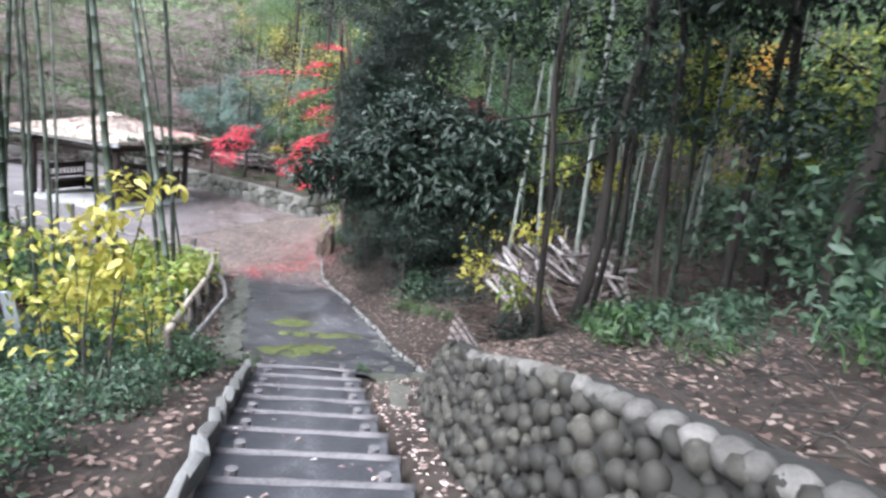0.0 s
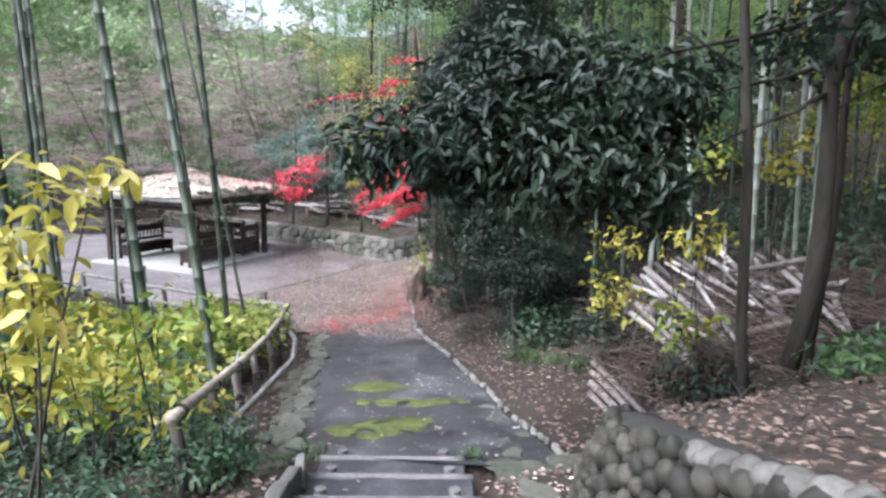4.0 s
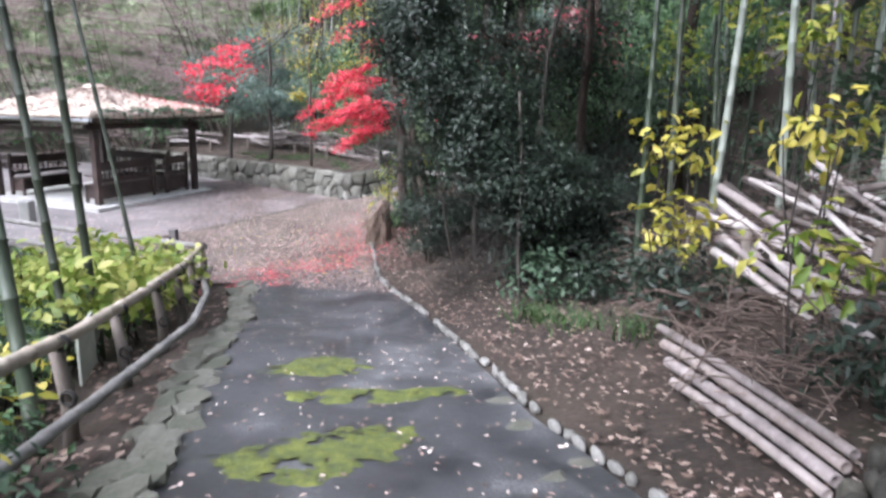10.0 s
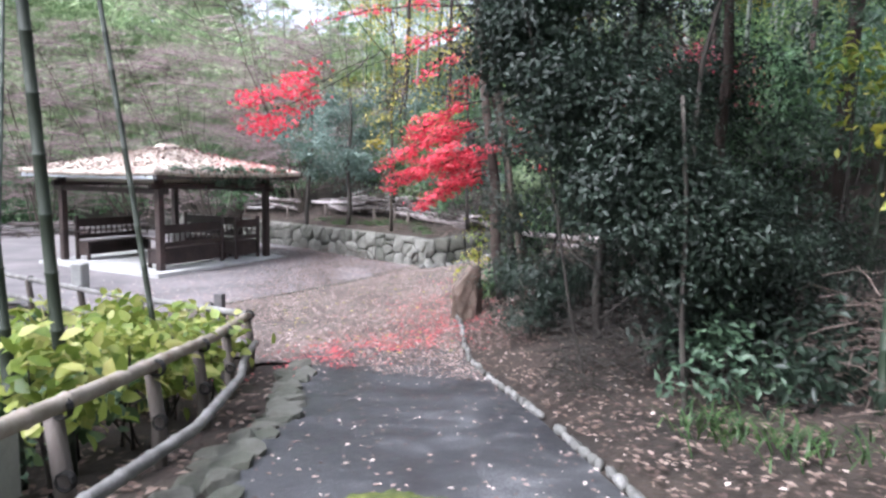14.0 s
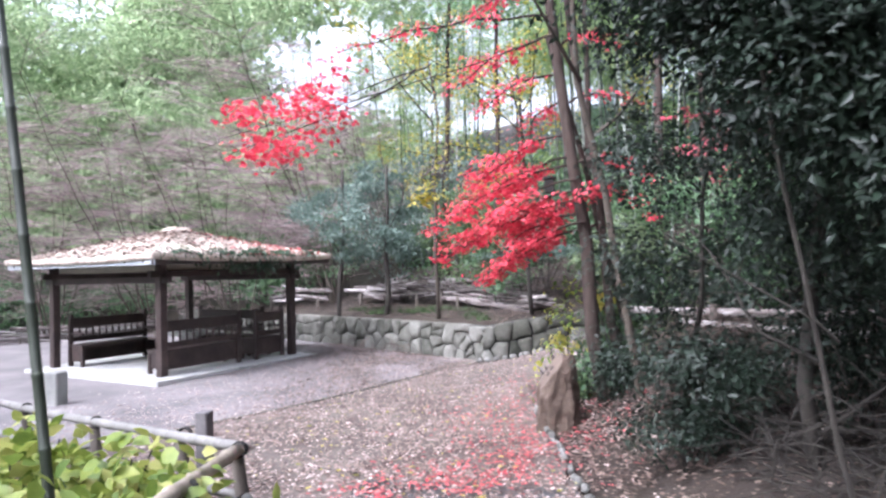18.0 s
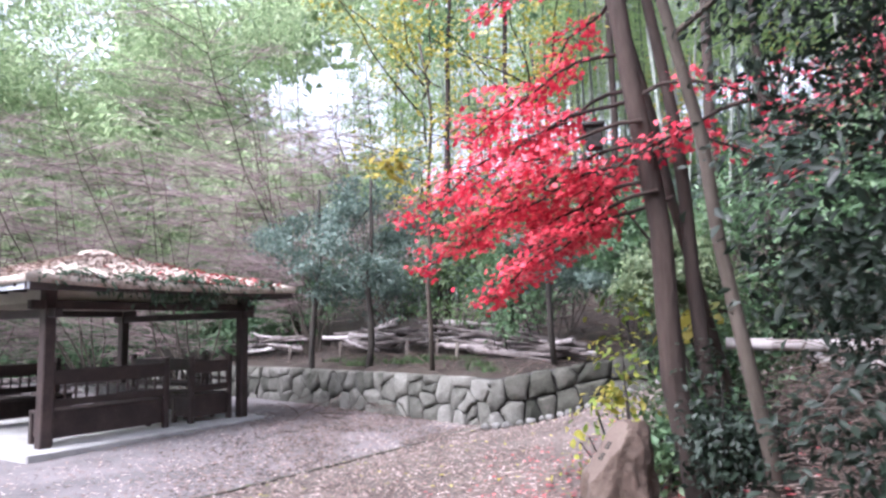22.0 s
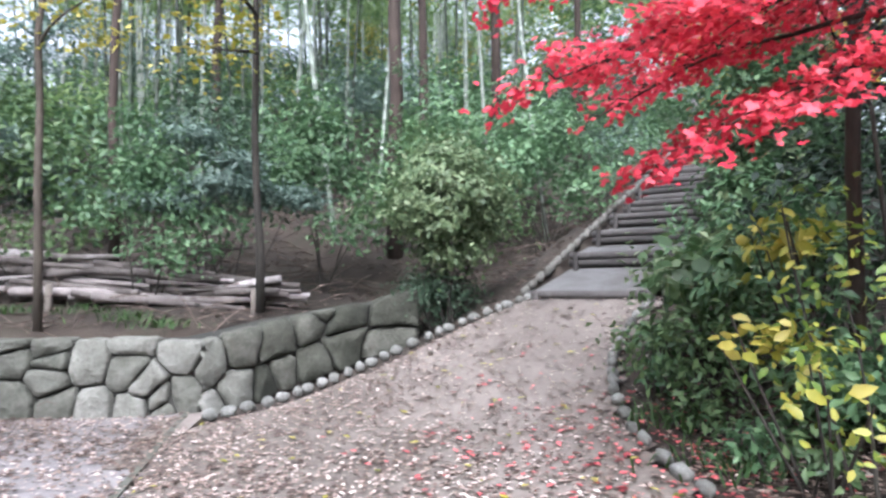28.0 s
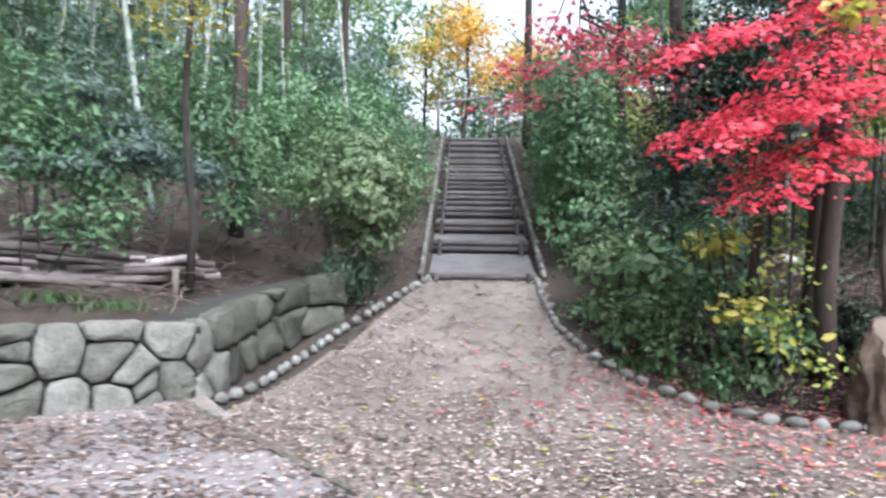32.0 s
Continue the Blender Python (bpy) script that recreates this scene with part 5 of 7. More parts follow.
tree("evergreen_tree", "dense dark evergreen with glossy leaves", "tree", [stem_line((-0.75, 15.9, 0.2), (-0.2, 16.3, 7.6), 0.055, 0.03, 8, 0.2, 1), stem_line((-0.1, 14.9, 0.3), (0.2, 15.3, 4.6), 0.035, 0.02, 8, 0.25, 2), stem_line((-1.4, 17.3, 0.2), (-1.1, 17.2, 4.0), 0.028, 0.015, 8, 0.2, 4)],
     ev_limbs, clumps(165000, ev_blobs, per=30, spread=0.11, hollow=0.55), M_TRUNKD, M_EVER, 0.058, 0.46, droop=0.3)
tree("sapling", "slender dark sapling leaning over the path", "sapling", [stem_line((-0.91, 14.45, 0.25), (-1.7, 14.05, 4.4), 0.015, 0.009, 10, 0.1, 21)], [limb((-1.1, 14.3, 1.6), (-1.9, 14.5, 2.2), 0.008, 0.35, 5)], None, M_TRUNKD, M_MID, 0.06)

tree("sapling", "slim straight sapling under the evergreen", "sapling", [stem_line((-0.24, 13.3, 0.25), (-0.35, 13.6, 3.0), 0.026, 0.014, 8, 0.08, 22)], [limb((-0.28, 13.4, 1.3), (-0.8, 13.5, 1.9), 0.008, 0.3, 6)], None, M_TRUNKD, M_MID, 0.06)

# dark trees on the bank beside the stairs
for k, (b, t, r) in enumerate((((1.7, 8.5, 2.0), (1.2, 8.2, 8.5), 0.05), ((2.6, 9.6, 2.1), (2.7, 9.4, 8.5), 0.045), ((3.5, 9.3, 2.2), (2.9, 9.4, 8.5), 0.07), ((4.3, 6.8, 3.2), (4.9, 7.4, 9.0), 0.13), ((4.4, 9.6, 2.8), (4.6, 9.2, 10), 0.08), ((3.4, 11.5, 2.0), (3.1, 11.2, 9), 0.06), ((5.5, 10.5, 2.6), (5.2, 10.8, 10), 0.1), ((6.2, 5.5, 3.6), (6.0, 5.9, 10), 0.12), ((5.2, 4.2, 3.6), (5.6, 4.4, 9), 0.07), ((7.4, 8.2, 3.6), (7.2, 8.4, 9), 0.1))):
    z = land1(b[0], b[1]) - 0.1
    lims = [limb((b[0] + (t[0] - b[0]) * u, b[1] + (t[1] - b[1]) * u, z + (t[2] - z) * u), (b[0] + 1.3 * math.cos(k * 2 + u * 9), b[1] + 1.3 * math.sin(k * 2 + u * 9), z + (t[2] - z) * u + 0.6), 0.013, 0.6, k + int(u * 20)) for u in (0.4, 0.5, 0.6, 0.75)]
    blobs = [(t[0] + 0.8 * math.cos(q * 2.1 + k), t[1] + 0.8 * math.sin(q * 2.1 + k), 4.9 + 0.8 * q, 1.2, 1.2, 0.6) for q in range(5)]
    tree("bank_tree", "dark-barked evergreen tree on the bank", "tree", [stem_line((b[0], b[1], z), t, r, r * 0.5, 10, 0.15, k)], lims, clumps(1700, blobs, per=26, spread=0.2, hollow=0.2), M_TRUNKD, M_CAM, 0.12, 0.42, droop=0.4, group="trees on the bank")

# overhanging evergreen boughs with large leaves
oh_blobs = [(-1.1, 7.5, 3.95, 0.35, 0.35, 0.22), (-0.5, 7.8, 4.05, 0.5, 0.45, 0.4), (0.1, 7.7, 3.85, 0.55, 0.5, 0.4), (0.6, 8.0, 4.3, 0.6, 0.6, 0.35), (0.75, 7.8, 3.75, 0.35, 0.35, 0.3), (-0.2, 8.4, 4.6, 0.7, 0.6, 0.35)]
tree("overhang_tree", "evergreen boughs with long leaves hanging over the stairs", "tree", [stem_line((2.25, 9.1, 1.9), (2.6, 9.2, 7.5), 0.085, 0.05, 9, 0.2, 40)],
     [limb((2.4, 9.15, 5.0), (-0.9, 7.6, 4.1), 0.03, 0.4, 1), limb((2.4, 9.15, 4.6), (0.4, 7.8, 4.0), 0.025, 0.4, 2), limb((2.35, 9.1, 4.3), (1.0, 7.8, 3.8), 0.025, 0.4, 3)],
     clumps(8000, [(x, y, z - 0.12, rx, ry, rz * 1.25) for x, y, z, rx, ry, rz in oh_blobs], per=16, spread=0.12, hollow=0.2), M_TRUNKD, M_CAM, 0.11, 0.38, six=True, droop=1.2)


# ---- bamboo ----
def bamboo(height, r, culm, leaves, seed, leafy=True, lean=0.0):
    rng = np.random.default_rng(seed)
    t = thing("bamboo", (0, 0, 0), "tall leafy bamboo stem of the grove", "bamboo", "bamboo grove")
    pts, rad = culm_line((0, 0, -0.2), (lean, 0, height), r, r * 0.45, 0.34, 0.12)
    v, f = tube(pts, rad, 9)
    child("culm", mesh_of("culm", v, f, culm, True), t)
    if leafy:
        c, tw = [], []
        for k in range(26):
            z = height * rng.uniform(0.5, 1.0)
            a = rng.uniform(0, 6.28)
            ln = rng.uniform(0.6, 1.5)
            p = np.array([lean * z / height, 0, z])
            e = p + np.array([math.cos(a) * ln, math.sin(a) * ln, rng.uniform(-0.1, 0.5)])
            tw.append(([p, (p + e) / 2 + np.array([0, 0, 0.12]), e], [0.008, 0.006, 0.003]))
            c.append(spray(p, e, leaves // 26, (0.16, 0.16, 0.12), rng))
        tagged(child("twig_mass", tubes("twig_mass", tw, culm, 4, False), t), kind="stuff")
        child("foliage", leaf_mesh("foliage", np.concatenate(c), M_BAMLF, 0.13, 0.18, 0.3, droop=0.8, rng=rng), t)
    return t


def culm_between(b, t, r, material, label):
    o = thing("bamboo", tuple(b), label, "bamboo", "bamboo of the garden")
    pts, rad = culm_line((0, 0, -0.15), Vector(t) - Vector(b), r, r * 0.7, 0.36, 0.06)
    v, f = tube(pts, rad, 12)
    stem = child("culm", mesh_of("culm", v, f, material, True), o)
    d = Vector(t) - Vector(b)
    ring = mesh_of("node_ring", *tube([(0, 0, -0.014), (0, 0, -0.004), (0, 0, 0.004), (0, 0, 0.014)], [r * 0.95, r * 1.12, r * 1.12, r * 0.95], 12, False), M_NODE, True)
    n = max(2, int((d + Vector((0, 0, 0.15))).length / 0.36))
    for k in range(1, min(n, 18)):
        u = k / n
        q = Vector((0, 0, -0.15)).lerp(d, u) + Vector((0.06 * 4 * u * (1 - u), 0, 0))
        node = child("node_ring", ring, stem)
        node.matrix_basis = Matrix.LocRotScale(q, d.to_track_quat("Z", "Y"), (1 - 0.3 * u, 1 - 0.3 * u, 1))
    return o


for b, t, r, m in (((-4.62, 13.55), (-6.9, 14.75, 9), 0.028, M_CULMD), ((-4.27, 11.9), (-4.8, 11.65, 9), 0.04, M_CULMD), ((-4.33, 11.55), (-5.85, 12.35, 9), 0.04, M_CULMD), ((-3.38, 9.65), (-5.6, 11.6, 9), 0.05, M_CULM),
                   ((-8.4, 15.65), (-10.2, 18.3, 9), 0.035, M_CULMD), ((-4.5, 10.3), (-5.6, 10.6, 9), 0.06, M_CULM), ((-5.6, 11.9), (-5.4, 10.4, 9), 0.04, M_CULMD), ((-5.0, 9.4), (-5.9, 9.9, 9), 0.035, M_CULMD), ((-6.3, 10.4), (-6.6, 10.2, 9), 0.06, M_CULM),
                   ((-7.6, 12.2), (-7.5, 12.6, 9), 0.05, M_CULM), ((-7.2, 9.0), (-7.5, 9.2, 9), 0.05, M_CULMD), ((-4.9, 7.6), (-5.1, 7.9, 9), 0.045, M_CULMD), ((-5.6, 6.6), (-5.9, 6.5, 9), 0.05, M_CULM), ((-6.0, 9.6), (-6.4, 9.7, 9), 0.045, M_CULMD), ((-6.6, 9.2), (-7.2, 9.4, 9), 0.055, M_CULM), ((-7.2, 10.7), (-7.5, 10.8, 9), 0.04, M_CULMD), ((-5.7, 10.1), (-6.4, 10.6, 9), 0.035, M_CULMD), ((-7.9, 11.6), (-8.1, 11.8, 9), 0.05, M_CULM), ((-6.9, 12.0), (-7.6, 12.4, 9), 0.04, M_CULMD), ((-8.6, 9.9), (-8.9, 10.2, 9), 0.05, M_CULM), ((-8.8, 11.0), (-9.2, 11.3, 9), 0.05, M_CULM)):
    z = land1(*b)
    culm_between((*b, z), t, r, m, "slim dark green bamboo stem in the garden" if m is M_CULMD else "stout pale green bamboo stem in the garden")

grove = [bamboo(9.5, 0.045, M_CULM, 1500, 1, lean=0.4), bamboo(11, 0.05, M_CULMP, 1500, 2, lean=0.7), bamboo(10, 0.04, M_CULMD, 1300, 3, lean=-0.3), bamboo(10.5, 0.045, M_CULMP, 700, 4, lean=0.2)]
grove_at = []
rg = random.Random(5)
for _ in range(150):  # hill behind the stone wall
    u, d = rg.uniform(-4, 15), rg.uniform(4.5, 24)
    grove_at.append((-4.45 - 0.814 * u + 0.58 * d, 23.95 + 0.58 * u + 0.814 * d))
for _ in range(50):  # east bank
    grove_at.append((rg.uniform(3.2, 14), rg.uniform(9.5, 22)))
grove_at += [(0.85, 12.85), (1.7, 13.4), (1.5, 14.0), (2.3, 13.0), (2.2, 14.6), (2.9, 12.4)]
for _ in range(26):  # beyond the garden
    grove_at.append((rg.uniform(-26, -10), rg.uniform(2, 13)))
first = True
for i, (x, y) in enumerate(grove_at):
    s = (x - UP_AT[0]) * UP_DIR[0] + (y - UP_AT[1]) * UP_DIR[1]
    w = (x - UP_AT[0]) * UP_SIDE[0] + (y - UP_AT[1]) * UP_SIDE[1]
    if s > -2 and abs(w) < 1.7:
        continue
    k = i % 4
    m = pose(x, y, land1(x, y), rg.uniform(-3, 3), rg.uniform(-3, 3), rg.uniform(0, 360)) @ Matrix.Scale(rg.uniform(0.8, 1.15), 4)
    if i < 4:
        grove[k].matrix_basis = m
    else:
        copy_thing(grove[k], m)


# ---- shrubs ----
def shrub(name, label, at, blobs, n, leaf, size, wide, stems=5, bark=M_TRUNKD, per=24, spread=0.1, hollow=0.3, **kw):
    z0 = land1(*at)
    t = thing(name, (*at, z0), label, "shrub")
    top = [(b[0], b[1], b[2]) for b in blobs]
    lines = []
    for k in range(stems):
        b = top[k % len(top)]
        a = RNG.normal(size=2) * 0.06
        e = np.array(b) + RNG.normal(size=3) * np.array([0.15, 0.15, 0.1])
        lines.append(stem_line((a[0], a[1], -0.1), e, 0.014, 0.005, 5, 0.1, k))
    tagged(child("stemwork", tubes("stemwork", lines, bark, 5, False), t), kind="stuff")
    child("foliage", leaf_mesh("foliage", clumps(n, blobs, per=per, spread=spread, hollow=hollow), leaf, size, wide, **kw), t)
    return t


for k, (x, y, h, n) in enumerate(((-3.3, 6.2, 0.9, 300), (-3.2, 7.2, 0.8, 300), (-3.9, 7.6, 0.95, 320), (-3.4, 8.6, 0.62, 260), (-4.3, 8.8, 0.8, 320), (-3.9, 9.9, 0.5, 260), (-4.9, 10.0, 0.7, 320), (-3.0, 7.7, 1.35, 300), (-3.5, 7.0, 1.6, 300), (-3.7, 8.1, 1.25, 280), (-4.6, 7.2, 1.5, 300))):
    shrub("yellow_shrub", "garden shrub with large yellow autumn leaves", (x, y), [(0, 0, h, 0.55, 0.55, 0.25), (0.2, -0.2, h * 0.75, 0.5, 0.5, 0.22)], n // 4 if k < 2 else n // 2, (M_YEL, M_YGR, M_YEL)[k % 3], 0.115, 0.4, stems=3, per=5, spread=0.13, six=True, droop=0.5, fold=0.06)
for k in range(54):
    x, y = rg.uniform(-11, -4.1), rg.uniform(9.5, 16.2)
    if y > 15.0 + max(0, -(x + 4.6)) * 0.47 or x > -3.9 - (y - 9) * 0.12:
        continue
    h = rg.uniform(0.2, 0.42)
    shrub("low_shrub", "low shrub with yellow-green leaves by the fence", (x, y), [(0, 0, h, 0.6, 0.6, 0.22)], 170, (M_YGR, M_GRN, M_GRN, M_YGR)[k % 4], 0.12, 0.62, per=6, spread=0.12, six=True, fold=0.06, up=0.9)
for x, y, h in ((-4.6, 14.2, 0.5), (-5.0, 13.4, 0.6), (-4.3, 12.6, 0.55), (-5.6, 14.4, 0.55), (-4.9, 12.2, 0.65), (-4.2, 11.6, 0.6), (-6.2, 14.9, 0.55), (-5.8, 13.2, 0.65), (-4.5, 13.3, 0.45), (-5.2, 14.6, 0.5)):
    shrub("fence_shrub", "leafy shrub with pale yellow-green leaves inside the fence", (x, y), [(0, 0, h, 0.5, 0.5, 0.25), (0.15, -0.1, h + 0.2, 0.3, 0.3, 0.2)], 230, M_LIME, 0.12, 0.62, stems=4, per=6, spread=0.11, six=True, fold=0.06, up=0.9)
for k in range(110):
    x, y = rg.uniform(-5.6, -2.2), rg.uniform(3.0, 13.5)
    if x > float(np.interp(y, YL, XL)) - 0.75 or (x > -3.95 and 9.4 < y < 11.6) or (y > 11.4 and k % 3):
        continue
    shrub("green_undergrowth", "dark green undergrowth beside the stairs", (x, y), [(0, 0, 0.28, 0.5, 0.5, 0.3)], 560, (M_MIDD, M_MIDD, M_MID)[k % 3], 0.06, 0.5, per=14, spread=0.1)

# hill shrubs and small trees behind the wall
for k, (x, y, r, h, m) in enumerate(((-1.55, 24.55, 0.95, 1.35, M_GRN), (-4.4, 26.0, 0.9, 1.3, M_BLUE), (-5.6, 27.4, 1.2, 1.7, M_BLUE), (-7.6, 29.0, 1.3, 1.8, M_BLUE), (-3.4, 27.4, 1.3, 1.9, M_MID), (-0.4, 25.9, 1.1, 1.9, M_MID), (-9.8, 30.8, 1.5, 1.9, M_BLUE), (-12.5, 32.5, 1.6, 2.0, M_MID), (1.2, 25.6, 1.0, 1.6, M_MID), (2.8, 26.4, 1.1, 1.6, M_MID), (4.6, 27.4, 1.2, 1.8, M_MID), (-2.3, 26.0, 0.9, 1.7, M_MID), (-15.5, 34.0, 1.8, 2.0, M_BLUE), (-19.0, 33.0, 1.8, 2.0, M_MID), (-23.0, 31.0, 2.0, 2.2, M_BLUE))):
    shrub("hill_shrub", "spreading evergreen shrub on the hill", (x, y), [(0, 0, h * 1.1, r * 0.8, r * 0.8, h * 0.4), (0.5 * r, -0.4 * r, h * 0.75, r * 0.75, r * 0.7, h * 0.22), (-0.5 * r, 0.1 * r, h * 0.85, r * 0.7, r * 0.7, h * 0.25), (0.1 * r, -0.5 * r, h * 0.45, r * 0.8, r * 0.6, h * 0.2), (-0.1 * r, 0.2 * r, h * 1.5, r * 0.5, r * 0.5, h * 0.25)], 2500, (m, M_MID, M_GRN, m, M_MIDD)[k % 5], 0.075 + 0.015 * (k % 3), 0.46, per=18, spread=0.15, hollow=0.2)
# shrubs on the inside of the bend and beside the hill stairs
for k, (x, y, r, h, m) in enumerate(((-2.0, 20.6, 0.6, 0.6, M_MID), (-1.3, 21.1, 0.6, 0.8, M_GRN), (-1.7, 20.2, 0.7, 1.1, M_MID), (-0.5, 21.2, 0.6, 0.9, M_GRN), (-0.6, 20.3, 0.9, 1.5, M_MID), (0.6, 21.6, 0.8, 1.2, M_MID), (1.6, 21.9, 0.9, 1.5, M_MID), (2.8, 22.3, 1.0, 1.7, M_MID), (4.2, 22.8, 1.1, 1.8, M_CAM), (0.6, 20.2, 1.2, 2.2, M_CAM), (2.0, 20.6, 1.3, 2.3, M_CAM), (-2.1, 19.6, 0.4, 0.5, M_CAM))):
    # shrubs under the trees take darker leaf colours that stand in for shade
    shrub("bend_shrub", "leafy green shrub beside the hill stairs", (x, y), [(0, 0, h * 0.7, r, r, h * 0.55), (0.3 * r, -0.3 * r, h, r * 0.6, r * 0.6, h * 0.3)], 1050, (M_CAM if y < 20.7 else M_MIDD) if x > -0.8 and y < 21.5 else (M_GRN, M_PALE, M_MID, M_MID)[k % 4], (0.075, 0.1, 0.09)[k % 3], 0.48, per=18, spread=0.14, hollow=0.2)
for q, w in ((0.5, -1.45), (1.4, -1.5), (2.4, -1.55), (3.5, -1.6), (4.8, -1.6), (6.2, -1.6)):
    shrub("bend_shrub", "leafy green shrub beside the hill stairs", (UP_AT[0] + UP_DIR[0] * q + UP_SIDE[0] * w, UP_AT[1] + UP_DIR[1] * q + UP_SIDE[1] * w), [(0, 0, 0.8, 0.65, 0.65, 0.8), (0.1, 0.1, 1.7, 0.65, 0.65, 0.6), (0, 0.05, 2.4, 0.6, 0.6, 0.5)], 3000, M_MID, 0.1, 0.46, per=18, spread=0.14, hollow=0.2)
shrub("ivy_clump", "dark ivy round the foot of the maple", (-2.05, 18.92), [(0, 0, 0.4, 0.27, 0.22, 0.42), (0.25, 0.05, 0.3, 0.28, 0.25, 0.3), (0.0, 0.1, 0.8, 0.16, 0.14, 0.25)], 1900, M_CAM, 0.052, 0.6, per=14, spread=0.08)
shrub("bright_shrub", "thin shrub with small yellow-green leaves behind the rock", (-2.6, 19.5), [(-0.1, -0.2, 0.4, 0.3, 0.3, 0.25), (-0.1, 0.1, 0.75, 0.3, 0.3, 0.25), (0.0, 0.0, 1.15, 0.35, 0.35, 0.25), (0.1, 0.1, 1.5, 0.3, 0.3, 0.2)], 300, M_YGR, 0.065, 0.5, stems=4, per=5, spread=0.09, six=True, fold=0.06)
shrub("yellow_spray", "low shrub with broad bright yellow leaves by the rock", (-2.6, 19.6), [(-0.2, -0.1, 0.62, 0.36, 0.4, 0.16), (-0.1, 0.25, 0.8, 0.3, 0.3, 0.14)], 52, M_YEL, 0.1, 0.52, stems=4, per=5, spread=0.09, six=True, fold=0.06)

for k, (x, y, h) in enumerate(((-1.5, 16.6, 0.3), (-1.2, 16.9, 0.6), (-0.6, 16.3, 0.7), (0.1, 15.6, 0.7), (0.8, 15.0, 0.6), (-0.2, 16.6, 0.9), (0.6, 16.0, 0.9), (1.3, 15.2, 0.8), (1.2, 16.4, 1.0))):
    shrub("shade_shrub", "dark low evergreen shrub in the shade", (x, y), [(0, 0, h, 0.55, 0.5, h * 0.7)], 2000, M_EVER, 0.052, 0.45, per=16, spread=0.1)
bz = 2.3 - land1(-1.8, 23.95)
shrub("round_bush", "dense round bush with pale green leaves", (-1.8, 23.95), [(0, 0, bz, 0.75, 0.7, 0.5), (-0.35, -0.15, bz - 0.25, 0.5, 0.5, 0.35), (0.4, 0.0, bz - 0.2, 0.5, 0.5, 0.35), (0.05, 0.1, bz + 0.35, 0.45, 0.45, 0.3), (0, -0.1, bz - 0.6, 0.5, 0.45, 0.3)], 10500, M_PALE, 0.075, 0.5, per=26, spread=0.085, hollow=0.45)
# added dark leaves that stand in for the shade beneath the bush
shrub("shade_shrub", "dark low shrub added for the shade under the round bush", (-1.85, 24.1), [(0, 0, 0.35, 0.6, 0.45, 0.35)], 1500, M_MIDD, 0.06, 0.45, per=16, spread=0.1)
bz = 2.45 - land1(-3.7, 25.75)
shrub("layered_shrub", "spreading shrub with flat layers of blue-green leaves", (-3.7, 25.75), [(0, 0, bz, 0.9, 0.6, 0.1), (-0.6, 0.1, bz - 0.22, 0.7, 0.5, 0.09), (0.6, -0.2, bz - 0.14, 0.7, 0.5, 0.09), (0.1, 0.2, bz + 0.3, 0.6, 0.5, 0.1), (-0.3, 0.3, bz + 0.6, 0.5, 0.45, 0.12)], 3800, M_BLUE, 0.085, 0.45, per=22, spread=0.09, hollow=0.1)

# small blue-green trees on the hill above the wall
for k, (x, y) in enumerate(((-7.3, 26.9), (-8.7, 27.4), (-6.1, 27.9))):
    z = land1(x, y)
    br = random.Random(90 + k)
    blobs = [(x + 1.15 * br.uniform(0.2, 1) * math.cos(q * 2.4), y + 1.0 * br.uniform(0.2, 1) * math.sin(q * 2.4), 2.35 + 2.5 * ((q * 0.618) % 1), 0.5, 0.5, 0.2) for q in range(15)]
    tree("blue_green_tree", "small spreading tree with blue-green leaves in layers", "tree", [stem_line((x, y, z - 0.1), (x + 0.15, y, 4.6), 0.075, 0.03, 8, 0.2, 150 + k)],
         [limb((x, y, 1.9 + 0.3 * q), (b[0], b[1], b[2] - 0.05), 0.018, 0.2, q) for q, b in enumerate(blobs[:8])], clumps(3600, blobs, per=22, spread=0.13, hollow=0.2), M_TRUNKD, M_BLUE, 0.1, 0.46)

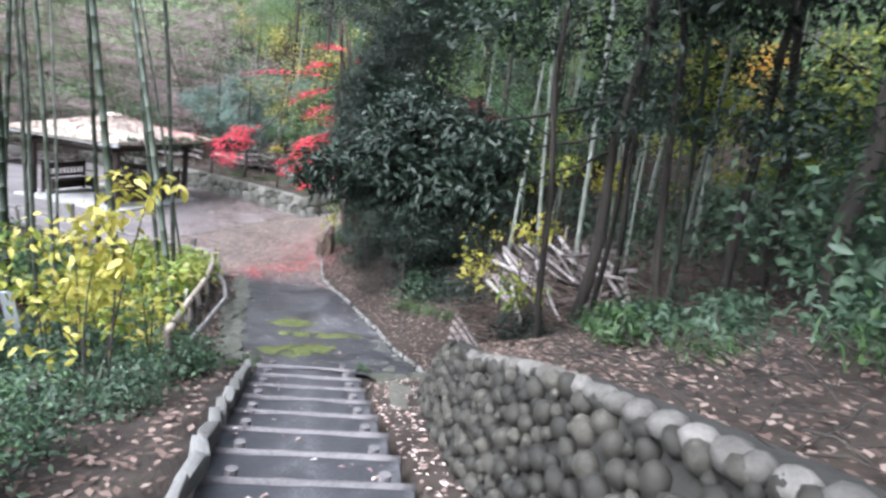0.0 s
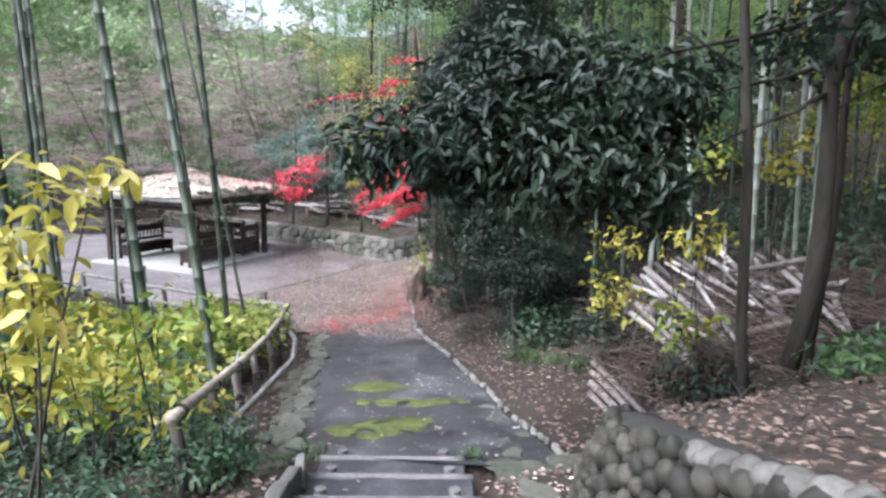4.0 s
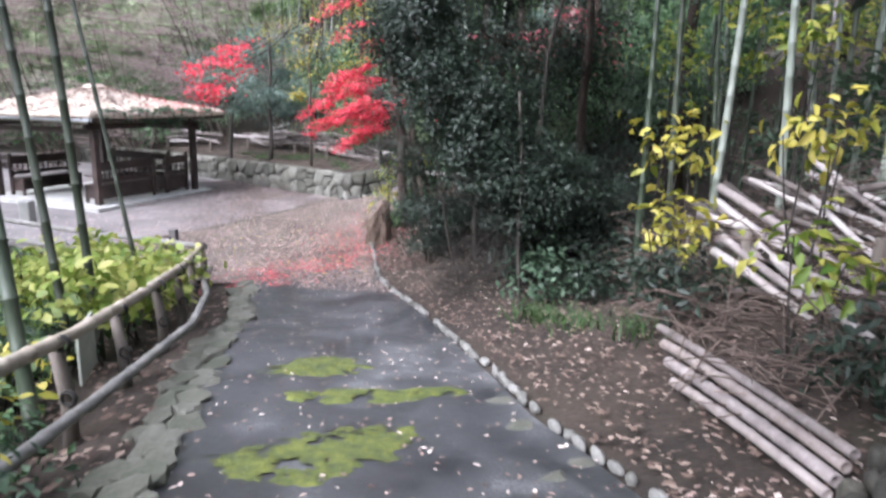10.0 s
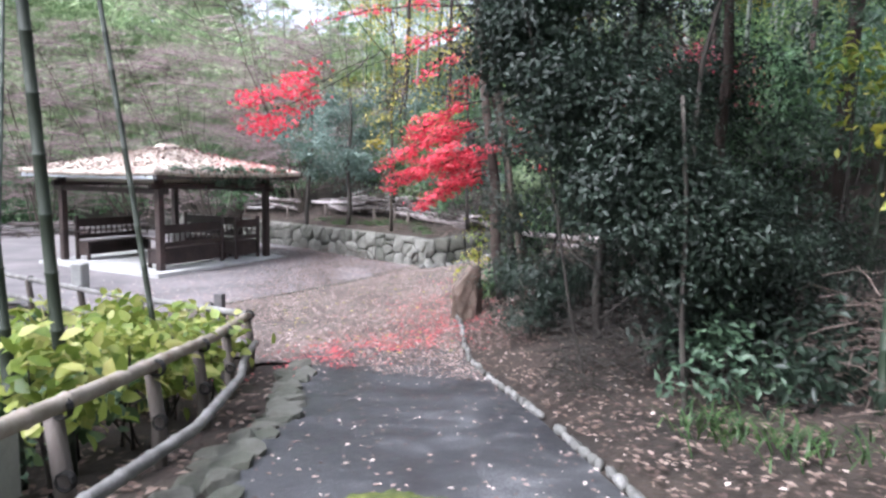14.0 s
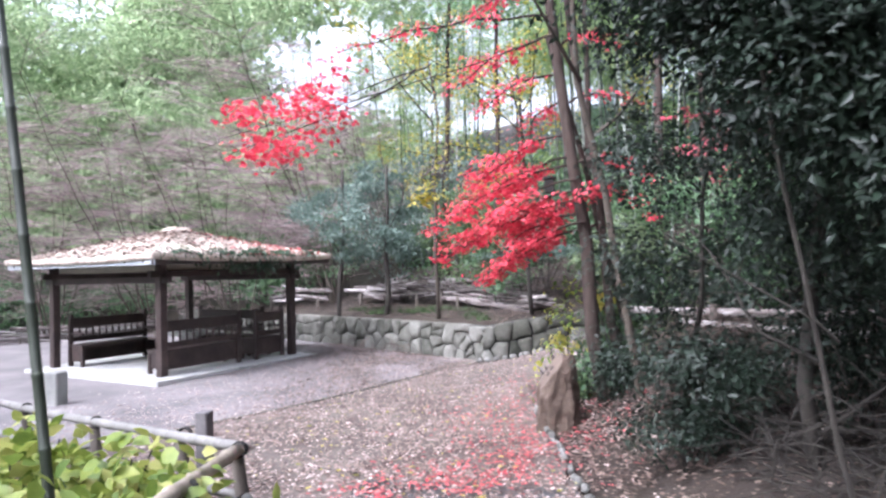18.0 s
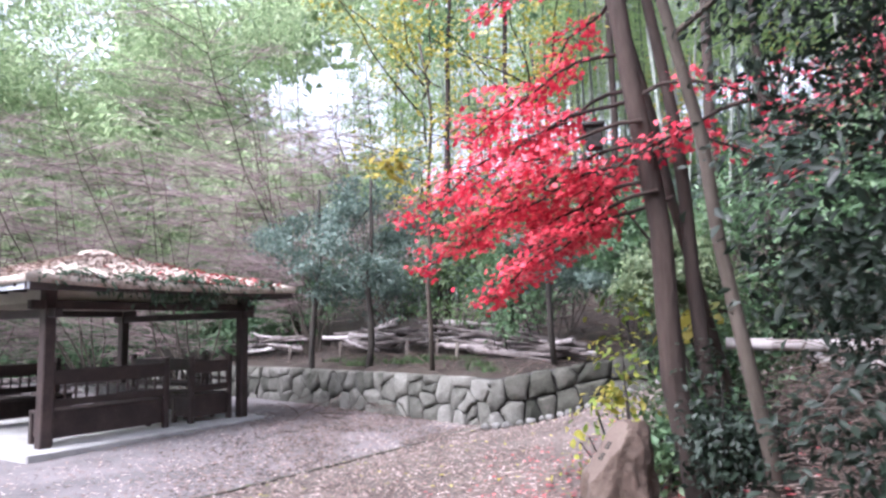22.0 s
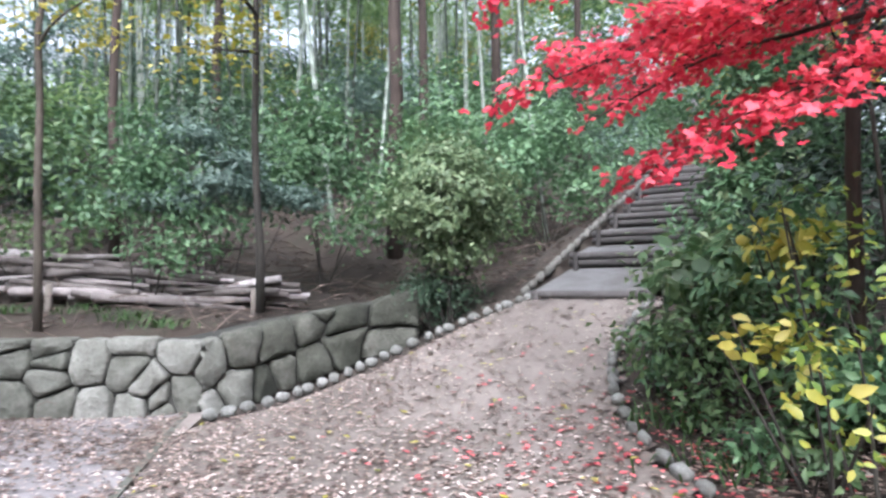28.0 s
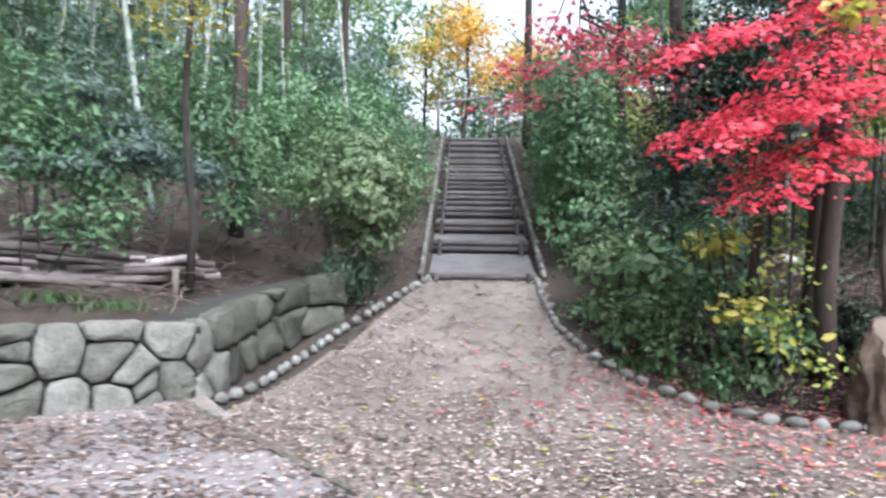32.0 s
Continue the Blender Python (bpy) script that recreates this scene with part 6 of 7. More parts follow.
# bare mauve trees beyond the shelter
def bare(seed):
    """Several stems fanning westward from one foot, with layers of fine drooping twigs."""
    rng = np.random.default_rng(seed)
    t = thing("bare_tree", (0, 0, 0), "bare many-stemmed tree with fine mauve-grey twigs", "tree", "bare trees")
    lines, twigs = [], []
    for k in range(8):
        a = math.pi + rng.normal() * 0.75
        out, up = rng.uniform(0.8, 3.4), rng.uniform(3.6, 6.2)
        lines.append(stem_line((0.15 * math.cos(a), 0.15 * math.sin(a), -0.3), (out * math.cos(a), out * math.sin(a), up), 0.024, 0.007, 9, 0.25, seed * 20 + k))
        spine = [Vector(p) for p in lines[-1][0]]
        for j in range(17):
            w = rng.uniform(0.18, 1.0) * (len(spine) - 1)
            p = spine[int(w)].lerp(spine[min(int(w) + 1, len(spine) - 1)], w - int(w))
            b = a + rng.normal() * 1.1
            ln = rng.uniform(0.7, 1.9)
            e = p + Vector((math.cos(b) * ln, math.sin(b) * ln, rng.uniform(-0.15, 0.5) * ln))
            lines.append(stem_line(p, e, 0.009, 0.004, 4, 0.15, seed + k * 17 + j))
            for i in range(7):
                q = p.lerp(e, rng.uniform(0.15, 1))
                d = (e - p) * rng.uniform(0.2, 0.5) + Vector(rng.normal(size=3) * np.array([0.3, 0.3, 0.07]))
                f = q + d
                twigs.append(([q, q.lerp(f, 0.5) + Vector((0, 0, 0.03)), f], [0.006, 0.005, 0.003]))
                for h in range(3):
                    g = q.lerp(f, 0.3 + 0.3 * h)
                    twigs.append(([g, g + d * 0.4 + Vector(rng.normal(size=3) * np.array([0.2, 0.2, 0.05]))], [0.0045, 0.003]))
    child("trunk", tubes("trunk", lines, M_TRUNKG, 6, False), t)
    tagged(child("twig_mass", tubes("twig_mass", twigs, M_TWIG, 3, False), t), kind="stuff")
    return t


bares = [bare(1), bare(2)]
for i, (x, y, s) in enumerate(((-12.4, 29.0, 1.05), (-9.6, 29.6, 1.0), (-15.6, 29.6, 1.15), (-17.8, 27.8, 1.1), (-11.0, 32.5, 1.3), (-8.0, 31.0, 1.1))):
    m = pose(x, y, land1(x, y), 0, 0, (i * 53) % 50 - 25) @ Matrix.Scale(s, 4)
    if i < 2:
        bares[i].matrix_basis = m
    else:
        copy_thing(bares[i % 2], m)


# ---- cut bamboo ----
def pole(parent, a, b, r, material=None, name="pole"):
    """A cut bamboo pole with open ends."""
    pts, rad = culm_line(a, b, r, r * 0.85, 0.3, RNG.normal() * 0.02, (0.3, 0.3, 0.9))
    v, f = tube(pts, rad, 8, False)
    n = len(v)
    # hollow ends: an inner wall a hand deep
    for end, k in ((0, 0), (len(pts) - 1, n - 8)):
        c = Vector(pts[end])
        d = (Vector(pts[1]) - c if end == 0 else Vector(pts[-2]) - c).normalized()
        m = len(v)
        v += [c + (p - c) * 0.8 for p in v[k:k + 8]]
        v += [c + (p - c) * 0.8 + d * 0.1 for p in v[k:k + 8]]
        for s in range(8):
            t = (s + 1) % 8
            f += [(k + s, k + t, m + t, m + s), (m + s, m + t, m + 8 + t, m + 8 + s)]
        f.append(tuple(range(m + 8, m + 16)))
    return child(name, mesh_of("pole", v, f, material or M_CULMW, True), parent)


def stack(label, a, b, n, wide, high, seed, r=0.052, jitter=0.2, group="stacks of cut bamboo"):
    """Cut poles lying along a line between stakes."""
    rng = np.random.default_rng(seed)
    a, b = Vector(a), Vector(b)
    d = (b - a).normalized()
    s = Vector((-d.y, d.x, 0)).normalized()
    t = thing("bamboo_stack", tuple(a), label, "bamboo stack", group)
    full = (b - a).length
    for k in range(n):
        lv = rng.uniform() ** 1.3
        ln = rng.uniform(0.25, 0.55)
        u0 = rng.uniform(-0.03, 1.03 - ln)
        yaw = rng.normal() * 0.08
        mid = d * full * (u0 + ln / 2) + s * rng.uniform(-wide, wide) * (1 - 0.6 * lv) + Vector((0, 0, (b.z - a.z) * (u0 + ln / 2) + 0.05 + high * lv))
        way = (d * math.cos(yaw) + s * math.sin(yaw)) * full * ln / 2 + Vector((0, 0, rng.normal() * 0.06))
        pole(t, mid - way, mid + way, r * rng.uniform(0.5, 1.1), M_CULMO)
    for u in (0.2, 0.85):
        for side in (-1,):
            p = d * full * u + s * side * (wide + 0.06)
            v, f = tube([p + Vector((0, 0, -0.3)), p + Vector((0.01, 0, high * 0.4))], [0.04, 0.036], 8)
            child("stake", mesh_of("stake", v, f, M_POST, True), t)
    return t


for k, (a, b, n) in enumerate((((-5.8, 27.1), (-2.95, 25.15), 46), ((-6.4, 27.9), (-3.4, 25.9), 18), ((-9.0, 29.3), (-6.0, 27.3), 26), ((-12.6, 31.0), (-9.4, 29.1), 16), ((-8.2, 30.2), (-5.6, 28.4), 8))):
    stack("long stack of bleached cut bamboo on the hill", (*a, land1(*a) + 0.08), (*b, land1(*b) + 0.08), n, 0.28, 0.38, 50 + k)
stack("dark stack of cut bamboo behind the shelter", (-19.5, 27.0, 0.15), (-14.5, 29.4, 0.15), 14, 0.3, 0.5, 77)
stack("stack of cut bamboo beside the far plaza", (-22.0, 24.0, 0.15), (-17.5, 28.0, 0.15), 10, 0.3, 0.4, 78)

# bundle beside the path, held by stakes
bundle = thing("bamboo_bundle", (0.76, 11.3, land1(0.9, 10.3)), "four long bleached bamboo poles tied to stakes", "bamboo bundle")
o = Vector(bundle.location)
for k in range(4):
    a = Vector((0.76 - 0.035 * k, 11.35 - 0.28 * k, 1.14 - 0.038 * k)) - o
    b = Vector((1.06 - 0.06 * k, 9.0 - 0.05 * k, 1.34 - 0.042 * k)) - o
    pole(bundle, a, b, 0.034 + 0.004 * (k % 3), M_CULMW if k % 2 else M_CULMO)
v, f = tube([Vector((0.72, 10.15, 0.5)) - o, Vector((0.72, 10.15, 1.06)) - o], [0.06, 0.055], 10)
child("stake", mesh_of("stake", v, f, M_TRUNKD, True), bundle, "short dark stake")
v, f = tube([Vector((0.84 + 0.1 * math.cos(q), 10.12 + 0.03 * q, 1.16 + 0.08 * math.sin(q))) - o for q in np.linspace(0, 5.5, 12)], [0.012] * 12, 5)
child("rope", mesh_of("rope", v, f, M_CULMW, True), bundle, "pale rope end")

# tumbled heap on the bank
heap = thing("bamboo_heap", (2.6, 12.6, land1(2.6, 12.6)), "tumbled heap of cut bamboo on the bank", "bamboo heap")
o = Vector(heap.location)
hr = np.random.default_rng(9)
for k in range(58):
    c = np.array([hr.uniform(1.45, 3.7), hr.uniform(10.9, 13.7), 0])
    lv = hr.uniform(0.06, 0.55) * (0.9 - 0.12 * abs(c[0] - 3))
    ang = math.radians(-66 + hr.normal() * 16) if k % 3 else math.radians(hr.uniform(0, 180))
    ln = hr.uniform(0.8, 1.7) if k % 3 else hr.uniform(0.3, 0.9)
    d = Vector((math.cos(ang), math.sin(ang), -0.3 + hr.normal() * 0.12))
    m = Vector((c[0], c[1], land1(c[0], c[1]) + lv)) - o
    pole(heap, m - d * ln / 2 * 1.2, m + d * ln / 2 * 1.2, hr.uniform(0.022, 0.045), M_CULMW if k % 5 == 1 else M_CULMO)
for x, y in ((1.55, 11.9), (2.1, 10.9), (1.3, 12.6), (2.9, 10.5)):
    z = land1(x, y)
    v, f = tube([Vector((x, y, z - 0.2)) - o, Vector((x + 0.02, y, z + 0.6)) - o], [0.05, 0.045], 8)
    child("stake", mesh_of("stake", v, f, M_POST, True), heap)

# poles and brush behind the rock
brush = thing("brush_pile", (-0.2, 18.9, land1(-0.2, 18.9)), "long bamboo poles laid over dry brush", "brush pile")
o = Vector(brush.location)
for a, b, r in (((-1.86, 19.5, 1.43), (0.5, 19.0, 1.36), 0.045), ((-1.25, 19.4, 1.42), (0.7, 18.9, 1.4), 0.04), ((-1.3, 19.3, 1.3), (0.6, 18.6, 1.2), 0.04), ((-1.15, 18.6, 1.0), (0.4, 18.0, 0.86), 0.035)):
    pole(brush, Vector(a) - o, Vector(b) - o, r)
for x, y in ((-0.9, 19.2), (0.2, 18.8)):
    v, f = tube([Vector((x, y, 0.1)) - o, Vector((x, y, 1.5)) - o], [0.045, 0.04], 8)
    child("stake", mesh_of("stake", v, f, M_POST, True), brush)


def twig_heap(name, label, n, box, length_, mats, seed, flat=0.25, rr=0.006):
    rng = np.random.default_rng(seed)
    lines = []
    for _ in range(n):
        x, y = rng.uniform(box[0], box[1]), rng.uniform(box[2], box[3])
        z = land1(x, y) + abs(rng.normal()) * box[4] + 0.01
        d = rng.normal(size=3) * np.array([1, 1, flat])
        d *= length_ * rng.uniform(0.4, 1.2) / np.linalg.norm(d)
        p = np.array([x, y, z])
        lines.append(([p - d / 2, p + np.array([0, 0, 0.03]), p + d / 2], [rr, rr * 0.9, rr * 0.5]))
    return tagged(new(name, tubes(name, lines, mats, 4, False)), label, "twigs", kind="stuff")


twig_heap("dry_brush", "dry brown brush and twigs on the ground", 3200, (-1.6, 1.4, 17.2, 19.6, 0.26), 0.55, M_BRUSH, 3, 0.3, 0.004)
twig_heap("shade_brush", "dark dry brush under the evergreen", 900, (-1.3, 1.3, 13.9, 16.8, 0.22), 0.5, M_TRUNKD, 8, 0.5)
twig_heap("bank_twigs", "dry twigs lying on the bank", 2200, (0.7, 5.5, 9.6, 14.8, 0.28), 0.55, M_BRUSH, 4)
twig_heap("stair_bank_twigs", "dry twigs lying above the cobble wall", 900, (1.2, 6.0, 0.5, 8.7, 0.07), 0.35, M_TRUNKD, 5)
twig_heap("hill_twigs", "dry twigs lying under the hill trees", 500, (-8.5, 2.5, 24.5, 30.0, 0.1), 0.8, M_BRUSH, 6)

for x, y, h in ((-3.02, 5.4, 0.32), (-2.96, 5.75, 0.3)):
    st = thing("wooden_stump", (x, y, land1(x, y)), "short dark round wooden stump by the stairs", "stump")
    v, f = tube([(0, 0, -0.1), (0, 0, h - 0.01), (0, 0, h)], [0.075, 0.07, 0.06], 12)
    child("body", mesh_of("body", v, f, M_TRUNKD, False), st)
stub = thing("stone_stub", (-10.3, 19.7, 0.05), "squat pale concrete post at the plaza edge", "bollard")
part("body", box_bm(0.24, 0.24, 0.55, (0, 0, 0.25), 0.02), M_CONC, stub)
marker = thing("white_stake", (-4.7, 7.9, land1(-4.7, 7.9)), "leaning white board among the shrubs", "stake", rz=20)
part("board", box_bm(0.14, 0.03, 0.95, (0, 0, 0.42), 0.006, Matrix.Rotation(radians(-10), 4, "Y")), M_TIN, marker)
box = thing("lamp_box", (-2.72, 19.16, 2.95), "small black lamp box on the maple trunk", "lamp")
part("body", box_bm(0.12, 0.12, 0.16, (0, 0, 0), 0.01), M_TIE, box)
part("hood", box_bm(0.16, 0.16, 0.03, (0, 0, 0.1), 0.008), M_TIE, box)


# ---- woods all round ----
def hill_spot(u, d):
    return (-4.45 - 0.814 * u + 0.58 * d, 23.95 + 0.58 * u + 0.814 * d)


def clear_of_stairs(x, y, room=1.5):
    s = (x - UP_AT[0]) * UP_DIR[0] + (y - UP_AT[1]) * UP_DIR[1]
    w = (x - UP_AT[0]) * UP_SIDE[0] + (y - UP_AT[1]) * UP_SIDE[1]
    return not (-3 < s < 11.5 and abs(w) < room)


def mass(name, label, spots, n, leaf, size, wide, seed, per=30, spread=0.3, **kw):
    """Far woods as one mass of leaves: spots of (x, y, base height, rx, rz)."""
    rng = np.random.default_rng(seed)
    blobs = [(x, y, land1(x, y) + h, r, r, rz) for x, y, h, r, rz in spots if clear_of_stairs(x, y, 1.1 + r * 0.9)]
    return tagged(new(name, leaf_mesh(name, clumps(n, blobs, rng, per, spread, 0.3), leaf, size, wide, rng=rng, **kw)), label, "woods", kind="stuff")


def clearing(x, y, h, r):
    """A gap between the crowns on the hill, through which the sky shows."""
    dx, dy = x + 2.6, y - 13.2
    far = math.hypot(dx, dy)
    way = math.degrees(math.atan2(dx, dy))
    rise = math.degrees(math.atan2(land1(x, y) + h - 1.7, far))
    pad = math.degrees(r / far) * 0.6
    return -26.5 - pad < way < -21 + pad and 15 - pad < rise < 20 + pad


rw = random.Random(11)
sp = [(*hill_spot(rw.uniform(-9, 17), rw.uniform(5, 34)), rw.uniform(0.3, 1.8), rw.uniform(0.9, 1.9), rw.uniform(0.7, 1.3)) for _ in range(120)]
mass("hill_undergrowth", "mixed green undergrowth on the wooded hill", sp, 60000, M_MID, 0.18, 0.42, 21, spread=0.25)
sp = [(*hill_spot(rw.uniform(-9, 17), rw.uniform(6, 28)), rw.uniform(0.5, 3.0), rw.uniform(0.9, 1.7), rw.uniform(0.7, 1.3)) for _ in range(50)]
mass("hill_blue_undergrowth", "blue-green leafy undergrowth on the hill", sp, 26000, M_BLUE, 0.16, 0.42, 22, spread=0.25)
sp = [(*hill_spot(rw.uniform(-9, 18), rw.uniform(10, 36)), rw.uniform(1.0, 14.0), rw.uniform(1.3, 2.4), rw.uniform(0.9, 1.8)) for _ in range(190)]
sp = [q for q in sp if not clearing(*q[:4])]
mass("hill_canopy", "green bamboo canopy over the hill", sp, 95000, M_BAMLF, 0.26, 0.22, 23, spread=0.5, droop=0.6)
sp = [(*hill_spot(rw.uniform(-8, 6), rw.uniform(9, 24)), rw.uniform(2.0, 6.0), rw.uniform(0.8, 1.4), rw.uniform(0.6, 1.0)) for _ in range(16)]
mass("hill_yellow_foliage", "yellow autumn foliage among the hill trees", sp, 4200, M_YEL, 0.14, 0.5, 24, spread=0.35)
# west beyond the shelter and garden: bright bamboo woods
sp = [(rw.uniform(-40, -12), rw.uniform(34, 50), rw.uniform(2.0, 22), rw.uniform(1.8, 3.4), rw.uniform(1.4, 2.6)) for _ in range(200)] + [(rw.uniform(-42, -26), rw.uniform(20, 36), rw.uniform(2.5, 17), rw.uniform(1.8, 3.2), rw.uniform(1.4, 2.6)) for _ in range(90)]
sp = [q for q in sp if not clearing(*q[:4])]
mass("west_canopy", "green bamboo woods beyond the shelter, backlight put into the colour", sp, 110000, M_FARLF, 0.36, 0.3, 25, spread=0.6, droop=0.5)
sp = [(rw.uniform(-36, -12), rw.uniform(29, 40), rw.uniform(0.6, 2.4), rw.uniform(1.2, 2.2), rw.uniform(0.8, 1.4)) for _ in range(46)]
mass("west_undergrowth", "dark evergreen undergrowth behind the shelter", sp, 26000, M_MID, 0.24, 0.45, 26, spread=0.35)
sp = [(rw.uniform(-34, -13), rw.uniform(-2, 21), rw.uniform(0.5, 9), rw.uniform(1.5, 2.8), rw.uniform(1.2, 2.2)) for _ in range(90)]
mass("garden_canopy", "green bamboo woods beyond the garden", sp, 46000, M_BAMLF, 0.3, 0.26, 27, spread=0.5, droop=0.5)
sp = [(rw.uniform(-24, -7.5), rw.uniform(0, 17), rw.uniform(0.2, 1.0), rw.uniform(0.9, 1.8), rw.uniform(0.5, 1.0)) for _ in range(50)]
sp = [q for q in sp if q[1] < 13.5 + max(0, -(q[0] + 4.6)) * 0.47 - 1.5]
mass("garden_undergrowth", "dark green undergrowth of the garden", sp, 24000, M_MID, 0.16, 0.45, 28, spread=0.28)
sp = [(rw.uniform(-60, -14), rw.uniform(52, 60), rw.uniform(0.0, 20), rw.uniform(3, 5), rw.uniform(2.4, 4)) for _ in range(70)]
sp = [q for q in sp if not clearing(*q[:4])]
mass("far_woods", "soft green woods in the distance, backlight put into the colour", sp, 30000, M_FARLF, 0.9, 0.5, 37, spread=1.0, droop=0.4)
# east: dark shaded woods
sp = [(rw.uniform(3.5, 17), rw.uniform(1, 24), rw.uniform(0.2, 1.6), rw.uniform(1.0, 1.9), rw.uniform(0.6, 1.3)) for _ in range(74)]
sp = [q for q in sp if not (q[0] < 5.6 and 8.5 < q[1] < 15)]
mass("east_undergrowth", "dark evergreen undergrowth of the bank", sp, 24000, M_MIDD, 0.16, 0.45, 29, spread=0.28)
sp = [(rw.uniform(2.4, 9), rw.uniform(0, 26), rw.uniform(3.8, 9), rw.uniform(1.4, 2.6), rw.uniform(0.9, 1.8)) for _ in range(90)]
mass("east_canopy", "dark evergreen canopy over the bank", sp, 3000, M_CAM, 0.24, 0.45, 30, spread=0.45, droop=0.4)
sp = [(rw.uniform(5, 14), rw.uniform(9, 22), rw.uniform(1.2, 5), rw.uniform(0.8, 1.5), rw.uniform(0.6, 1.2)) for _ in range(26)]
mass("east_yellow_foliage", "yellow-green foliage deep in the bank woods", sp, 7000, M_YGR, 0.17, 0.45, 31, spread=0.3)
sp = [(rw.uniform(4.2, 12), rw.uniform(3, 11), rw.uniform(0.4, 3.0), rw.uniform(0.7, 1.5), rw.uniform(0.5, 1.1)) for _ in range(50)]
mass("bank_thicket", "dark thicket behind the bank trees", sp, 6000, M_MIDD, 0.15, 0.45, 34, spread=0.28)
sp = [(UP_AT[0] + UP_DIR[0] * q + UP_SIDE[0] * r, UP_AT[1] + UP_DIR[1] * q + UP_SIDE[1] * r, rw.uniform(-0.5, 7), rw.uniform(1.2, 2.2), rw.uniform(1.0, 1.8)) for q, r in [(rw.uniform(15, 24), rw.uniform(-9, 9)) for _ in range(60)]]
mass("hilltop_woods", "green woods beyond the head of the hill stairs", sp, 30000, M_MID, 0.24, 0.42, 35, spread=0.4)
sp = [(rw.uniform(11, 22), rw.uniform(-2, 26), rw.uniform(0.5, 5.5), rw.uniform(1.2, 2.4), rw.uniform(0.9, 1.8)) for _ in range(70)]
mass("east_far_foliage", "light green foliage deep beyond the bank woods", sp, 13000, M_YGR, 0.26, 0.35, 38, spread=0.5)
# leaf mass mostly out of view, added to shade the stairs and the bank
sp = [(rw.uniform(0.4, 6), rw.uniform(1, 9), rw.uniform(4.2, 6.5), rw.uniform(0.9, 1.6), rw.uniform(0.4, 0.8)) for _ in range(40)]
mass("stair_canopy", "high leaf canopy, mostly unseen, added to shade the stairs and bank", sp, 5500, M_CAM, 0.2, 0.42, 39, spread=0.35)
# high leaves added over the bank to keep sky light off it
sp = [(rw.uniform(0.2, 7.5), rw.uniform(9, 19.5), rw.uniform(5.5, 8.5), rw.uniform(1.0, 1.8), rw.uniform(0.5, 1.0)) for _ in range(36)]
mass("bamboo_canopy", "high bamboo canopy added to shade the bank", sp, 17000, M_MIDD, 0.2, 0.25, 40, spread=0.4, droop=0.6)
# never in view: leaves added behind the start to hold sun off the bank
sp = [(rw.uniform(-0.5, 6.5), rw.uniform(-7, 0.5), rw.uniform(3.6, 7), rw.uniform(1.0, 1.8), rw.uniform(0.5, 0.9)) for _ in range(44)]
mass("start_canopy", "unseen leaf canopy added behind the stairs to block the sun", sp, 7500, M_CAM, 0.25, 0.42, 43, spread=0.4)
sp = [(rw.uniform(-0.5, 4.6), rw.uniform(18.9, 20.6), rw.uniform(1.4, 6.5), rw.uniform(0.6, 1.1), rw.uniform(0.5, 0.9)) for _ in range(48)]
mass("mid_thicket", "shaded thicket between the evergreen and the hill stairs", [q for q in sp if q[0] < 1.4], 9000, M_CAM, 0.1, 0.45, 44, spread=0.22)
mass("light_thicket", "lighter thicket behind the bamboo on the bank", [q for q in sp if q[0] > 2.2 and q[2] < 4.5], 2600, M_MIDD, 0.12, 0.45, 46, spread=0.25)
# leaves above the view, added only to darken the bank below
sp = [(rw.uniform(0.8, 8), rw.uniform(3.5, 10), rw.uniform(4.6, 6.0), rw.uniform(1.0, 1.8), rw.uniform(0.5, 0.9)) for _ in range(36)]
mass("bank_roof_canopy", "unseen high leaf canopy added to shade the bank", sp, 2600, M_CAM, 0.25, 0.42, 45, spread=0.4)
# behind the start of the walk
sp = [(rw.uniform(-14, 12), rw.uniform(-22, -9), rw.uniform(0.5, 8), rw.uniform(1.8, 3), rw.uniform(1.4, 2.4)) for _ in range(40)]
mass("south_woods", "green woods behind the head of the stairs", sp, 16000, M_MID, 0.3, 0.45, 32, spread=0.5)

# tall conifer trunks on the hill
for k, (x, y, r, h) in enumerate(((-0.83, 26.7, 0.12, 10), (0.2, 27.5, 0.09, 10), (-4.6, 27.6, 0.07, 9), (-6.2, 29.0, 0.08, 9), (2.6, 28.4, 0.12, 11), (5.2, 28.6, 0.1, 10), (3.4, 20.8, 0.14, 11), (1.1, 19.4, 0.1, 9), (6.4, 22.2, 0.12, 10), (-2.4, 30.5, 0.1, 11), (8.5, 25.0, 0.12, 11))):
    z = land1(x, y) - 0.1
    tree("hill_tree", "straight reddish-brown trunk on the hill", "tree", [stem_line((x, y, z), (x + 0.2, y + 0.1, z + h), r, r * 0.6, 8, 0.1, k)], [limb((x, y, z + h * u), (x + 1.2 * math.cos(k + u * 11), y + 1.2 * math.sin(k + u * 11), z + h * u + 0.5), 0.02, 0.2, k) for u in (0.5, 0.65, 0.8)],
         clumps(1400, [(x, y, z + h * 0.8, 1.2, 1.2, 0.9), (x + 0.4, y, z + h, 1.3, 1.3, 1.0)], per=26, spread=0.25, hollow=0.1), M_TRUNK, M_MID, 0.16, 0.42, group="trees on the hill")

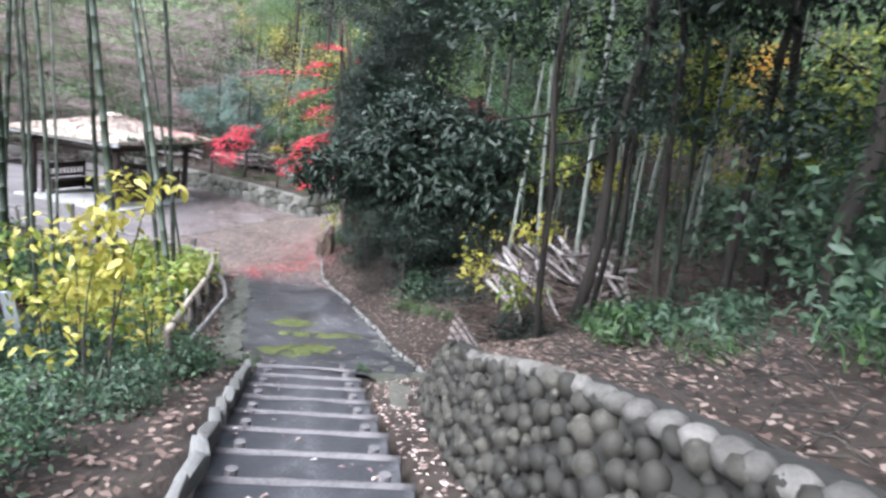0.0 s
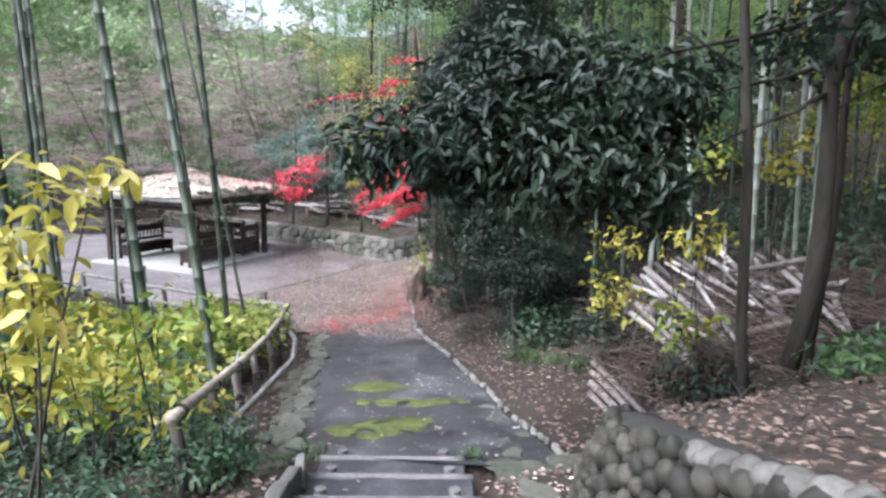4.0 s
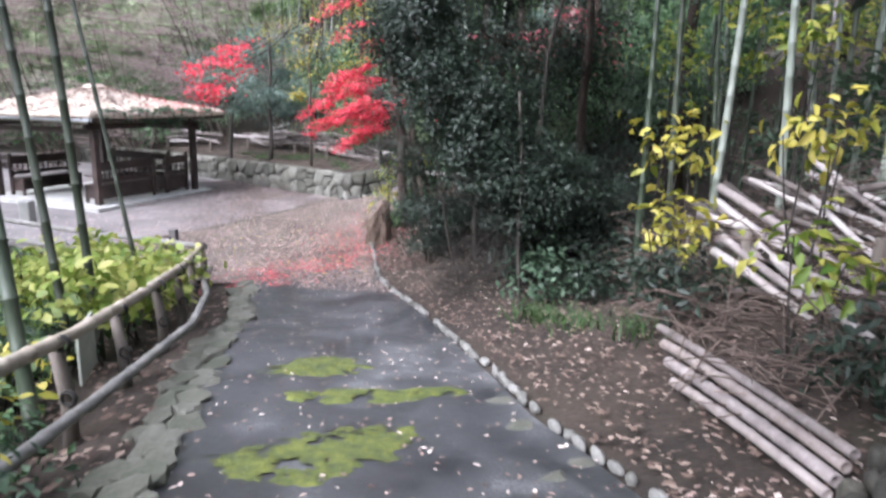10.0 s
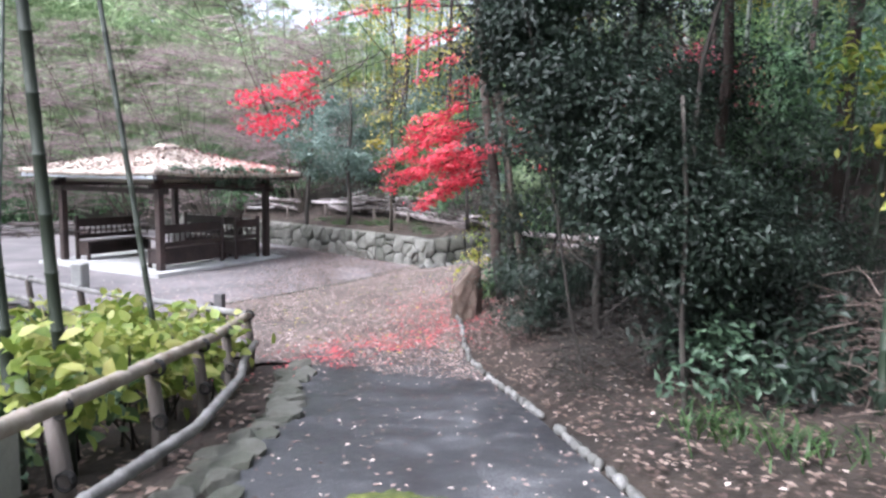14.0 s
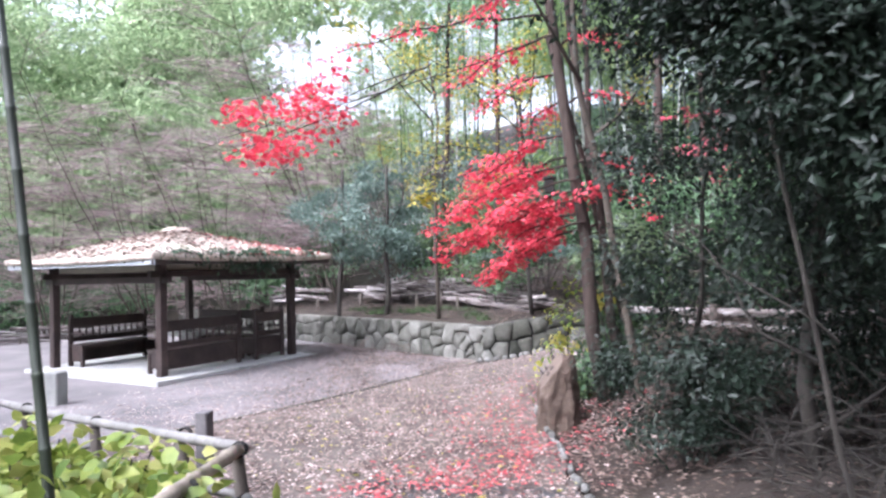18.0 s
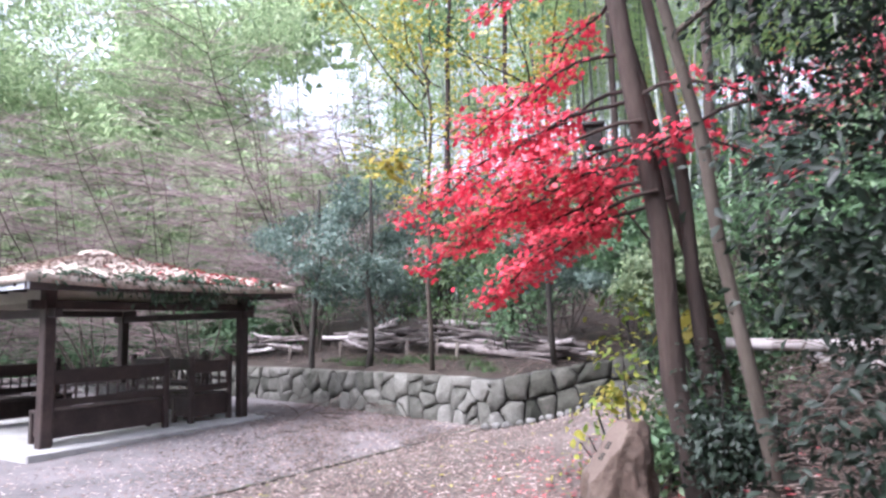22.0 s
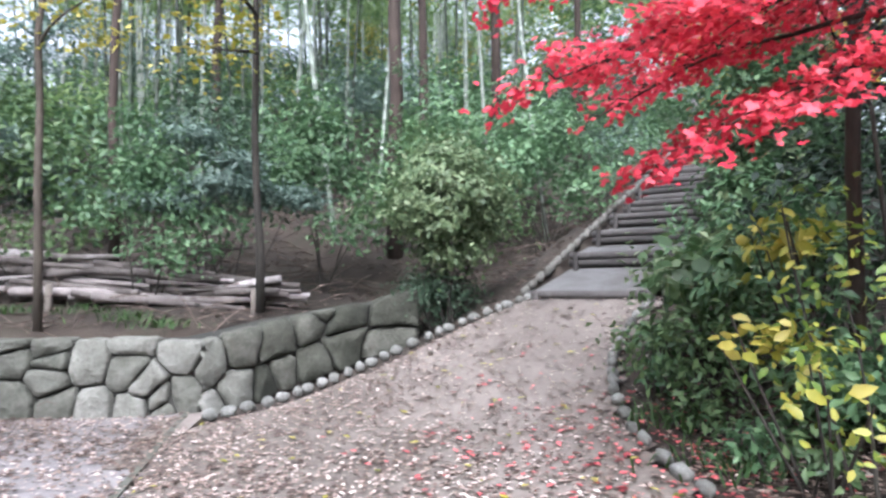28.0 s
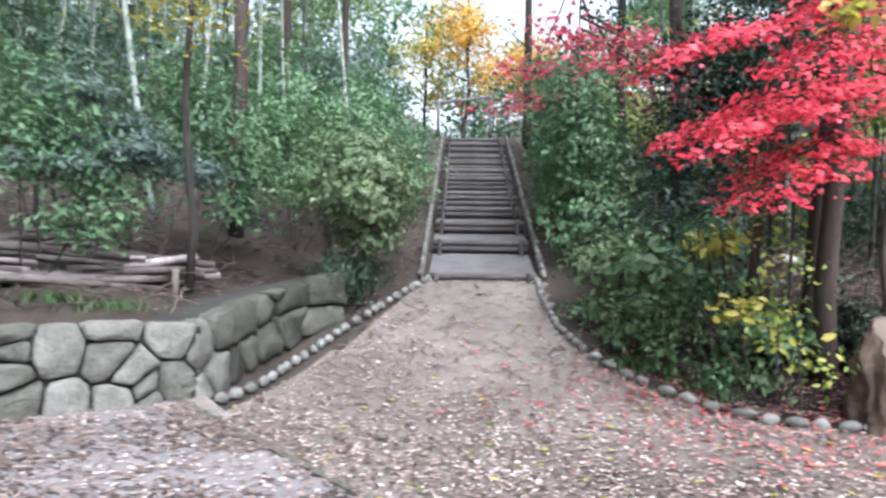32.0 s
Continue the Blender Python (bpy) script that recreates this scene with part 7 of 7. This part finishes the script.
# rose-red maples over the hill stairs
for k, (x, y, lo, hi, m) in enumerate(((0.7, 21.9, 3.0, 4.1, M_PINK),)):
    z = land1(x, y)
    lines, c = [], []
    for j in range(12):
        a = 2.2 + j * 0.45 if k < 2 else j * 0.53
        p = np.array([x - 0.1, y, z + lo * 0.8 + 0.16 * j])
        e = np.array([x + 1.5 * math.cos(a), y + 1.5 * math.sin(a), lo + (hi - lo) * ((j * 5) % 12) / 12 + 0.35])
        lines.append(limb(p, e, 0.02, 0.2, j + k))
        for i in range(5):
            q = p + (e - p) * (0.4 + 0.15 * i)
            c.append(q + RNG.normal(size=(20, 3)) * np.array([0.2, 0.2, 0.05]))
    tree("maple_tree", "maple with rose-red autumn leaves", "tree", [stem_line((x, y, z - 0.1), (x - 0.1, y, hi), 0.07, 0.03, 8, 0.15, k + 60)], lines, np.concatenate(c), M_TRUNK, m, 0.055, star=True)

# yellow tree behind the red maple, hanging sprays over the plaza edge
lines, c = [], []
for k, (a, b) in enumerate((((-3.6, 24.9, 4.6), (-4.4, 22.6, 5.4)), ((-3.6, 24.9, 4.2), (-5.2, 23.2, 4.4)), ((-3.6, 24.9, 5.0), (-3.6, 22.2, 5.6)), ((-3.6, 24.9, 3.8), (-4.6, 24.0, 3.5)), ((-3.6, 24.9, 5.4), (-5.6, 23.6, 6.2)), ((-3.6, 24.9, 5.2), (-3.0, 23.0, 6.4)))):
    lines.append(limb(a, b, 0.025, 0.25, k + 90))
    A, B = np.array(a), np.array(b)
    for j in range(8):
        c.append(A + (B - A) * (0.3 + 0.1 * j) + RNG.normal(size=(26, 3)) * np.array([0.28, 0.28, 0.2]))
tree("yellow_tree", "slender tree with sparse yellow leaves", "tree", [stem_line((-3.55, 25.0, 1.0), (-3.7, 24.8, 6.2), 0.05, 0.025, 8, 0.15, 70)], lines, np.concatenate(c), M_TRUNKD, M_YEL, 0.085, 0.6)
lines, c = [], []
A, B = np.array((-3.2, 19.6, 3.5)), np.array((-4.4, 19.2, 2.85))
tree("yellow_spray_tree", "thin sapling with one bright yellow spray", "sapling", [stem_line((-1.9, 19.45, 0.2), (-2.35, 19.4, 2.2), 0.016, 0.012, 6, 0.05, 71)], [limb((-2.35, 19.4, 2.2), A, 0.011, 0.05, 2), limb(A, B, 0.008, 0.05, 3)], np.concatenate([spray(A + (B - A) * 0.85, B, 60, (0.1, 0.1, 0.05))]), M_TRUNKD, M_YEL, 0.085, 0.6)

lines, c = [], []
for k, (a, b) in enumerate((((-5.6, 25.2, 5.2), (-6.6, 22.6, 6.6)), ((-5.6, 25.2, 5.6), (-5.4, 22.4, 6.4)), ((-5.6, 25.2, 4.8), (-4.9, 23.0, 5.2)), ((-5.6, 25.2, 4.4), (-6.6, 23.8, 4.6)), ((-5.6, 25.2, 5.8), (-7.2, 23.4, 7.4)), ((-5.6, 25.2, 6.0), (-4.6, 23.2, 7.4)), ((-5.6, 25.2, 3.6), (-5.3, 23.6, 3.7)))):
    lines.append(limb(a, b, 0.02, 0.3, k + 95))
    A, B = np.array(a), np.array(b)
    for j in range(8):
        c.append(A + (B - A) * (0.25 + 0.11 * j) + RNG.normal(size=3) * 0.2 + RNG.normal(size=(22, 3)) * np.array([0.16, 0.16, 0.12]))
tree("yellow_tree", "slender tree with sparse yellow-green leaves", "tree", [stem_line((-5.6, 25.3, 0.9), (-5.6, 25.1, 6.6), 0.045, 0.02, 8, 0.2, 75)], lines, np.concatenate(c), M_TRUNKG, M_YEL, 0.075, 0.6)
# yellow sprays beside the hill stairs and in the bank woods
shrub("yellow_spray", "thin shrub with one yellow leafy spray", (-1.85, 19.95), [(-0.2, 0.1, 1.1, 0.3, 0.3, 0.14)], 60, M_YEL, 0.12, 0.5, per=5, spread=0.08, six=True, fold=0.06)
for k, (x, y) in enumerate(((-2.55, 20.0), (-2.3, 20.45), (-2.05, 20.9), (-2.5, 19.65), (-1.6, 21.35), (-2.2, 19.9))):
    shrub("ground_shrub", "low green seedlings at the edge of the walk", (x, y), [(0, 0, 0.16, 0.22, 0.22, 0.14)], 150, (M_MID, M_GRN)[k % 2], 0.07, 0.5, per=8, spread=0.07)
shrub("broad_leaf_shrub", "shrub with large bright green leaves", (-1.6, 20.75), [(-0.2, 0.1, 0.75, 0.42, 0.42, 0.3)], 130, M_GRN, 0.15, 0.62, per=5, spread=0.1, six=True, fold=0.05)
for x, y, h in ((2.2, 17.4, 2.8), (3.4, 17.8, 3.4)):
    shrub("woodland_shrub", "thin woodland shrub with yellow-green leaves", (x, y), [(0, 0, h, 0.7, 0.7, 0.5), (0.2, -0.2, h * 0.75, 0.6, 0.6, 0.3)], 190, M_YGR, 0.13, 0.45, per=7, spread=0.14, six=True, droop=0.6)

# ---- grasses and ferns ----
def tuft(name, label, at, n, ln, spread, material, seed):
    rng = np.random.default_rng(seed)
    v, t = [], []
    for _ in range(n):
        a = rng.uniform(0, 6.28)
        b = rng.normal(size=2) * spread * 0.35
        l = ln * rng.uniform(0.5, 1.1)
        d = np.array([math.cos(a), math.sin(a)])
        s = np.array([-d[1], d[0]]) * 0.007
        k = len(v)
        for u, w in ((0, 1), (0.5, 0.9), (1, 0.05)):
            p = b + d * l * 0.75 * u ** 1.5
            z = l * (u - 0.45 * u * u)
            v += [(*(p + s * w), z), (*(p - s * w), z)]
        t += [(k, k + 1, k + 3), (k, k + 3, k + 2), (k + 2, k + 3, k + 5), (k + 2, k + 5, k + 4)]
    th = thing(name, (*at, land1(*at)), label, "grass")
    tagged(child("grass_tuft", tri_mesh("grass_tuft", v, t, material), th), kind="stuff")
    return th


for k, (x, y, n, l) in enumerate(((-0.15, 12.9, 120, 0.26), (0.25, 12.4, 110, 0.24), (0.7, 11.8, 110, 0.28), (2.6, 3.2, 180, 0.35), (3.1, 2.6, 160, 0.3), (2.2, 4.6, 120, 0.28), (1.7, 12.0, 160, 0.45), (-2.55, 20.1, 120, 0.25), (-2.35, 20.7, 120, 0.25))):
    tuft("fern_tuft", "tuft of green fern on the bank", (x, y), n, l, 0.5, M_FERN, 300 + k)
for k, (x, y) in enumerate(((-2.0, 8.42), (-0.56, 8.62), (-2.15, 8.1))):
    tuft("weed_tuft", "small green weeds at the step edge", (x, y), 50, 0.16, 0.14, M_FERN, 330 + k)
for k in range(16):
    d = rw.uniform(0.3, 1.3)
    x, y = hill_spot(rw.uniform(-0.8, 6), d)
    if float(wall_side(x, y)) > 0.6:
        tuft("wall_grass", "dry green grass above the stone wall", (x, y), 70, 0.2, 0.5, M_FERN, 350 + k)

# bank shrubs with yellow sprays beside the heap
for k, (x, y, h, m) in enumerate(((1.0, 12.1, 0.9, M_YEL), (1.5, 10.6, 0.7, M_YGR), (1.2, 12.9, 1.5, M_YEL), (2.0, 11.6, 1.3, M_YEL), (3.2, 12.4, 1.9, M_YEL), (2.6, 13.6, 2.3, M_YGR), (0.9, 11.6, 0.5, M_EVER), (1.7, 9.8, 0.3, M_CAM), (0.6, 13.3, 0.25, M_EVER), (0.9, 14.2, 0.3, M_EVER), (0.05, 13.5, 0.3, M_MIDD), (0.45, 14.3, 0.4, M_EVER), (-0.1, 14.3, 0.35, M_EVER))):
    shrub("bank_shrub", "thin shrub with sparse yellow leaves by the cut bamboo" if h > 0.6 else "small green shrub on the bank", (x, y), [(0, 0, h, 0.5, 0.5, 0.35)], 90 if h > 0.6 else 500, m, 0.13 if h > 0.6 else 0.09, 0.45, per=5 if h > 0.6 else 16, spread=0.12, six=h > 0.6, droop=0.8)
for k in range(46):
    x, y = rw.uniform(1.9, 7.5), rw.uniform(0.5, 9.5)
    shrub("bank_fern", "low dark green shrub on the leafy bank", (x, y), [(0, 0, 0.2, 0.35, 0.35, 0.2)], 240, (M_MIDD, M_MIDD, M_FERN)[k % 3], 0.09, 0.4, per=14, spread=0.09)

# near spray of large yellow leaves over the garden
shrub("tall_yellow_shrub", "tall thin shrub with drooping yellow leaves", (-2.75, 5.8), [(0.3, 0.2, 2.1, 0.4, 0.35, 0.14), (0.0, 0.3, 1.85, 0.4, 0.4, 0.22), (0.15, 0.1, 1.5, 0.35, 0.35, 0.2)], 190, M_YEL, 0.125, 0.42, per=5, spread=0.1, six=True, droop=1.6, fold=0.05, stems=3)


# ---- fallen leaves ----
def scatter(name, label, n, box, keep, material, size, seed, lift=0.02, dens=None):
    rng = np.random.default_rng(seed)
    x, y = rng.uniform(box[0], box[1], n), rng.uniform(box[2], box[3], n)
    k = keep(x, y)
    x, y = x[k], y[k]
    z = land(x, y) + lift
    return tagged(new(name, leaf_mesh(name, np.stack([x, y, z], 1), material, size, 0.55, 5.0, 0.06, rng=rng, vary=0.5)), label, "fallen leaves", kind="stuff")


def patchy(x, y, scale=0.5, cut=0.0, seed=0.0):
    return np.array([noise.noise(Vector((a * scale + seed, b * scale, seed))) for a, b in zip(x, y)]) + RNG.normal(size=len(x)) * 0.18 > cut


def on_path(x, y):
    return (x > np.interp(y, YL, XL)) & (x < np.interp(y, YR, XR))


def lane_cover(x, y):
    s = (x - UP_AT[0]) * UP_DIR[0] + (y - UP_AT[1]) * UP_DIR[1]
    w = (x - UP_AT[0]) * UP_SIDE[0] + (y - UP_AT[1]) * UP_SIDE[1]
    cloud = np.array([noise.noise(Vector((a * 0.9, b * 0.9, 4))) + 0.6 * noise.noise(Vector((a * 2.6, b * 2.6, 8))) for a, b in zip(x, y)])
    return np.clip(0.85 + 0.7 * cloud - 0.55 * ease(-4.5, -1.5, s) * np.exp(-(w / 0.8) ** 2), 0.15, 1)


scatter("lane_litter", "brown fallen leaves on the earth walk", 64000, (-8, 0.4, 15, 24.2), lambda x, y: lane_zone(x, y) & (RNG.uniform(size=len(x)) < lane_cover(x, y)), M_LITTER, 0.042, 41)
scatter("lane_brown_litter", "dark brown fallen leaves on the earth walk", 22000, (-8, 0.4, 15, 24.2), lambda x, y: lane_zone(x, y) & (RNG.uniform(size=len(x)) < lane_cover(x, y)), M_LITBR, 0.042, 51, 0.024)
scatter("plaza_litter", "brown fallen leaves on the plaza", 30000, (-10.5, -3.5, 17, 27), lambda x, y: plaza_zone(x, y) & (RNG.uniform(size=len(x)) < np.clip((x + 10.5) / 4, 0.05, 1)), M_LITTER, 0.044, 42)
scatter("plaza_brown_litter", "red-brown fallen leaves drifted over the plaza", 42000, (-10.0, -3.5, 17, 27), lambda x, y: plaza_zone(x, y) & (RNG.uniform(size=len(x)) < np.clip((x + 8.6) / 2.2 + (y - 22.5) / 5, 0.0, 1)) & patchy(x, y, 0.8, -0.25, 3.0), M_LITBR, 0.05, 54, 0.024)
scatter("path_litter", "pale fallen leaves on the asphalt", 1500, (-4.5, 0.3, 8.6, 15.6), lambda x, y: on_path(x, y), M_LITTER, 0.038, 43, 0.022)
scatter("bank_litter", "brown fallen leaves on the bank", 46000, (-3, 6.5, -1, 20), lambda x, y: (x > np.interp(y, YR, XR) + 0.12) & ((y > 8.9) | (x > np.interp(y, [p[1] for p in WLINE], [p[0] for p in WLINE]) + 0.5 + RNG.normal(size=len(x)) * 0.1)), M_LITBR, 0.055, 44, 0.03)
scatter("bank_pale_litter", "pale dry leaves on the bank", 4000, (-3, 6.5, -1, 20), lambda x, y: (x > np.interp(y, YR, XR) + 0.12) & (y > 8.9) & patchy(x, y, 0.9, 0.0, 5.0), M_LITTER, 0.055, 53, 0.035)
scatter("hill_litter", "brown fallen leaves on the hill", 16000, (-12, 4, 22, 32), lambda x, y: (wall_side(x, y) > 0.7) | ((x > -2.2) & ~lane_zone(x, y)), M_LITBR, 0.075, 45, 0.0)
scatter("garden_litter", "brown fallen leaves in the garden", 12000, (-9, -0.5, -1, 15), lambda x, y: x < np.interp(y, YL, XL) - 0.2, M_LITBR, 0.075, 46, 0.0)


def red_zone(x, y):
    cx = -4.4 + (y - 15.2) * 0.55
    near = np.abs((x + 3.65) * 0.83 - (y - 16.7) * 0.56) * 1.0
    cloud = np.array([noise.noise(Vector((a * 1.3, b * 1.3, 2))) + noise.noise(Vector((a * 3.5, b * 3.5, 6))) for a, b in zip(x, y)])
    off = (y - 16.25 - (x + 3.7) * 1.3) / 1.64
    band = np.exp(-(off / 0.5) ** 2) * np.exp(-((x + 3.55) / 0.85) ** 2) * np.clip(0.6 + 0.9 * cloud, 0.06, 1)
    return RNG.uniform(size=len(x)) < band


def on_walk(x, y):
    return (x < np.interp(y, YR, XR)) & (x > -6)


scatter("red_litter", "band of fallen red maple leaves across the path", 14000, (-5.6, -1.8, 14.4, 19.2), lambda x, y: red_zone(x, y) & on_walk(x, y), M_LITRED, 0.048, 47, 0.035)
scatter("red_scatter", "scattered red maple leaves round the marker rock", 5200, (-5.0, -0.6, 16.5, 22.5), lambda x, y: RNG.uniform(size=len(x)) < np.exp(-(((x + 2.9) / 0.9) ** 2 + ((y - 19.6) / 1.8) ** 2)), M_LITRED, 0.055, 48, 0.03)
scatter("yellow_scatter", "yellow fallen leaves on the earth walk", 420, (-7, -0.8, 16, 23.5), lambda x, y: lane_zone(x, y), M_YEL, 0.06, 49, 0.03)
scatter("rock_litter", "mixed brown leaves behind the marker rock", 8000, (-2.9, 1.4, 16.4, 20.4), lambda x, y: (x > np.interp(y, YR, XR) + 0.1), M_LITBR, 0.05, 50, 0.03)
scatter("bend_litter", "mixed pale and brown leaves round the marker rock", 2600, (-3.0, 1.4, 16.6, 21.4), lambda x, y: (x > np.interp(y, YR, XR) + 0.1), M_LITTER, 0.05, 52, 0.03)
scatter("stair_edge_litter", "mixed fallen leaves between the stairs and the cobble wall", 3200, (-0.6, 1.3, 1.0, 9.2), lambda x, y: (x > np.interp(y, YR, XR) + 0.03) & (x < np.interp(y, [p[1] for p in WLINE], [p[0] for p in WLINE])), M_LITTER, 0.05, 55, 0.0)
scatter("mound_litter", "brown and pale leaves on the mound by the rock", 2600, (-2.6, 0.2, 17.8, 20.2), lambda x, y: x > np.interp(y, YR, XR) + 0.1, M_LITTER, 0.048, 61)
scatter("mound_red_litter", "fallen red leaves on the mound by the rock", 260, (-2.6, -0.4, 17.6, 19.8), lambda x, y: x > np.interp(y, YR, XR) + 0.1, M_LITRED, 0.06, 62, 0.03)

# leaves caught on the stairs
c = []
for k in range(20):
    y0 = 8.45 - 0.62 * k
    for _ in range(9):
        y = y0 - random.uniform(0.06, 0.55)
        a, b = float(np.interp(y, YL, XL)), float(np.interp(y, YR, XR))
        c.append((random.uniform(a + 0.1, b - 0.1), y, 1.12 + 0.15 * k + 0.0))
tagged(new("stair_litter", leaf_mesh("stair_litter", c, M_LITTER, 0.05, 0.45, 2.2)), "a few pale leaves on the stairs", "fallen leaves", kind="stuff")

# ---- moss on the path ----
for name, pts in (("a", [(-2.13, 9.3), (-1.95, 9.62), (-1.6, 9.88), (-1.2, 9.98), (-1.1, 9.75), (-1.3, 9.35), (-1.5, 9.12), (-1.85, 9.12)]), ("b", [(-2.5, 11.05), (-2.3, 11.4), (-2.1, 11.65), (-1.7, 11.55), (-1.62, 11.35), (-1.95, 11.05)]), ("c", [(-2.12, 10.42), (-2.1, 10.62), (-1.88, 10.62), (-1.87, 10.4)]), ("d", [(-1.8, 10.45), (-1.75, 10.72), (-1.3, 10.76), (-0.95, 10.9), (-0.9, 10.72), (-1.4, 10.45)])):
    cx, cy = sum(p[0] for p in pts) / len(pts), sum(p[1] for p in pts) / len(pts)
    verts, faces = [], []
    n, rings = 90, 16
    for j in range(rings + 1):
        for i in range(n):
            u = i / n * len(pts)
            a, b = pts[int(u) % len(pts)], pts[(int(u) + 1) % len(pts)]
            f = u - int(u)
            ex, ey = a[0] + (b[0] - a[0]) * f, a[1] + (b[1] - a[1]) * f
            r = j / rings * 1.22 * (1 + 0.3 * noise.noise(Vector((ex * 7, ey * 7, 2))) + 0.14 * noise.noise(Vector((ex * 19, ey * 19, 5))))
            x, y = cx + (ex - cx) * r, cy + (ey - cy) * r
            verts.append((x, y, float(np.interp(y, YG, ZG)) + 0.026 * (1 - (j / rings) ** 4) + 0.008 + 0.008 * noise.noise(Vector((x * 12, y * 12, 0)))))
    for j in range(rings):
        for i in range(n):
            q = Vector(verts[j * n + i])
            if noise.noise(q * 5) + 0.8 * noise.noise(q * 14) > -0.5 + 0.6 * (j / rings) ** 3:
                faces.append((j * n + i, j * n + (i + 1) % n, (j + 1) * n + (i + 1) % n, (j + 1) * n + i))
    tagged(new("moss_patch", mesh_of("moss_patch", verts, faces, M_MOSS, True)), "bright yellow-green moss patch on the asphalt", "moss", "moss patches")

# autumn trees against the sky at the head of the hill stairs
for k, (x, y, m) in enumerate(((9.6, 27.2, M_ORANGE), (11.5, 26.0, M_ORANGE), (10.5, 29.0, M_YEL))):
    z = land1(x, y)
    tree("autumn_tree", "orange-leaved autumn tree at the top of the hill", "tree", [stem_line((x, y, z - 0.1), (x + 0.2, y, z + 4.5), 0.07, 0.03, 8, 0.2, k)], [limb((x, y, z + 1.5 + 0.4 * j), (x + 1.4 * math.cos(j * 1.3), y + 1.4 * math.sin(j * 1.3), z + 2.6 + 0.4 * j), 0.025, 0.3, j) for j in range(7)],
         clumps(2200, [(x, y, z + 3.4, 1.6, 1.6, 1.4), (x + 0.6, y - 0.4, z + 2.2, 1.2, 1.2, 0.8)], per=22, spread=0.2, hollow=0.1), M_TRUNKD, m, 0.12, 0.55)
rail_top = thing("hill_rail", (7.2, 27.0, land1(7.2, 27.0)), "pale wooden handrail at the head of the stairs", "railing")
for a, b in (((0, 0, 0.75), (1.5, -0.9, 1.15)), ((0, 0, -0.1), (0, 0, 0.8)), ((1.5, -0.9, -0.1), (1.5, -0.9, 1.2))):
    v, f = tube([a, b], [0.045, 0.045], 8)
    child("rail", mesh_of("rail", v, f, M_LOG, True), rail_top)
